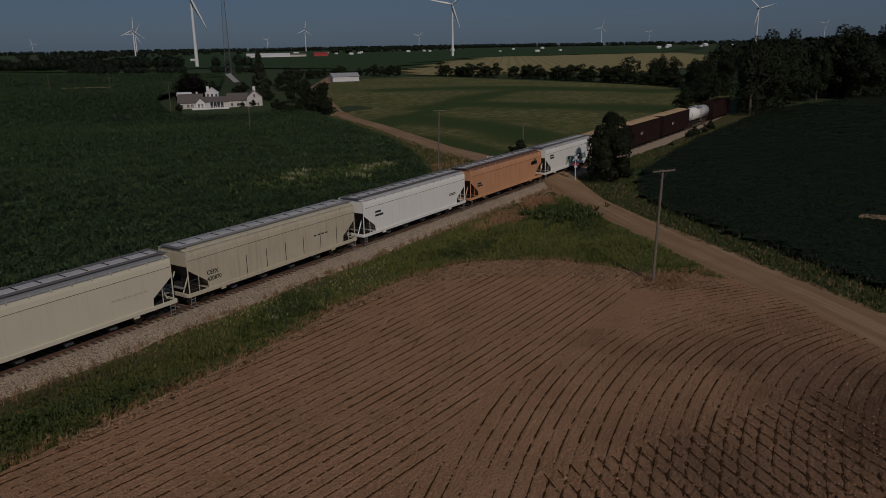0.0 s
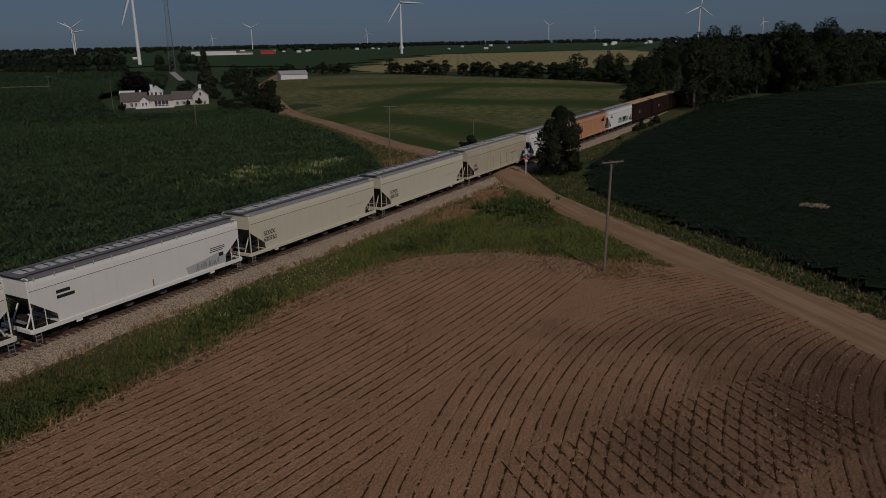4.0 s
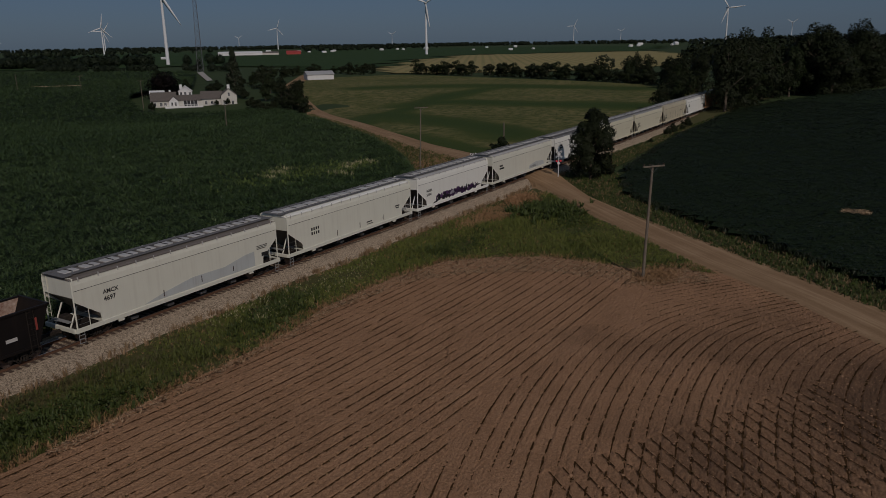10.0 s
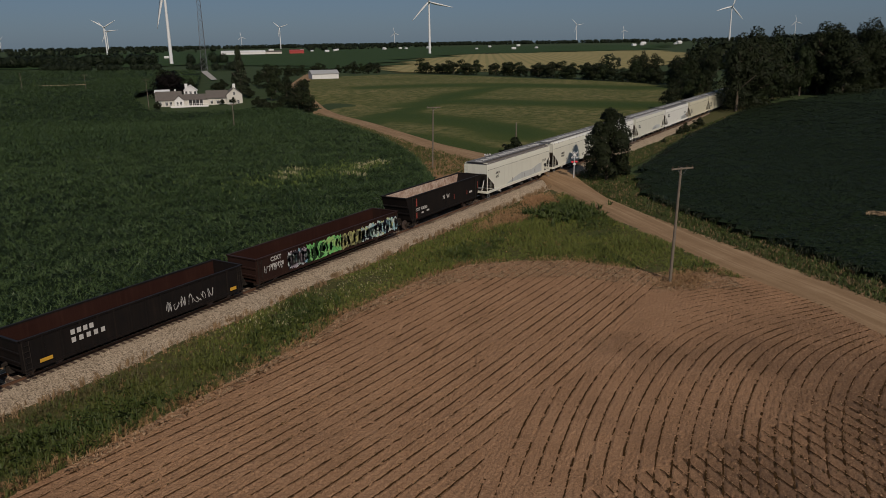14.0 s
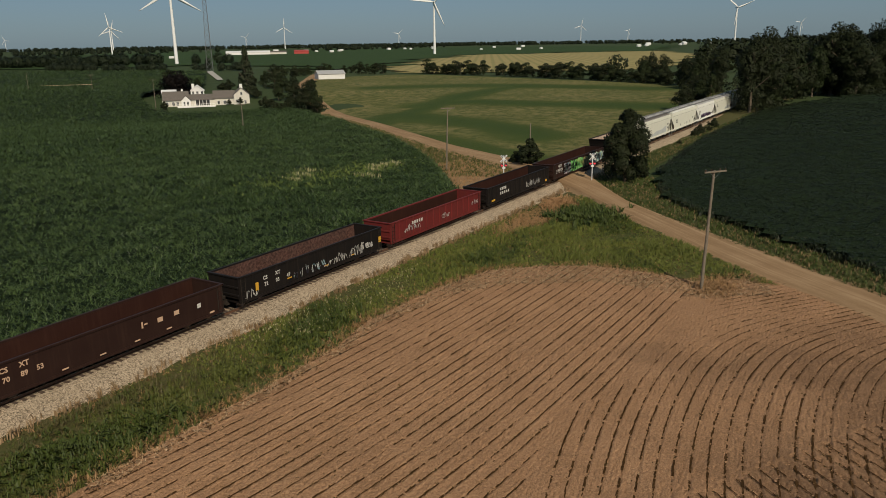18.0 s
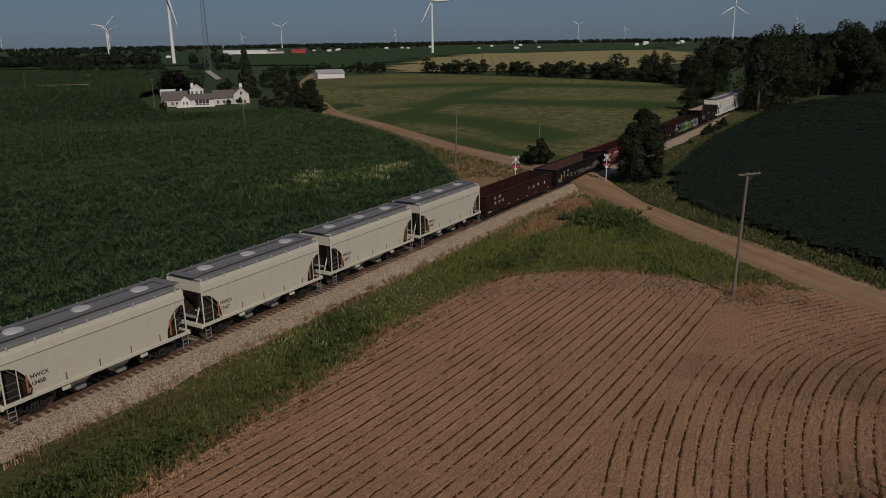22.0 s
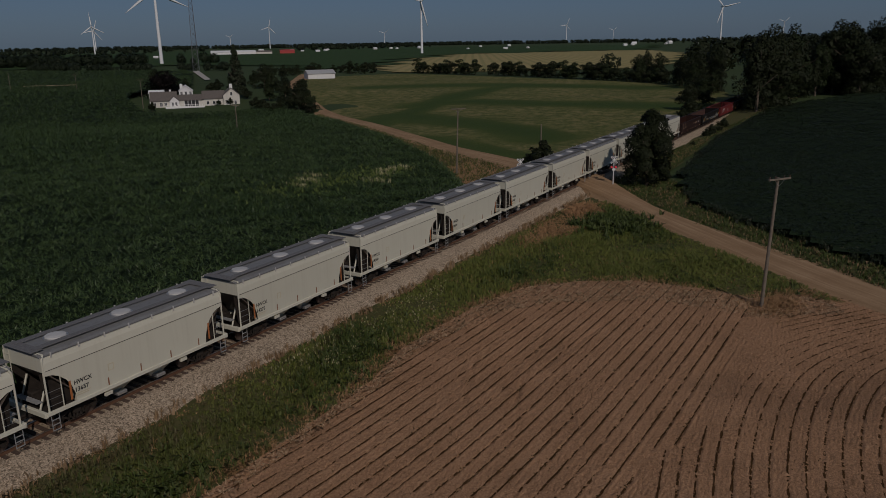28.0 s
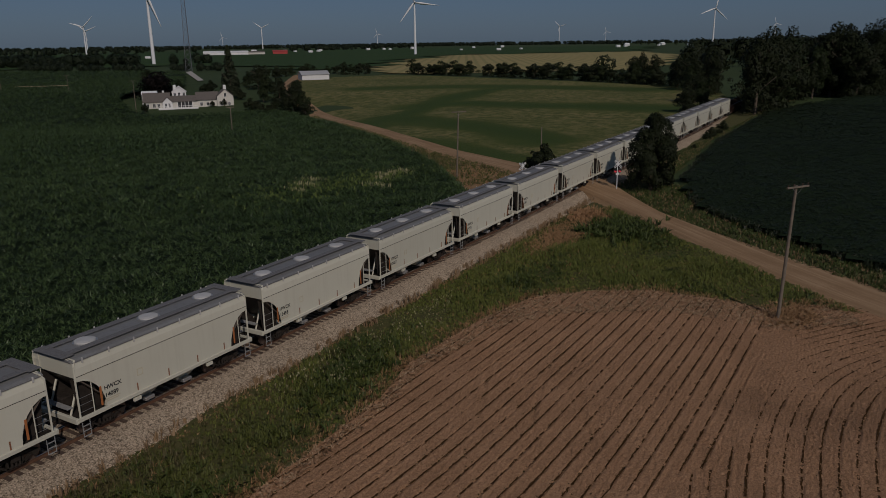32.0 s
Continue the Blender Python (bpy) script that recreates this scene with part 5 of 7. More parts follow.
def window(parent, x, y, z, w, h, nx=0, ny=-1):
    """A framed pane on a wall that faces along (nx, ny)."""
    f = part("window", BM(), SIDING_W, parent)
    f.matrix_basis = pose(x, y, z, 0, 0, math.degrees(math.atan2(ny, nx)) + 90)
    bm = BM()
    for a0, a1, c0, c1 in ((-w / 2 - 0.1, -w / 2, -0.1, h + 0.1), (w / 2, w / 2 + 0.1, -0.1, h + 0.1), (-w / 2, w / 2, -0.1, 0), (-w / 2, w / 2, h, h + 0.1), (-0.03, 0.03, 0, h)):
        box(bm, a0, a1, -0.07, 0.0, c0, c1)
    bm.to_mesh(f.data)
    bm.free()
    part("pane", box(BM(), -w / 2, w / 2, -0.03, -0.005, 0, h), WINDOW_GLASS, f)


# the house: its front looks along local -y
house = empty("farmhouse", pose(99.5, 184.6, -3.1, 0, 0, -42), "long cream farmhouse with brown roofs and a white deck", "house")
house.scale = (0.87, 0.87, 0.95)
gable_block(house, -15.5, -5.5, 0, 8.5, -1.0, 3.1, 6.0, "x", SIDING, SHINGLE)
gable_block(house, -5.5, 5.2, 0.6, 8, -0.5, 3.0, 4.7, "x", SIDING, SHINGLE)
gable_block(house, 5.2, 13.8, 0.3, 8.3, -0.5, 3.4, 5.9, "x", SIDING, SHINGLE)
gable_block(house, 13.4, 20.0, -1.5, 9, -0.5, 4.5, 7.0, "y", SIDING, SHINGLE, 0.25)
gable_block(house, -8.2, -4.4, -1.2, 4, -0.5, 2.9, 4.6, "y", SIDING_W, SHINGLE, 0.25)
gable_block(house, -4.4, 1.2, 12, 18, -0.5, 5.9, 7.9, "y", SIDING_W, SIDING_W, 0.3)
gable_block(house, -16.5, -10.5, 11, 16, -0.5, 5.4, 6.3, "x", SIDING_W, METAL_ROOF, 0.2)
part("cupola", box(BM(), -3.9, -2.7, 13, 14.2, 6.6, 8.6, 0.1), SIDING_W, house)
part("chimney", box(BM(), 16.2, 17.4, 0.5, 1.5, 6.0, 8.6, 0.05), SIDING_W, house)
part("chimney", box(BM(), -8.2, -7.4, 5.2, 6.0, 5.0, 6.9, 0.05), SIDING_W, house)
# black slab: the porch's shade and dark glass put into one colour
part("porch", box(BM(), -2.4, 3.4, 0.52, 0.595, 0.72, 2.85), DARK, house, "glazed porch with its shade as a black slab")
for x in (-2.4, -0.95, 0.5, 1.95, 3.4):
    part("porch_post", box(BM(), x - 0.09, x + 0.09, 0.38, 0.515, 0.7, 2.95), SIDING_W, house)
part("deck", box(BM(), -9.8, 5.6, -4.2, -0.02, -0.5, 0.7), SIDING_W, house, "white boarded deck")
for k in range(17):
    part("deck_post", box(BM(), -9.7 + k * 0.955, -9.6 + k * 0.955, -4.18, -4.08, 0.7, 1.55), SIDING_W, house)
part("deck_rail", box(BM(), -9.8, 5.6, -4.2, -4.06, 1.55, 1.65), SIDING_W, house)
part("deck_skirt", box(BM(), -9.8, 5.6, -4.26, -4.205, -0.5, 1.05), SIDING_W, house, "white lattice skirt")
for x in (-14, -11.5, -9.8):
    window(house, x, -0.005, 1.0, 0.9, 1.3)
for x in (-7.0, -5.6):
    window(house, x, -1.205, 1.0, 0.7, 1.4)
for x in (7.0, 9.5, 11.8):
    window(house, x, 0.295, 1.1, 0.9, 1.2)
for x, z in ((15.2, 1.0), (18.2, 1.0), (16.7, 4.3)):
    window(house, x, -1.505, z, 0.8, 1.3)
for x in (-3.4, -1.6, 0.3):
    window(house, x, 11.995, 4.3, 0.8, 1.3)

barn = empty("storage_barn", pose(243, 241.5, -2.2, 0, 0, -37), "long white metal storage barn", "barn")
gable_block(barn, -7.6, 7.6, -5, 5, -1.0, 5.0, 6.7, "x", SIDING_W, BARN_ROOF)
part("door", box(BM(), -2.2, 2.2, -5.06, -5.0, 0, 3.0), METAL_ROOF, barn)
part("door", box(BM(), 5.0, 6.0, -5.06, -5.0, 0, 2.1), DARK, barn)

far = empty("poultry_barn", pose(956, 1027, 1.6, 0, 0, -44.5), "very long low white farm shed", "barn")
gable_block(far, -40, 40, -8, 8, -0.5, 3.6, 6.4, "x", SIDING_W, METAL_ROOF)
far = empty("machine_shed", pose(1030, 1035, 1.0, 0, 0, -45), "grey farm shed with a low roof", "barn")
gable_block(far, -26, 26, -8, 8, -0.5, 3.4, 5.6, "x", SIDING, SHINGLE)
far = empty("red_barn", pose(1069, 996, 0.6, 0, 0, -47), "bright red steel barn", "barn")
gable_block(far, -14, 14, -8, 8, -0.5, 4.6, 7.0, "x", RED_BARN, RED_BARN)

FAR_HOUSES = [(1419, 690, 9), (1560, 700, 7), (1490, 820, 6), (1600, 1160, 10), (1660, 1130, 7), (1760, 1120, 12), (1500, 1240, 8), (1420, 1290, 9), (1350, 1330, 12), (1900, 1000, 8), (2050, 980, 10), (1850, 560, 10), (1950, 570, 9), (2200, 640, 14), (2100, 520, 9), (1380, 1150, 9), (1330, 1180, 7), (1720, 1190, 8), (2300, 560, 16), (2250, 470, 10), (1240, 1060, 9), (640, 905, 8), (700, 930, 7)]
fh = empty("far_house", pose(0, 0, 0), "small pale house far across the fields", "house", "far houses")
gable_block(fh, -1, 1, -0.6, 0.6, -0.1, 0.55, 1.0, "x", SIDING_W, METAL_ROOF, 0.08)
for k, (x, y, s) in enumerate(FAR_HOUSES):
    o = fh if k == 0 else copy_thing(fh, pose(x, y, 0.3, 0, 0, -50 + (k * 37) % 40))
    o.matrix_world = pose(x, y, 0.3 + 0.0022 * max(0, x - 1400), 0, 0, -50 + (k * 37) % 40)
    o.scale = (s * 0.5, s * 0.5, s * 0.42)

MAST_STEEL = plain("weathered mast steel", (0.17, 0.17, 0.175), 0.6, 0.3, vary=0.2)
mast = empty("lattice_mast", pose(318, 421, -0.5, 0, 0, 20), "tall grey steel lattice radio mast", "mast")
for k in range(3):
    a0 = 2 * math.pi * k / 3
    bm = BM()
    rod(bm, (3.0 * math.cos(a0), 3.0 * math.sin(a0), 0), (0.5 * math.cos(a0), 0.5 * math.sin(a0), 95), 0.2, 0.1, 5)
    part("leg", bm, MAST_STEEL, mast)
for j in range(26):
    z0, z1 = 95 * (1 - (1 - j / 26) ** 1.0), 95 * ((j + 1) / 26)
    r0, r1 = 3.0 - 2.5 * z0 / 95, 3.0 - 2.5 * z1 / 95
    for k in range(3):
        a0, a1 = 2 * math.pi * k / 3, 2 * math.pi * (k + 1) / 3
        part("brace", rod(BM(), (r0 * math.cos(a0), r0 * math.sin(a0), z0), (r1 * math.cos(a1), r1 * math.sin(a1), z1), 0.09, 0.09, 4), MAST_STEEL, mast)
        part("brace", rod(BM(), (r0 * math.cos(a1), r0 * math.sin(a1), z0), (r1 * math.cos(a0), r1 * math.sin(a0), z1), 0.09, 0.09, 4), MAST_STEEL, mast)
part("pad", box(BM(), -9, 9, -7, 7, -0.4, 0.15), CONCRETE, mast)
setting("mast_drive", loft("mast_drive", [(302, 408), (206, 292)], [(318, 420), (213, 295)], 12, 3, CONCRETE, 0.3), "pale grey gravel drive to the mast", "drive")
setting("farm_drive", loft("farm_drive", [(110, 304), (126, 289)], [(107, 299), (123, 284)], 12, 3, RESIDUE, 2.3), "pale dry strip in the far corn", "drive")

spruce = tree("spruce_tree", "tall dark blue-green spruce behind the farmhouse", 20.0, 4.4, 0.8, 31, 420, 40, 0.3, SPRUCE_LEAF, "cone")
plant(spruce, 125.7, 187.3, 0.98)
purple = tree("purple_tree", "round dark purple-leaved tree beside the farmhouse", 11.0, 7.5, 0.3, 33, 110, 50, 0.45, PURPLE_LEAF)
plant(purple, 108.0, 208.0, 0.95)
for x, y, s in ((124.2, 180.7, 1.0), (104.0, 156.5, 1.2), (98.4, 147.6, 1.25), (93.6, 139.2, 1.1), (142.5, 215.7, 1.4), (180.9, 239.7, 1.3), (84.5, 187, 0.8), (106.0, 177.0, 0.5), (109.0, 174.2, 0.65)):
    plant(shrub, x, y, s, x * 13)
for k, (x, y, s) in enumerate([(99.7, 142.0, 0.35), (121.1, 166.3, 0.55), (105.9, 142.9, 0.6), (101.3, 135.0, 0.66), (100.5, 129.8, 0.6), (116.7, 148.8, 0.75), (125.1, 161.9, 0.65), (144.2, 185.6, 0.7), (96.7, 126.2, 0.45), (132, 160.4, 0.5), (150, 174, 0.45), (168, 190, 0.5), (163.8, 208.5, 0.8), (175.1, 225.5, 0.6), (276.2, 262.2, 0.55), (300.7, 263.4, 0.6), (265.2, 259.8, 0.6), (301.1, 254.6, 0.5), (313.5, 254.6, 0.5), (129.5, 220.5, 0.5), (127.1, 202.5, 0.6), (168.1, 286.0, 0.6)]):
    plant((tb, tc, hedge_b)[k % 3], x, y, s, x * 17)

# ---- the train ----
SPEED = 13.17
CARS = []  # each car with the place of its middle along the track at 0 s
TAN = painted("tan car paint", (0.60, 0.545, 0.385), (0.27, 0.155, 0.11), 0.34)
CREAM = painted("cream car paint", (0.69, 0.645, 0.475), (0.36, 0.29, 0.20), 0.12)
PALE = painted("pale grey-beige car paint", (0.60, 0.582, 0.468), (0.34, 0.29, 0.21), 0.14)
GREY = painted("pale grey car paint", (0.74, 0.73, 0.61), (0.38, 0.33, 0.25), 0.18)
WHITE_CAR = painted("white car paint", (0.90, 0.89, 0.80), (0.46, 0.41, 0.33), 0.12)
ORANGE = painted("faded orange car paint", (0.72, 0.36, 0.175), (0.30, 0.15, 0.08), 0.4)
BLACK_CAR = painted("black car paint", (0.0105, 0.009, 0.0085), (0.036, 0.024, 0.018), 0.35, gloss=0.15)
BROWN_CAR = painted("dark brown car paint", (0.026, 0.0125, 0.010), (0.055, 0.030, 0.021), 0.4, gloss=0.15)
RED_CAR = painted("oxide red car paint", (0.145, 0.020, 0.019), (0.07, 0.034, 0.027), 0.5, gloss=0.15)
RUST = painted("rusty steel", (0.030, 0.012, 0.009), (0.062, 0.028, 0.019), 0.5, gloss=0.15)
PATCH = painted("grey cover-up paint", (0.52, 0.545, 0.525), (0.28, 0.25, 0.21), 0.35)
ROOF_GREY = painted("grey roof steel", (0.20, 0.20, 0.192), (0.11, 0.095, 0.08), 0.45)
HATCH = painted("pale hatch cover", (0.55, 0.54, 0.51), (0.30, 0.27, 0.23), 0.35)
# grime and rust, made darker for the shade under the car's end
GRIMY_SHADED_END = painted("grimy rust-stained steel darkened for shade", (0.13, 0.105, 0.082), (0.055, 0.035, 0.025), 0.6)
WALK_DARK = plain("dark roof walk", (0.165, 0.158, 0.15), 0.7, 0.1, vary=0.35, scale=8)
GRATE = plain("galvanised walkway", (0.33, 0.33, 0.315), 0.65, 0.2, vary=0.35, scale=8)
UNDER = plain("grimy underframe", (0.032, 0.026, 0.021), 0.8, vary=0.4, gloss=0.15)
WHEEL = plain("worn wheel steel", (0.16, 0.12, 0.10), 0.45, 0.6, vary=0.3)
MARK = plain("black stencil", (0.02, 0.02, 0.02), 0.6, vary=0.1)
MARK_W = plain("white stencil", (0.52, 0.50, 0.46), 0.6, vary=0.15)
MARK_O = plain("orange reflector", (0.42, 0.15, 0.05), 0.4, vary=0.1)
MARK_R = plain("rust-red stencil", (0.24, 0.10, 0.045), 0.6, vary=0.2)
MARK_P = plain("faded orange stencil", (0.55, 0.36, 0.24), 0.6, vary=0.2)
MARK_Y = plain("yellow reflector", (0.62, 0.34, 0.04), 0.4, vary=0.1)
CHIPS = ground_mat("wood chip load", [(0.3, (0.40, 0.26, 0.13)), (0.5, (0.52, 0.36, 0.19)), (0.8, (0.60, 0.44, 0.25))], 0.6, 6.0, bump=1.0, dist=0.08)


def text_mesh(body, size, mat):
    cu = bpy.data.curves.new("mark", "FONT")
    cu.body, cu.size, cu.align_x, cu.resolution_u, cu.offset = body, size, "LEFT", 2, size * 0.03
    ob = bpy.data.objects.new("mark", cu)
    scene.collection.objects.link(ob)
    bpy.context.view_layer.update()
    me = bpy.data.meshes.new_from_object(ob.evaluated_get(bpy.context.evaluated_depsgraph_get()))
    bpy.data.objects.remove(ob)
    me.materials.clear()
    me.materials.append(mat)
    return me


def lettering(car, body, x, z, size, mat, y=-1.612, name="lettering"):
    o = part(name, text_mesh(body, size, mat), None, car)
    o.matrix_basis = pose(x, y, z, 90, 0, 0)
    return o


def bars(car, rows, mat, y=-1.612):
    """Writing too small to read: rows of (x, z, width, height)."""
    for x, z, w, h in rows:
        part("marking_bar", box(BM(), x, x + w, y - 0.003, y + 0.008, z, z + h), mat, car)


def wheelset(r=0.46):
    bm = BM()
    for s in (-1, 1):
        rod(bm, (0, s * 0.70, 0), (0, s * 0.80, 0), r, r, 20)
        rod(bm, (0, s * 0.655, 0), (0, s * 0.70, 0), r + 0.03, r + 0.03, 20)
    rod(bm, (0, -1.0, 0), (0, 1.0, 0), 0.08, 0.08, 8)
    return put(bm, "wheelset", WHEEL)


WHEELSET = wheelset()


def side_frame(y):
    bm = BM()
    prism(bm, [(-1.12, 0.44), (-0.8, 0.50), (-0.4, 0.60), (0.4, 0.60), (0.8, 0.50), (1.12, 0.44), (1.12, 0.60), (0.7, 0.70), (0.4, 0.74), (-0.4, 0.74), (-0.7, 0.70), (-1.12, 0.60)], "y", y - 0.07, y + 0.07)
    prism(bm, [(-0.8, 0.46), (-0.4, 0.16), (0.4, 0.16), (0.8, 0.46), (0.66, 0.46), (0.34, 0.26), (-0.34, 0.26), (-0.66, 0.46)], "y", y - 0.06, y + 0.06)
    for s in (-1, 1):
        box(bm, s * 0.36 - 0.05, s * 0.36 + 0.05, y - 0.06, y + 0.06, 0.2, 0.62)
    for s in (-1, 1):
        rod(bm, (s * 0.9, y - 0.13, 0.47), (s * 0.9, y + 0.13, 0.47), 0.13, 0.13, 10)
    for k in (-0.18, 0, 0.18):
        rod(bm, (k, y - 0.09, 0.25), (k, y - 0.09, 0.5), 0.06, 0.06, 8)
    return put(bm, "side_frame", UNDER)


FRAMES = [side_frame(-1.02), side_frame(1.02)]
BOLSTER = put(box(BM(), -0.22, 0.22, -1.2, 1.2, 0.45, 0.78, 0.03), "bolster", UNDER)


def truck(car, x):
    t = part("truck", BOLSTER, None, car)
    t.matrix_basis = pose(x, 0, RAIL_Z)
    for f in FRAMES:
        part("side_frame", f, None, t)
    for s in (-0.9, 0.9):
        part("wheelset", WHEELSET, None, t).matrix_basis = pose(s, 0, 0.46)


def coupler(car, x, s):
    bm = BM()
    box(bm, min(x, x + s * 0.75), max(x, x + s * 0.75), -0.09, 0.09, RAIL_Z + 0.72, RAIL_Z + 0.94, 0.02)
    box(bm, min(x + s * 0.6, x + s * 0.85), max(x + s * 0.6, x + s * 0.85), -0.17, 0.17, RAIL_Z + 0.68, RAIL_Z + 0.98, 0.04)
    part("coupler", bm, UNDER, car)


def ladder(bm, x, y, z0, z1, w=0.42, along="x"):
    for k in (-w / 2, w / 2):
        p = (x + k, y) if along == "x" else (x, y + k)
        rod(bm, (*p, z0), (*p, z1), 0.022, 0.022, 4)
    n = int((z1 - z0) / 0.36)
    for j in range(n + 1):
        z = z0 + 0.1 + j * 0.36
        if z < z1:
            if along == "x":
                rod(bm, (x - w / 2, y, z), (x + w / 2, y, z), 0.016, 0.016, 4)
            else:
                rod(bm, (x, y - w / 2, z), (x, y + w / 2, z), 0.016, 0.016, 4)
    return bm


def hopper_shell(Lb, sill, eave, cut_x, cut_z, curved):
    """The body: full width over most of its length, its lower ends cut away over the trucks."""
    xs_, n = [], 7
    for k in range(n):
        f = k / (n - 1)
        if curved:
            xs_.append((-Lb / 2 + cut_x * math.sin(f * math.pi / 2), cut_z + (sill - cut_z) * (1 - math.cos(f * math.pi / 2))))
        elif k < n - 1:  # a slanting edge, then a short upright one down to the sill
            g = k / (n - 2)
            xs_.append((-Lb / 2 + cut_x * 0.97 * g, cut_z + (sill + 0.62 - cut_z) * g))
        else:
            xs_.append((-Lb / 2 + cut_x, sill))
    st = xs_ + [(-Lb / 6, sill), (Lb / 6, sill)] + [(-x, z) for x, z in xs_[::-1]]
    bm, rows = BM(), []
    for x, zb in st:
        zm = max(zb + 0.01, eave - 0.68)
        ring = [(-1.30, eave + 0.10), (-1.49, eave), (-1.565, eave - 0.30), (-1.6, zm), (-1.6, zb), (1.6, zb), (1.6, zm), (1.565, eave - 0.30), (1.49, eave), (1.30, eave + 0.10)]
        rows.append([bm.verts.new((x, y, z)) for y, z in ring])
    last = len(rows) - 2
    for k, (a, b) in enumerate(zip(rows, rows[1:])):
        for i in range(10):
            if i != 4 or n - 1 <= k <= last - n + 1:
                bm.faces.new((a[i], a[(i + 1) % 10], b[(i + 1) % 10], b[i]))
    bmesh.ops.recalc_face_normals(bm, faces=bm.faces)
    return bm


def end_header(Lb, eave, s, drop):
    """The upright top of the car's end, between the side sheets."""
    return prism(BM(), [(-1.56, eave - drop), (1.56, eave - drop), (1.56, eave - 0.05), (1.2, eave + 0.12), (0.5, eave + 0.24), (-0.5, eave + 0.24), (-1.2, eave + 0.12), (-1.56, eave - 0.05)], "x", s * (Lb / 2 - 0.06), s * Lb / 2)


def slope_sheet(Lb, sill, eave, cut_x, s, drop):
    """The slanting floor of the car's end, set in between the side sheets."""
    return prism(BM(), [(s * (Lb / 2 - 0.02), eave - drop), (s * (Lb / 2 - cut_x - 0.5), sill), (s * (Lb / 2 - cut_x - 0.56), sill), (s * (Lb / 2 - 0.10), eave - drop)], "y", -1.56, 1.56)


def hopper(s0, s1, paint, sill, eave, bays, cut_x, cut_z, curved, roof_mat, hatches, label, seam=True):
    L = s1 - s0
    car = empty("hopper_car", pose((s0 + s1) / 2, 0, 0), label, "rail car", "cars of the train")
    Lb = L - 1.45
    part("body", hopper_shell(Lb, sill, eave, cut_x, cut_z, curved), paint, car)
    for s in (-1, 1):
        part("end_header", end_header(Lb, eave, s, 0.75 if curved else 1.15), paint, car)
        part("slope_sheet", slope_sheet(Lb, sill, eave, cut_x, s, 0.75 if curved else 1.15), GRIMY_SHADED_END, car, "grimy rust-stained slope sheet with shade in its colour")
    part("roof", prism(BM(), [(-1.46, eave + 0.03), (-1.30, eave + 0.105), (-0.55, eave + 0.20), (0.55, eave + 0.20), (1.30, eave + 0.105), (1.46, eave + 0.03)], "x", -Lb / 2 - 0.05, Lb / 2 + 0.05), roof_mat, car)
    for s in (-1, 1):
        part("eave_rail", box(BM(), -Lb / 2, Lb / 2, s * 1.51 - 0.03, s * 1.51 + 0.03, eave + 0.02, eave + 0.06), roof_mat, car)
        part("side_sill", box(BM(), -L / 2 + 0.55, L / 2 - 0.55, s * 1.60 - 0.07, s * 1.60 + 0.07, sill - (0.14 if curved else 0.24), sill + 0.05, 0.012), paint, car)
        part("roof_walk", box(BM(), -Lb / 2 + 0.1, Lb / 2 - 0.1, s * 0.78 - 0.22, s * 0.78 + 0.22, eave + 0.26, eave + 0.29), WALK_DARK if roof_mat is not TAN else GRATE, car)
        n = max(6, int(Lb / 1.35))
        for k in range(n):
            x = -Lb / 2 + 0.5 + k * (Lb - 1) / (n - 1)
            part("eave_tab", box(BM(), x - 0.035, x + 0.035, s * 1.54 - 0.025, s * 1.54 + 0.025, eave - 0.10, eave + 0.15), HATCH, car)
    if seam:
        part("seam", box(BM(), -Lb / 2 + 0.05, Lb / 2 - 0.05, -1.604, -1.597, eave - 0.70, eave - 0.67), UNDER, car)
    if hatches == "round":
        for x in (-Lb * 0.34, 0, Lb * 0.34):
            bm = BM()
            rod(bm, (x, 0, eave + 0.19), (x, 0, eave + 0.30), 0.52, 0.50, 18)
            rod(bm, (x, 0, eave + 0.30), (x, 0, eave + 0.33), 0.46, 0.3, 18)
            h = part("hatch", bm, HATCH, car, "round pale hatch cover")
            part("hatch_rim", rod(BM(), (x, 0, eave + 0.17), (x, 0, eave + 0.24), 0.60, 0.60, 18), STEEL, h)
    else:
        n = max(8, int(Lb / 1.5))
        for k in range(n):
            x = -Lb / 2 + 0.9 + k * (Lb - 1.8) / (n - 1)
            w = (Lb - 1.8) / (n - 1) * (0.36 if hatches == "many" else 0.48)
            h = part("hatch", box(BM(), x - w, x + w, -0.40, 0.40, eave + 0.19, eave + 0.31, 0.03), HATCH, car)
            part("hatch_strap", box(BM(), x - 0.04, x + 0.04, -0.46, 0.46, eave + 0.312, eave + 0.34), UNDER, h)
    # ends: platform, posts, ladders, slope braces
    for s in (-1, 1):
        xe = s * (L / 2 - 0.72)
        part("end_walk", box(BM(), min(s * (Lb / 2 - 0.4), s * (Lb / 2 + 0.22)), max(s * (Lb / 2 - 0.4), s * (Lb / 2 + 0.22)), -1.15, 1.15, eave + 0.25, eave + 0.275), WALK_DARK, car)
        part("end_platform", box(BM(), min(s * (L / 2 - 0.55), s * (Lb / 2 - cut_x)), max(s * (L / 2 - 0.55), s * (Lb / 2 - cut_x)), -1.45, 1.45, sill - 0.14, sill - 0.04), UNDER, car)
        part("end_beam", box(BM(), min(s * (L / 2 - 0.62), s * (L / 2 - 0.45)), max(s * (L / 2 - 0.62), s * (L / 2 - 0.45)), -1.6, 1.6, sill - 0.22, sill + 0.06, 0.02), paint, car)
        for y in (-1.55, 1.55):
            post = BM()
            rod(post, (xe, y, sill), (xe, y, eave - 0.15), 0.05, 0.05, 6)
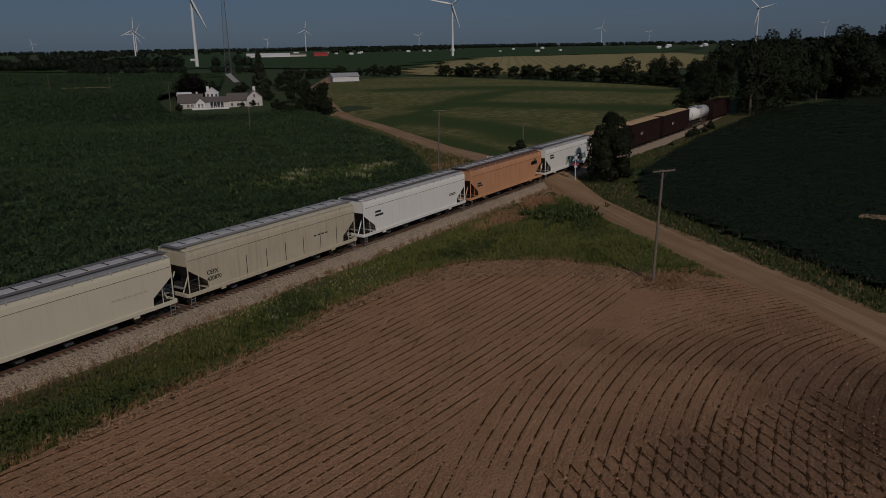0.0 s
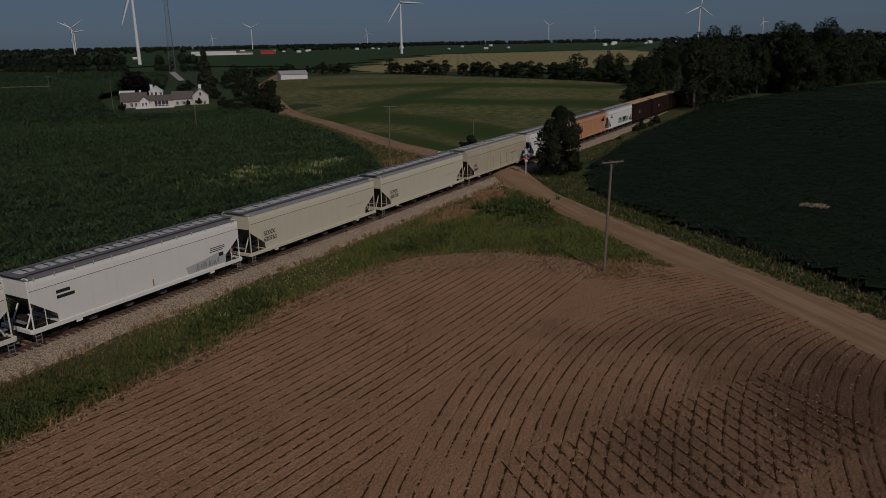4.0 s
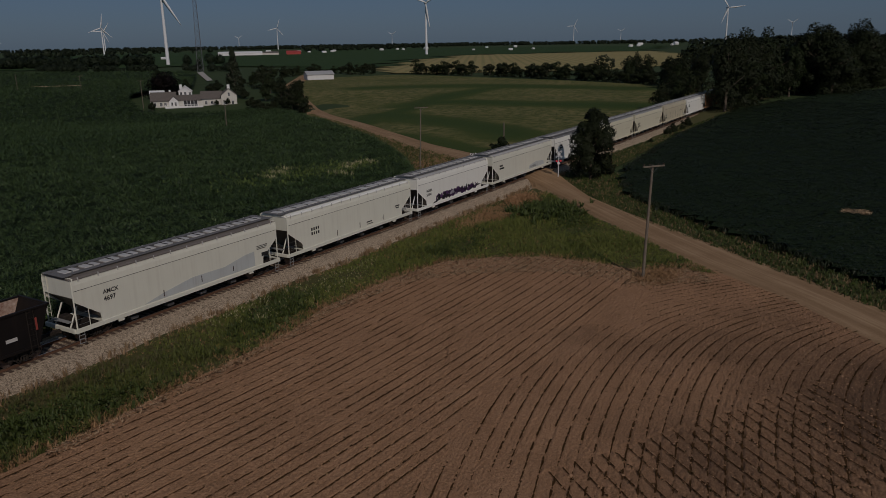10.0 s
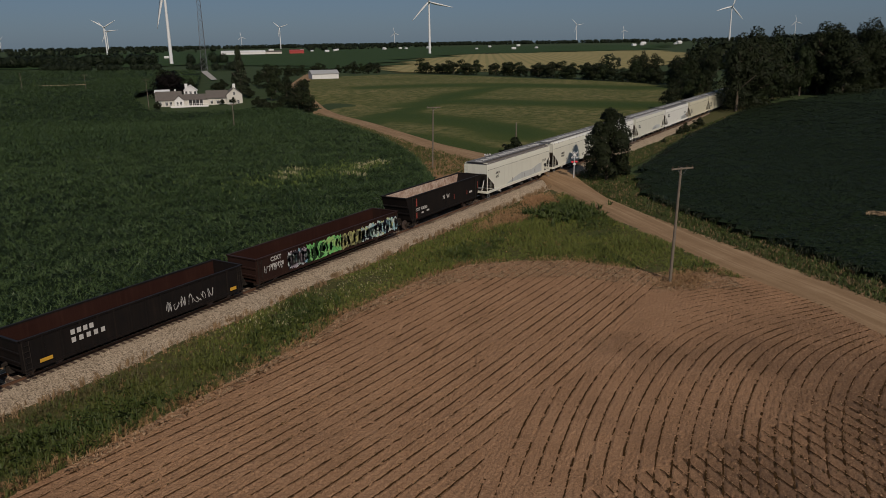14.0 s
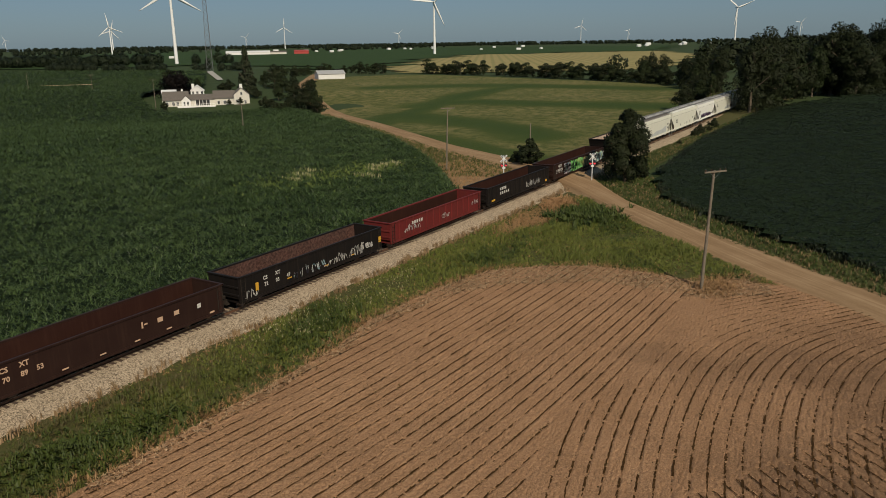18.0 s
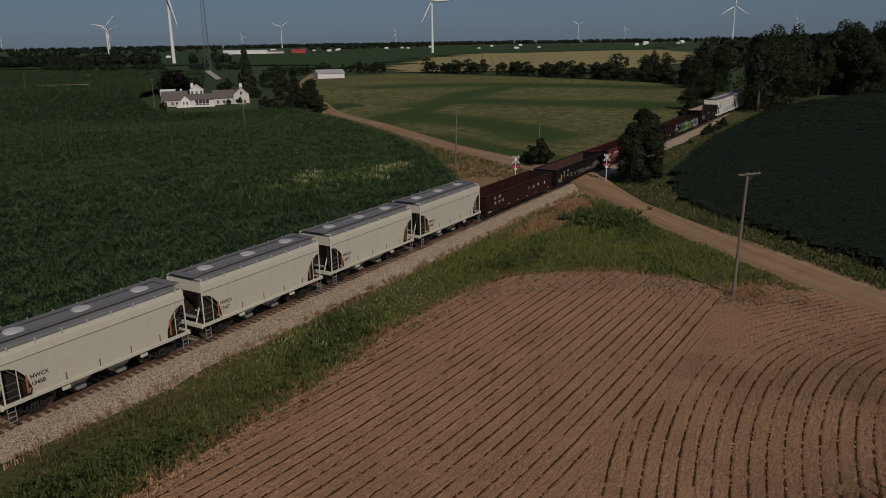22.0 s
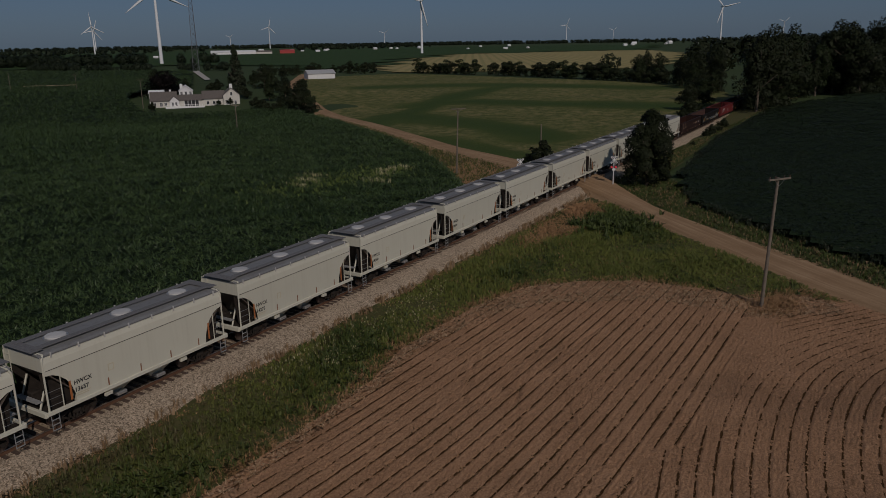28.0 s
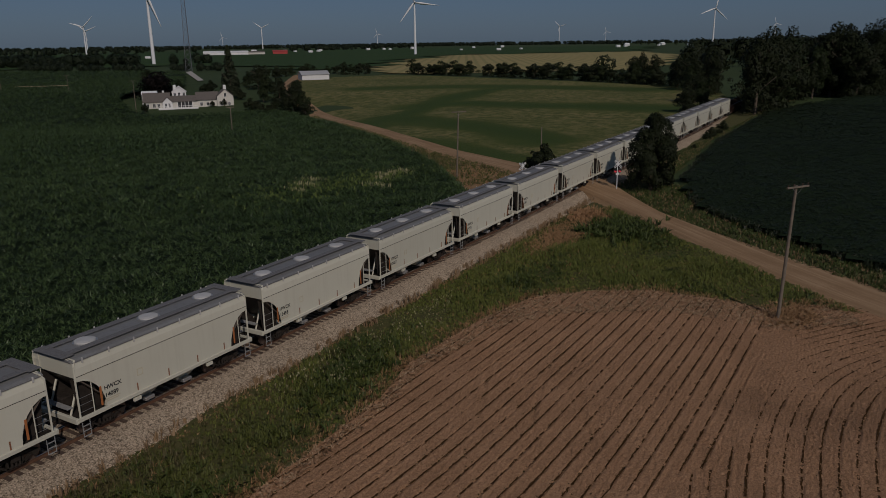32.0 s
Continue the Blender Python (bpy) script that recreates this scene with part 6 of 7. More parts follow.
            rod(post, (xe, y, eave - 0.15), (xe - s * 0.15, y * 0.95, eave + 0.12), 0.05, 0.05, 6)
            part("corner_post", post, paint, car)
        part("roof_hoop", rod(BM(), (xe - s * 0.15, -1.47, eave + 0.12), (xe - s * 0.15, 1.47, eave + 0.12), 0.04, 0.04, 6), paint, car)
        for f in (0.52,):
            xf = s * (Lb / 2 - cut_x * f)
            zf = cut_z + (sill - cut_z) * (1 - math.cos(math.asin(f))) if curved else cut_z + (sill + 0.62 - cut_z) * f / 0.97
            part("side_stay", rod(BM(), (xf, -1.57, sill), (xf, -1.57, zf + 0.05), 0.028, 0.028, 6), paint, car)
        rungs = BM()
        for q in range(3):
            rod(rungs, (xe, -1.57, sill + 0.3 + 0.36 * q), (s * (Lb / 2 - cut_x * 0.52), -1.57, sill + 0.3 + 0.36 * q), 0.011, 0.011, 4)
        part("side_rungs", rungs, STEEL, car)
        part("end_ladder", ladder(BM(), xe + s * 0.03, 1.28, sill - 0.1, eave + 0.1, 0.42, "y"), paint, car)
        step = BM()
        for z in (sill - 0.98, sill - 0.70, sill - 0.44):
            box(step, min(xe, xe - s * 0.40), max(xe, xe - s * 0.40), -1.63, -1.56, z, z + 0.022)
        for x in (xe, xe - s * 0.40):
            box(step, x - 0.014, x + 0.014, -1.63, -1.60, sill - 0.98, sill - 0.2)
        part("stirrup_step", step, GRATE, car)
        pad = s * (L / 2 - 3.9)
        part("jacking_pad", box(BM(), pad - 0.22, pad + 0.22, -1.64, -1.5, sill - 0.42, sill - 0.235, 0.01), paint, car)
        part("brake_platform", box(BM(), min(xe - s * 0.1, xe + s * 0.2), max(xe - s * 0.1, xe + s * 0.2), -0.9, 0.9, sill + 0.35, sill + 0.40), GRATE, car)
        for y in (-0.8, 0.8):
            br = BM()
            rod(br, (s * (L / 2 - 0.7), y, sill - 0.05), (s * (Lb / 2 - cut_x * 0.35), y, cut_z - (cut_z - sill) * 0.3), 0.06, 0.06, 5)
            part("slope_brace", br, paint, car)
        part("brake_gear", box(BM(), min(xe - s * 0.2, xe - s * 0.8), max(xe - s * 0.2, xe - s * 0.8), 0.1, 0.75, sill - 0.02, sill + 0.55, 0.06), UNDER, car)
        # added dark plate: stands in for the shade inside the cut-away end
        if curved:
            prof = [(s * (Lb / 2 - cut_x * math.sin(f * math.pi / 16)), cut_z + (sill - cut_z) * (1 - math.cos(f * math.pi / 16))) for f in range(9)]
            for y in (-1.12, 1.12):
                part("end_web", prism(BM(), prof + [(s * (Lb / 2 - 0.25), sill)], "y", y - 0.02, y + 0.02), UNDER, car, "added dark plate for the shade behind the corner posts")
        truck(car, s * (L / 2 - 2.35))
        coupler(car, s * (L / 2 - 0.75), s)
    part("centre_sill", box(BM(), -L / 2 + 0.7, L / 2 - 0.7, -0.2, 0.2, sill - 0.55, sill - 0.16), UNDER, car)
    span = L - 7.6
    for k in range(bays):
        x = -span / 2 + (k + 0.5) * span / bays
        w = span / bays * 0.46
        bm = BM()
        top = [bm.verts.new(p) for p in ((x - w, -1.35, sill), (x + w, -1.35, sill), (x + w, 1.35, sill), (x - w, 1.35, sill))]
        bot = [bm.verts.new(p) for p in ((x - 0.35, -0.55, RAIL_Z + 0.26), (x + 0.35, -0.55, RAIL_Z + 0.26), (x + 0.35, 0.55, RAIL_Z + 0.26), (x - 0.35, 0.55, RAIL_Z + 0.26))]
        for i in range(4):
            bm.faces.new((bot[i], bot[(i + 1) % 4], top[(i + 1) % 4], top[i]))
        bm.faces.new(bot[::-1])
        bm.faces.new(top)
        bay = part("discharge_bay", bm, paint if curved else UNDER, car)
        part("outlet_gate", box(BM(), x - 0.3, x + 0.3, -1.05, -0.5, RAIL_Z + 0.22, RAIL_Z + 0.42, 0.03), STEEL, bay)
    CARS.append((car, (s0 + s1) / 2))
    return car


def gondola(s0, s1, paint, top, ribs, label, inner=None, load=None, sill=None, slant=0.0):
    """An open car: floor, four ribbed walls with thickness, top rail; its ends may slant in towards the floor."""
    L = s1 - s0
    z0 = (sill or RAIL_Z + 0.55)
    car = empty("gondola_car" if load is None else "open_top_car", pose((s0 + s1) / 2, 0, 0), label, "rail car", "cars of the train")
    hx = L / 2 - 0.75
    part("floor", box(BM(), -hx + slant, hx - slant, -1.45, 1.45, z0 + 0.15, z0 + 0.3), inner or RUST, car)
    for s in (-1, 1):
        part("side_wall", prism(BM(), [(-hx + slant, z0), (hx - slant, z0), (hx, top - 0.1), (-hx, top - 0.1)], "y", s * 1.46, s * 1.52), paint, car)
        part("inner_wall", prism(BM(), [(-hx + slant + 0.06, z0 + 0.3), (hx - slant - 0.06, z0 + 0.3), (hx - 0.1, top - 0.1), (-hx + 0.1, top - 0.1)], "y", s * 1.44, s * 1.457), inner or RUST, car)
        part("top_rail", box(BM(), -hx - 0.04, hx + 0.04, min(s * 1.42, s * 1.60), max(s * 1.42, s * 1.60), top - 0.12, top, 0.015), paint, car)
        part("side_sill", box(BM(), -hx + slant, hx - slant, min(s * 1.46, s * 1.59), max(s * 1.46, s * 1.59), z0 - 0.05, z0 + 0.12, 0.01), paint, car)
        for k in range(ribs):
            x = -hx + slant + 0.25 + k * (2 * hx - 2 * slant - 0.5) / (ribs - 1)
            part("rib", prism(BM(), [(x - 0.09, s * 1.52), (x - 0.05, s * 1.59), (x + 0.05, s * 1.59), (x + 0.09, s * 1.52)], "z", z0 + 0.12, top - 0.12), paint, car)
        part("end_wall", prism(BM(), [(s * (hx - slant), z0), (s * hx, top - 0.06), (s * (hx - 0.08), top - 0.06), (s * (hx - slant - 0.08), z0)], "y", -1.46, 1.46), paint, car)
        for z in (0.3, 0.6):
            zz, he = z0 + (top - z0) * z, hx - slant * (1 - z)
            part("end_rib", box(BM(), min(s * he, s * (he + 0.08)), max(s * he, s * (he + 0.08)), -1.5, 1.5, zz - 0.08, zz + 0.08, 0.02), paint, car)
        part("end_rail", box(BM(), min(s * (hx - 0.1), s * (hx + 0.08)), max(s * (hx - 0.1), s * (hx + 0.08)), -1.6, 1.6, top - 0.09, top + 0.02, 0.015), paint, car)
        part("ladder", ladder(BM(), s * (hx - slant - 0.35), -1.625, z0 - 0.35, top - 0.15), UNDER, car)
        truck(car, s * (hx - 1.75))
        coupler(car, s * (L / 2 - 0.75), s)
    part("centre_sill", box(BM(), -L / 2 + 0.7, L / 2 - 0.7, -0.2, 0.2, z0 - 0.35, z0 + 0.14), UNDER, car)
    if load:
        rng = np.random.default_rng(int(abs(s0)) + 3)
        X, Y = np.meshgrid(np.linspace(-hx + 0.1, hx - 0.1, 50), np.linspace(-1.42, 1.42, 12), indexing="ij")
        Z = top - 0.05 + 0.35 * (1 - (Y / 1.42) ** 2) * np.clip((hx - np.abs(X)) / 1.2, 0, 1) + 0.06 * wobble(X, Y, 0.6, s0) + rng.normal(0, 0.015, X.shape)
        i = np.arange(49 * 12).reshape(-1, 12)[:, :-1].ravel()
        part("load", mesh_np("load", np.stack([X, Y, Z], -1).reshape(-1, 3), np.stack([i, i + 12, i + 13, i + 1], 1), load, True), None, car, "heaped tan wood chips")
    CARS.append((car, (s0 + s1) / 2))
    return car


# graffiti: sprayed letters as thin layers of paint on the side
def spray(name, colours, scale):
    def build(nt, b):
        v = coords(nt)
        vo = node(nt, "ShaderNodeTexVoronoi", Scale=scale)
        wv = noise_tex(nt, v, scale * 0.7, 3)
        mp = nt.nodes.new("ShaderNodeVectorMath")
        mp.operation = "MULTIPLY_ADD"
        nt.links.new(wv, mp.inputs[0])
        mp.inputs[1].default_value = (0.9, 0.9, 0.9)
        nt.links.new(v, mp.inputs[2])
        nt.links.new(mp.outputs[0], vo.inputs["Vector"])
        bw = nt.nodes.new("ShaderNodeRGBToBW")
        nt.links.new(vo.outputs["Color"], bw.inputs[0])
        st = [(k / len(colours) + 0.001, c) for k, c in enumerate(colours)]
        c = ramp(nt, bw.outputs[0], st)
        c.node.color_ramp.interpolation = "CONSTANT"
        nt.links.new(c, b.inputs["Base Color"])
        b.inputs["Roughness"].default_value = 0.5
    return material(name, build)


SPRAY_PURPLE = spray("purple spray", [(0.018, 0.008, 0.028), (0.05, 0.016, 0.07), (0.008, 0.008, 0.012), (0.10, 0.035, 0.12), (0.36, 0.34, 0.38)], 2.2)
SPRAY_BLUE = spray("pale blue spray", [(0.30, 0.45, 0.48), (0.55, 0.60, 0.58), (0.02, 0.02, 0.03), (0.35, 0.30, 0.33), (0.20, 0.36, 0.42)], 2.4)
SPRAY_GREEN = spray("green spray", [(0.12, 0.42, 0.12), (0.22, 0.55, 0.18), (0.01, 0.04, 0.01), (0.16, 0.48, 0.14), (0.30, 0.50, 0.16)], 2.0)
SPRAY_OLIVE = spray("olive spray", [(0.36, 0.36, 0.14), (0.30, 0.29, 0.12), (0.10, 0.10, 0.05), (0.42, 0.41, 0.18)], 2.6)
SPRAY_MINT = spray("mint spray", [(0.40, 0.60, 0.52), (0.55, 0.62, 0.55), (0.01, 0.01, 0.02), (0.30, 0.48, 0.50), (0.50, 0.55, 0.30)], 2.2)
SPRAY_WHITE = spray("white tags", [(0.55, 0.54, 0.5), (0.45, 0.44, 0.41)], 3.0)


def ribbon(pts, width, y, grow=0.0):
    """One sprayed line: a flat strip along a smooth path of (x, z) pairs, thicker in its middle."""
    P = np.array([pts[0]] + list(pts) + [pts[-1]], float)
    way = []
    for a, b, c, d in zip(P, P[1:], P[2:], P[3:]):
        for t in (0.0, 0.2, 0.4, 0.6, 0.8):
            way.append(0.5 * (2 * b + (c - a) * t + (2 * a - 5 * b + 4 * c - d) * t ** 2 + (3 * b - a - 3 * c + d) * t ** 3))
    way.append(P[-1])
    W = np.array(way)
    T = np.gradient(W, axis=0)
    T /= np.maximum(np.linalg.norm(T, axis=1), 1e-6)[:, None]
    n = len(W)
    w = width * (0.75 + 0.35 * np.sin(np.linspace(0.2, 2.9, n))) / 2 + grow
    bm = BM()
    lo = [bm.verts.new((W[k, 0] + T[k, 1] * w[k], y, W[k, 1] - T[k, 0] * w[k])) for k in range(n)]
    hi = [bm.verts.new((W[k, 0] - T[k, 1] * w[k], y, W[k, 1] + T[k, 0] * w[k])) for k in range(n)]
    for k in range(n - 1):
        bm.faces.new((lo[k], lo[k + 1], hi[k + 1], hi[k]))
    return bm


def scrawl(rng, x, z, w, h, n=7):
    """A path that loops along like a hasty hand."""
    f, g, a, b = rng.uniform(1.2, 2.2), rng.uniform(1.4, 2.6), rng.uniform(0, 6.3), rng.uniform(0, 6.3)
    way = []
    for k in range(n):
        t = k / (n - 1)
        way.append((x + w * (0.1 + 0.8 * t + 0.22 * math.sin(6.283 * f * t + a)), z + h * (0.5 + 0.5 * math.sin(6.283 * g * t + b) * rng.uniform(0.7, 1.0))))
    return way


def graffiti(car, x0, x1, z0, z1, mat, seed, y=-1.612, letters=6, ragged=0.35, ink=None):
    """A sprayed piece: a ragged ground, and on it fat looping letters with dark edges."""
    rng = random.Random(seed)
    w, hh = (x1 - x0) / letters, z1 - z0
    n = letters * 4
    top = [(x0 + (x1 - x0) * k / n, z1 - hh * ragged * rng.random() * (1.0 if k % 2 else 0.4)) for k in range(n + 1)]
    low = [(x0 + (x1 - x0) * k / n, z0 + hh * 0.4 * ragged * rng.random()) for k in range(n + 1)]
    part("graffiti_ground", prism(BM(), low + top[::-1], "y", y, y + 0.012), mat, car)
    for k in range(letters):
        way = scrawl(rng, x0 + k * w + 0.06 * w, z0 + 0.12 * hh, w * 0.88, hh * 0.72)
        part("graffiti_edge", ribbon(way, hh * 0.17, y - 0.002 - 0.002 * (k % 2), 0.03), ink or MARK, car)
        part("graffiti_letter", ribbon(way, hh * 0.17, y - 0.006 - 0.002 * (k % 2)), mat, car)


def patch(car, pts, mat, y=-1.609):
    """A painted-over area."""
    part("paint_patch", prism(BM(), pts, "y", y, y + 0.012), mat, car)


def tag_lines(car, x0, z0, n, size, mat, seed, y=-1.612, thick=0.042):
    """Loose hand-drawn tags, each one long looping line."""
    rng = random.Random(seed)
    for k in range(n):
        w = size * rng.uniform(0.35, 0.7)
        part("tag_stroke", ribbon(scrawl(rng, x0 + k * size * 0.6, z0 - 0.1 * size, w, size * rng.uniform(0.45, 0.85), 9), thick, y - 0.002 * (k % 2)), mat, car)


LONG = dict(sill=1.88, eave=5.12, bays=4, cut_x=1.75, cut_z=3.72, curved=False)
# leading cars
rc = gondola(91.5, 110, BROWN_CAR, 5.0, 12, "dark brown open car at the wood's edge")
tank = empty("tank_car", pose(81.5, 0, 0), "dusty white tank car", "rail car", "cars of the train")
bm = BM()
for x0, x1, r0, r1 in ((-8.2, -7.8, 0.5, 1.15), (-7.8, -7.2, 1.15, 1.42), (-7.2, 7.2, 1.42, 1.42), (7.2, 7.8, 1.42, 1.15), (7.8, 8.2, 1.15, 0.5)):
    rod(bm, (x0, 0, 3.35), (x1, 0, 3.35), r0, r1, 24)
part("tank", bm, WHITE_CAR, tank, smooth=True)
part("dome", rod(BM(), (0, 0, 4.6), (0, 0, 5.1), 0.55, 0.5, 14), STEEL, tank)
part("dome_walk", box(BM(), -1.4, 1.4, -1.3, 1.3, 4.72, 4.77), GRATE, tank)
part("underframe", box(BM(), -8.6, 8.6, -0.4, 0.4, 1.5, 2.0), UNDER, tank)
for s in (-1, 1):
    truck(tank, s * 6.6)
    coupler(tank, s * 8.5, s)
    part("ladder", ladder(BM(), s * 0.5, -1.45, 1.6, 4.75), STEEL, tank)
    part("saddle", box(BM(), s * 6.6 - 0.3, s * 6.6 + 0.3, -1.2, 1.2, 1.7, 2.4), UNDER, tank)
CARS.append((tank, 81.5))
for s0, s1 in ((51.2, 71.6), (32.4, 51.2), (15.5, 32.4)):
    c = gondola(s0, s1, BROWN_CAR, 5.15, 14, "dark brown high-sided car heaped with wood chips", load=CHIPS)
    bars(c, [(-3.2, 2.9, 0.28, 0.5), (-2.7, 2.9, 0.28, 0.5), (-2.2, 2.9, 0.2, 0.5)], MARK_W)
E_ = hopper(-2.9, 15.5, WHITE_CAR, roof_mat=HATCH, hatches="many", label="white covered hopper car with graffiti", **{**LONG, "bays": 3})
graffiti(E_, -1.5, 6.0, 2.0, 3.3, SPRAY_MINT, 4, letters=5)
bars(E_, [(-7.0, 4.0, 1.1, 0.22), (-7.0, 3.65, 1.4, 0.22)], MARK)
D_ = hopper(-23.4, -2.9, ORANGE, roof_mat=painted("rusty orange roof", (0.30, 0.13, 0.06), (0.16, 0.09, 0.06), 0.6), hatches="many", label="faded orange covered hopper car with rusty roof", **LONG)
bars(D_, [(7.4, 3.9, 0.35, 0.5), (-8.0, 3.3, 0.9, 0.18), (-8.0, 3.0, 1.2, 0.18)], MARK)
graffiti(D_, 6.4, 8.2, 3.6, 4.2, BLACK_CAR, 6, letters=2)
C_ = hopper(-43.6, -23.4, WHITE_CAR, roof_mat=HATCH, hatches="long", label="clean white covered hopper car", **LONG)
bars(C_, [(-7.6, 3.7, 0.9, 0.2), (-7.6, 3.35, 1.3, 0.2), (6.0, 3.2, 1.3, 0.08), (6.0, 3.05, 1.3, 0.08)], MARK)
B_ = hopper(-64.4, -43.6, TAN, roof_mat=TAN, hatches="long", label="dull tan covered hopper car with grey hatches", **LONG)
lettering(B_, "CEFX", -8.0, 2.95, 0.46, MARK)
lettering(B_, "420870", -8.0, 2.45, 0.46, MARK)
bars(B_, [(4.0 + 0.5 * k, 3.3, 0.3, 0.12) for k in range(4)], MARK)
for k in range(6):
    part("drip_stain", box(BM(), -4 + 2.2 * k, -3.94 + 2.2 * k, -1.606, -1.60, 2.0, 3.6), RUST, B_)
A_ = hopper(-84.9, -64.4, CREAM, roof_mat=GRATE, hatches="long", label="cream covered hopper car with a long grey hatch trough", **LONG)
lettering(A_, "SOXX", -7.8, 3.1, 0.55, MARK)
lettering(A_, "620720", -7.8, 2.57, 0.55, MARK)
A2 = hopper(-105.2, -84.9, CREAM, roof_mat=GRATE, hatches="long", label="cream covered hopper car with faded lettering", **LONG)
lettering(A2, "SOXX", -7.8, 3.1, 0.55, MARK)
lettering(A2, "620763", -7.8, 2.57, 0.55, MARK)
for c in (A_, A2):
    bars(c, [(4.6 + 0.42 * k, 3.15, 0.3, 0.14) for k in range(7)], TAN)
N1 = hopper(-125.1, -105.2, WHITE_CAR, roof_mat=ROOF_GREY, hatches="many", label="off-white covered hopper car with grey painted-out patches", **LONG)
patch(N1, [(3.6, 2.0), (7.6, 2.0), (7.7, 2.6), (6.9, 3.0), (5.2, 2.75), (3.4, 2.6)], PATCH)
tag_lines(N1, 4.4, 2.15, 6, 0.7, ROOF_GREY, 17, -1.62)
bars(N1, [(6.0, 3.45, 1.6, 0.06), (6.0, 3.3, 1.6, 0.06), (6.0, 3.15, 1.4, 0.06), (6.9, 2.65, 0.5, 0.3)], MARK)
bars(N1, [(8.35, 2.3, 0.12, 0.7), (0.2, 2.1, 0.1, 0.5)], MARK_O)
bars(N1, [(-7.4, 3.8, 1.0, 0.22), (-7.4, 3.45, 1.3, 0.22)], MARK)
N2 = hopper(-145.6, -125.1, GREY, roof_mat=HATCH, hatches="many", label="pale beige-grey covered hopper car", **LONG)
patch(N2, [(1.5, 2.0), (6.8, 2.0), (6.6, 2.6), (4.0, 2.8), (1.8, 2.5)], PATCH)
tag_lines(N2, 2.0, 2.15, 7, 0.5, ROOF_GREY, 18, -1.62)
bars(N2, [(-7.6, 3.6, 0.9, 0.2), (-7.6, 3.25, 1.3, 0.2)], MARK)
P_ = hopper(-163.4, -145.6, WHITE_CAR, roof_mat=HATCH, hatches="many", label="white covered hopper car with purple graffiti", **{**LONG, "bays": 3})
graffiti(P_, -4.4, 5.0, 1.92, 3.0, SPRAY_PURPLE, 19, letters=8, ragged=0.85)
part("graffiti_arrow", prism(BM(), [(-5.2, 1.93), (-4.2, 1.95), (-3.6, 2.35), (-4.3, 2.2)], "y", -1.616, -1.604), MARK, P_)
part("graffiti_arrow", prism(BM(), [(4.8, 2.2), (6.3, 2.35), (5.4, 2.5), (5.6, 2.65), (4.7, 2.45)], "y", -1.616, -1.604), MARK, P_)
lettering(P_, "MOBX", -6.4, 3.4, 0.4, MARK)
lettering(P_, "52004", -6.4, 2.95, 0.4, MARK)
Q_ = hopper(-184.0, -163.4, GREY, roof_mat=WHITE_CAR, hatches="long", label="pale grey covered hopper car with a white roof", **LONG)
bars(Q_, [(-6.6 + 0.3 * k, 3.35, 0.18, 0.26) for k in range(4)] + [(-6.6 + 0.3 * k, 2.95, 0.18, 0.26) for k in range(4)] + [(6.6, 3.0, 0.8, 0.12), (6.7, 2.8, 0.6, 0.1), (1.6, 2.35, 0.9, 0.1), (1.7, 2.15, 1.0, 0.07)], MARK)
bars(Q_, [(-3.0, 2.1, 0.07, 0.5), (0.5, 2.1, 0.07, 0.5), (4.4, 2.1, 0.07, 0.5)], RUST)
R_ = hopper(-204.0, -184.0, GREY, roof_mat=painted("brown-grey roof steel", (0.19, 0.165, 0.14), (0.11, 0.08, 0.06), 0.5), hatches="many", label="weathered grey covered hopper car with patched paint", **LONG)
patch(R_, [(-4.2, 2.0), (6.6, 2.0), (6.6, 3.2), (5.6, 3.15), (3.4, 2.75), (0.2, 2.8), (-2.4, 2.4)], PATCH)
bars(R_, [(6.9, 3.5, 1.2, 0.05), (6.9, 3.38, 1.2, 0.05), (6.9, 3.26, 1.0, 0.05)], MARK)
bars(R_, [(1.0, 2.2, 0.07, 0.5), (4.2, 2.2, 0.07, 0.4), (-2.5, 2.1, 0.07, 0.5)], RUST)
lettering(R_, "4697", -7.2, 3.2, 0.45, MARK)
lettering(R_, "AMCX", -7.2, 3.7, 0.4, MARK)
bars(R_, [(7.4, 2.6, 0.7, 0.3)], MARK)
S_ = gondola(-221.5, -204.2, BLACK_CAR, 4.25, 3, "tall black open car with a pale rusty inside", inner=ground_mat("pale rusty inside", [(0.36, (0.20, 0.085, 0.05)), (0.5, (0.48, 0.34, 0.25)), (0.68, (0.68, 0.58, 0.48))], 0.9, 3.0, rough=0.7, bump=0.2), sill=1.75, slant=0.9)
lettering(S_, "N  W", -0.9, 2.9, 0.6, MARK_W)
bars(S_, [(5.0, 2.55, 0.7, 0.22)], MARK_W)
lettering(S_, "SXT 918560", -6.2, 2.6, 0.42, MARK_W)
bars(S_, [(-6.2, 3.1, 0.2, 0.8), (-6.2, 1.85, 0.2, 0.6), (1.5, 2.5, 0.12, 0.5), (4.4, 2.5, 0.12, 0.5), (6.9, 2.8, 0.13, 0.8)], RED_TAPE)
bars(S_, [(-5.2, 2.2, 0.4, 0.16), (-4.2, 2.25, 0.5, 0.16)], MARK_W)
MOTTLED = ground_mat("mottled rusty inside", [(0.42, (0.024, 0.010, 0.008)), (0.64, (0.058, 0.020, 0.015)), (0.86, (0.22, 0.13, 0.105))], 0.8, 5.0, rough=0.7, bump=0.2)
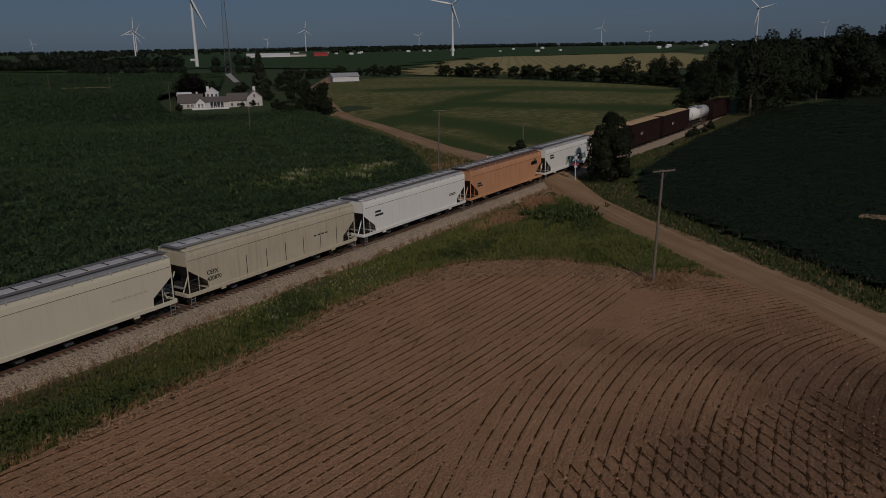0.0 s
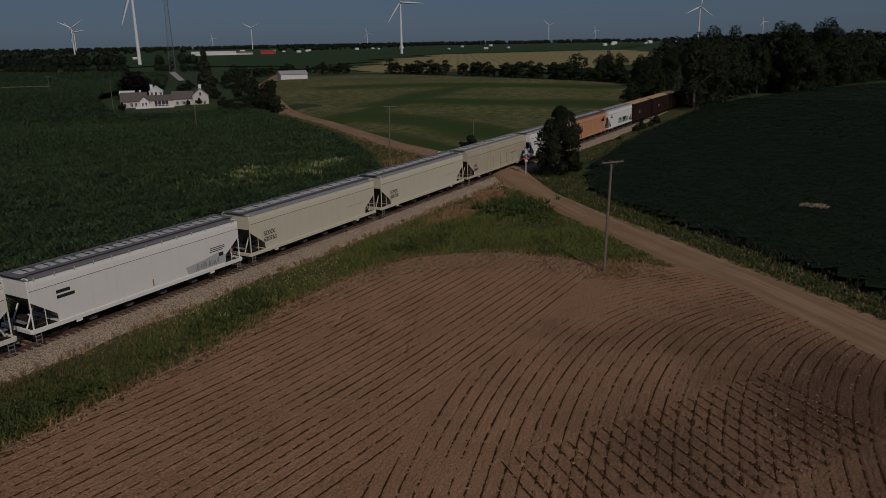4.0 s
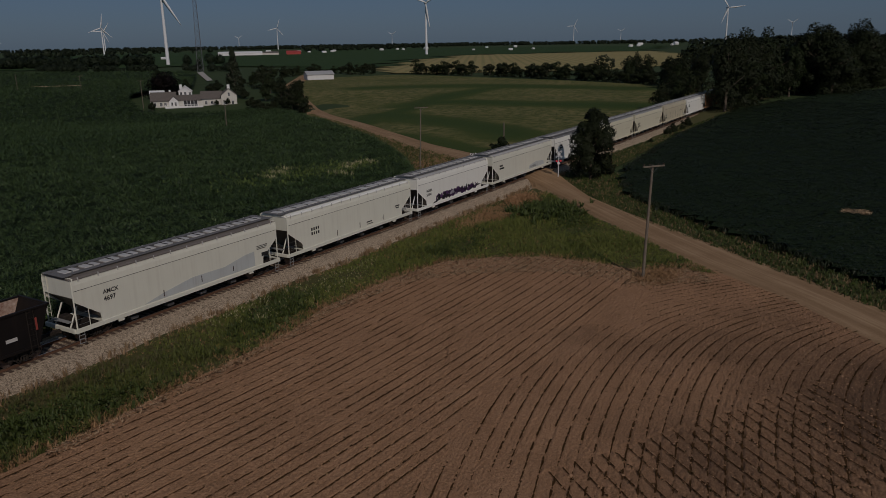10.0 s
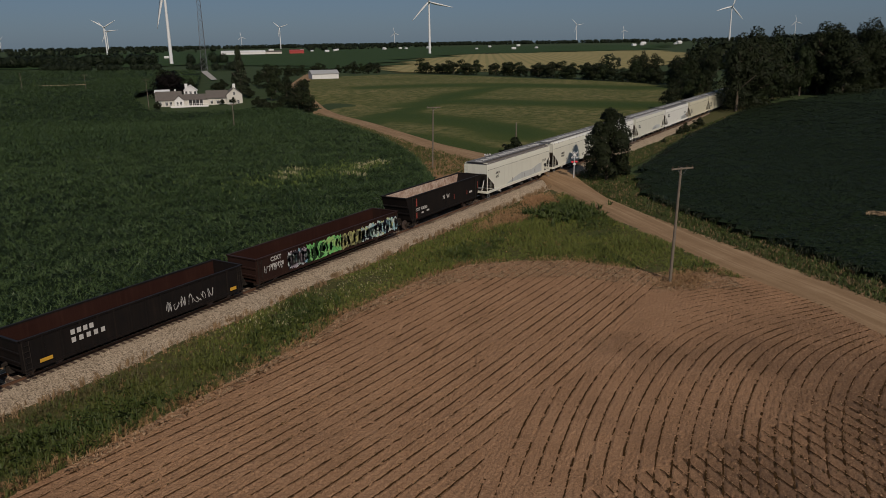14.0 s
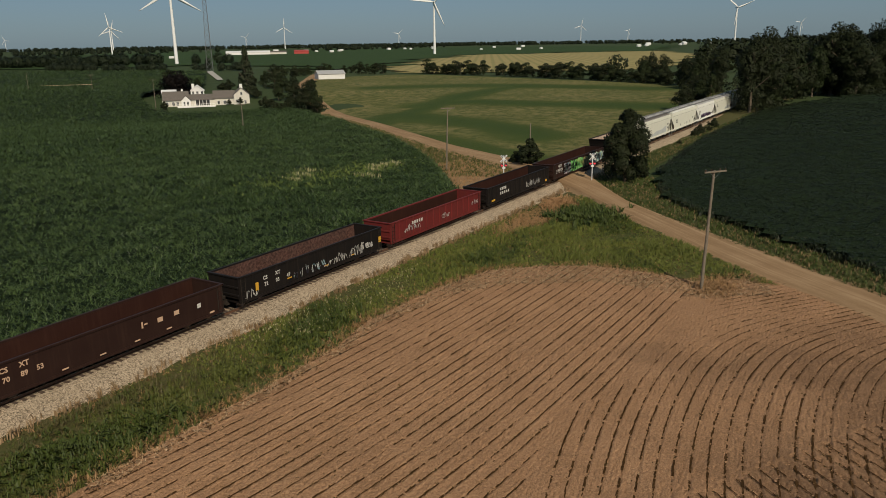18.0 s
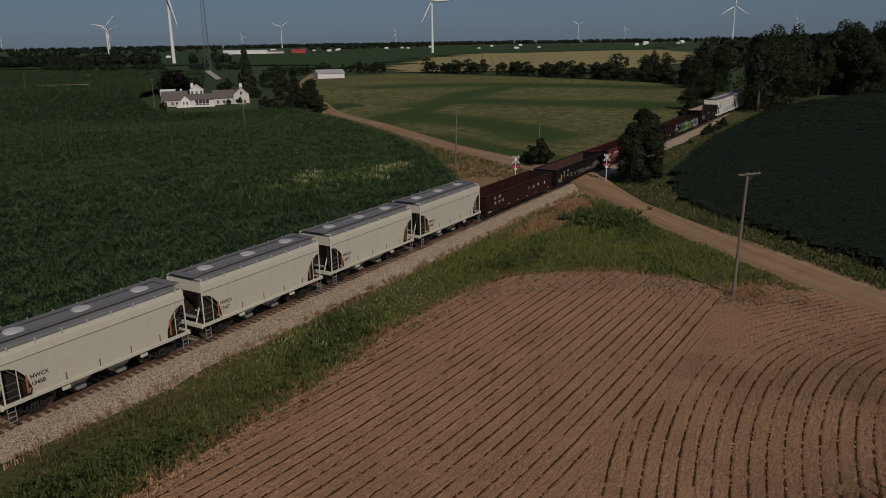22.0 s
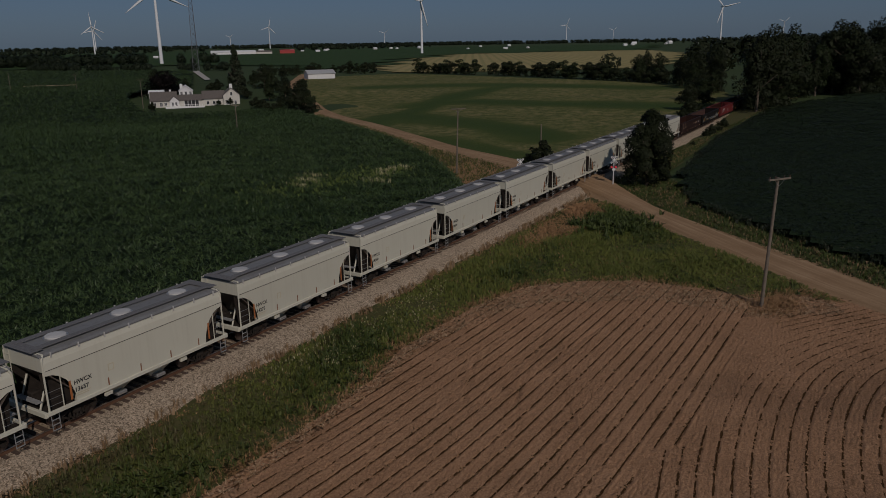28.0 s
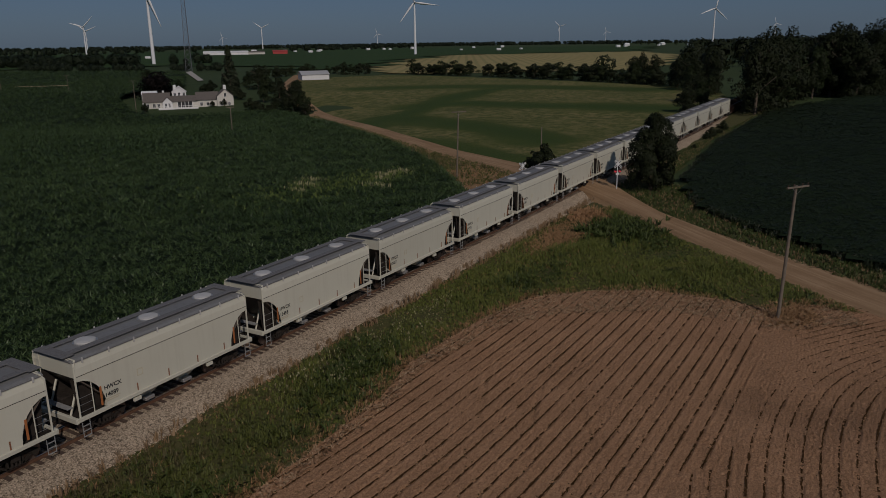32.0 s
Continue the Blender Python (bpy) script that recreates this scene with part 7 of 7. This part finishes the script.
GON = [(BROWN_CAR, "dark open gondola covered in bright graffiti"), (BLACK_CAR, "black open gondola with white tags"), (RED_CAR, "oxide red open gondola with white tags"), (BLACK_CAR, "black open gondola with scrawled white graffiti"), (BROWN_CAR, "dark brown empty gondola with yellow marks")]
ENDS = [-221.6, -242.6, -261.4, -280.2, -299.0, -317.8]
gs = [gondola(ENDS[k + 1], ENDS[k], GON[k][0], 3.3, 2 if k == 4 else 15, GON[k][1], inner=MOTTLED if k == 3 else None) for k in range(5)]
graffiti(gs[0], -6.2, -3.6, 1.45, 3.1, SPRAY_BLUE, 31, -1.625, 8)
graffiti(gs[0], -3.9, 0.7, 1.5, 3.15, SPRAY_GREEN, 32, -1.629, 5, 0.2)
graffiti(gs[0], 0.5, 3.9, 1.45, 3.1, SPRAY_OLIVE, 33, -1.625, 4)
graffiti(gs[0], 3.7, 9.5, 1.45, 3.1, SPRAY_MINT, 34, -1.629, 9)
tag_lines(gs[0], -9.0, 2.0, 4, 0.9, SPRAY_WHITE, 35, -1.62)
lettering(gs[0], "CSXT", -8.2, 2.75, 0.5, MARK_W, -1.605)
lettering(gs[0], "490128", -8.2, 2.2, 0.5, MARK_W, -1.605)
tag_lines(gs[1], 1.5, 1.8, 7, 1.0, SPRAY_WHITE, 36, -1.62)
bars(gs[1], [(-5.5 + 0.42 * k, 2.6, 0.28, 0.32) for k in range(4)] + [(-5.5 + 0.5 * k, 2.1, 0.28, 0.32) for k in range(5)], MARK_W, -1.615)
bars(gs[1], [(-7.6, 1.6, 0.8, 0.22), (7.3, 1.6, 0.6, 0.25)], MARK_Y, -1.615)
tag_lines(gs[2], -6.5, 2.0, 5, 0.9, SPRAY_WHITE, 37, -1.62)
tag_lines(gs[2], 0.3, 2.0, 3, 0.8, SPRAY_WHITE, 38, -1.62)
tag_lines(gs[2], 6.5, 2.2, 3, 0.8, SPRAY_WHITE, 39, -1.62)
bars(gs[2], [(-5.2 + 0.4 * k, 2.5, 0.26, 0.3) for k in range(5)], MARK_W, -1.615)
tag_lines(gs[3], -8.2, 1.6, 3, 0.8, SPRAY_WHITE, 40, -1.62)
tag_lines(gs[3], -3.0, 1.7, 6, 1.1, SPRAY_BLUE, 41, -1.62)
tag_lines(gs[3], 1.0, 1.7, 7, 1.2, SPRAY_WHITE, 42, -1.62)
tag_lines(gs[3], 5.0, 1.95, 4, 0.95, MARK_W, 43, -1.622, 0.09)
for x, z, word in ((-6.3, 2.5, "CS"), (-5.0, 2.55, "XT"), (-6.2, 2.0, "72"), (-5.0, 2.0, "03"), (-3.8, 2.05, "47")):
    lettering(gs[3], word, x, z, 0.40, MARK_W, -1.605)
bars(gs[3], [(-3.75, 1.86, 0.5, 0.08), (0.6, 1.7, 0.55, 0.08), (4.2, 1.75, 0.5, 0.08)], MARK_Y, -1.605)
bars(gs[3], [(-7.1, 1.9, 0.3, 0.6), (8.1, 2.0, 0.4, 0.5)], MARK_Y, -1.615)
for x, z, word in ((-6.9, 2.7, "CS"), (-5.8, 2.72, "XT"), (-6.8, 2.15, "70"), (-5.8, 2.17, "89"), (-4.9, 2.2, "53")):
    lettering(gs[4], word, x, z, 0.42, MARK_P, -1.605)
bars(gs[4], [(-8.3, 1.5, 0.8, 0.13), (7.3, 1.55, 0.4, 0.12), (1.9, 2.3, 0.12, 0.4), (2.1, 2.45, 0.25, 0.1), (3.1, 2.3, 0.4, 0.3), (4.4, 2.35, 0.4, 0.3)] + [(-3.5 + 2.4 * k, 1.6, 0.4, 0.09) for k in range(4)], MARK_P, -1.615)
bars(gs[4], [(6.3, 2.25, 0.3, 0.3)], MARK_W, -1.615)
# the run of alike short hoppers
first = hopper(-330.5, -317.8, PALE, 2.05, 4.86, 2, 1.45, 3.95, True, ROOF_GREY, "round", "short pale grey-beige covered hopper car with three round hatches")
for x in (-4.5, 4.4):
    bars(first, [(x, 2.25, 0.11, 1.0)], MARK_O)
for k in range(4):
    bars(first, [(-2.4 + 2.0 * k, 2.15, 0.07, 0.42)], MARK_R)
NUMBERS = ["14360", "13458", "14275", "14089", "13657"]
MARKS = [text_mesh("HWCX", 0.31, MARK)] + [text_mesh(n, 0.31, MARK) for n in NUMBERS]
bars(first, [(-2.3, 2.95, 0.04, 0.3), (-2.0, 2.95, 0.04, 0.3), (-2.3, 3.25, 0.34, 0.04), (-2.3, 2.91, 0.34, 0.04), (-4.2, 2.42, 0.8, 0.05), (-4.2, 2.32, 0.7, 0.05)], TAN)
first_mid = -324.15
part("lettering", MARKS[0], None, first).matrix_basis = pose(-4.25, -1.612, 2.95, 90, 0, 0)
CARS[-1] = (first, first_mid)
for k in range(1, 21):
    o = copy_thing(first, pose(first_mid - 12.7 * k, 0, 0))
    CARS.append((o, first_mid - 12.7 * k))
for k, (car, _) in enumerate(CARS[-21:]):
    part("lettering", MARKS[1 + (k * 2 + (k // 5)) % 5], None, car).matrix_basis = pose(-4.25, -1.612, 2.56, 90, 0, 0)


def motions():
    """The train rolls on at an even speed; the rotors turn."""
    for car, s in CARS:
        walk(car, [(t, pose(s + SPEED * t, 0, 0)) for t in (0.0, 16.0, 32.0)])
    for rotor, down_at, rate in SPIN:
        walk(rotor, [(t * 0.8, pose(0, -3.6, 80, 0, 180.0 - rate * (t * 0.8 - down_at), 0)) for t in range(41)])


motions()
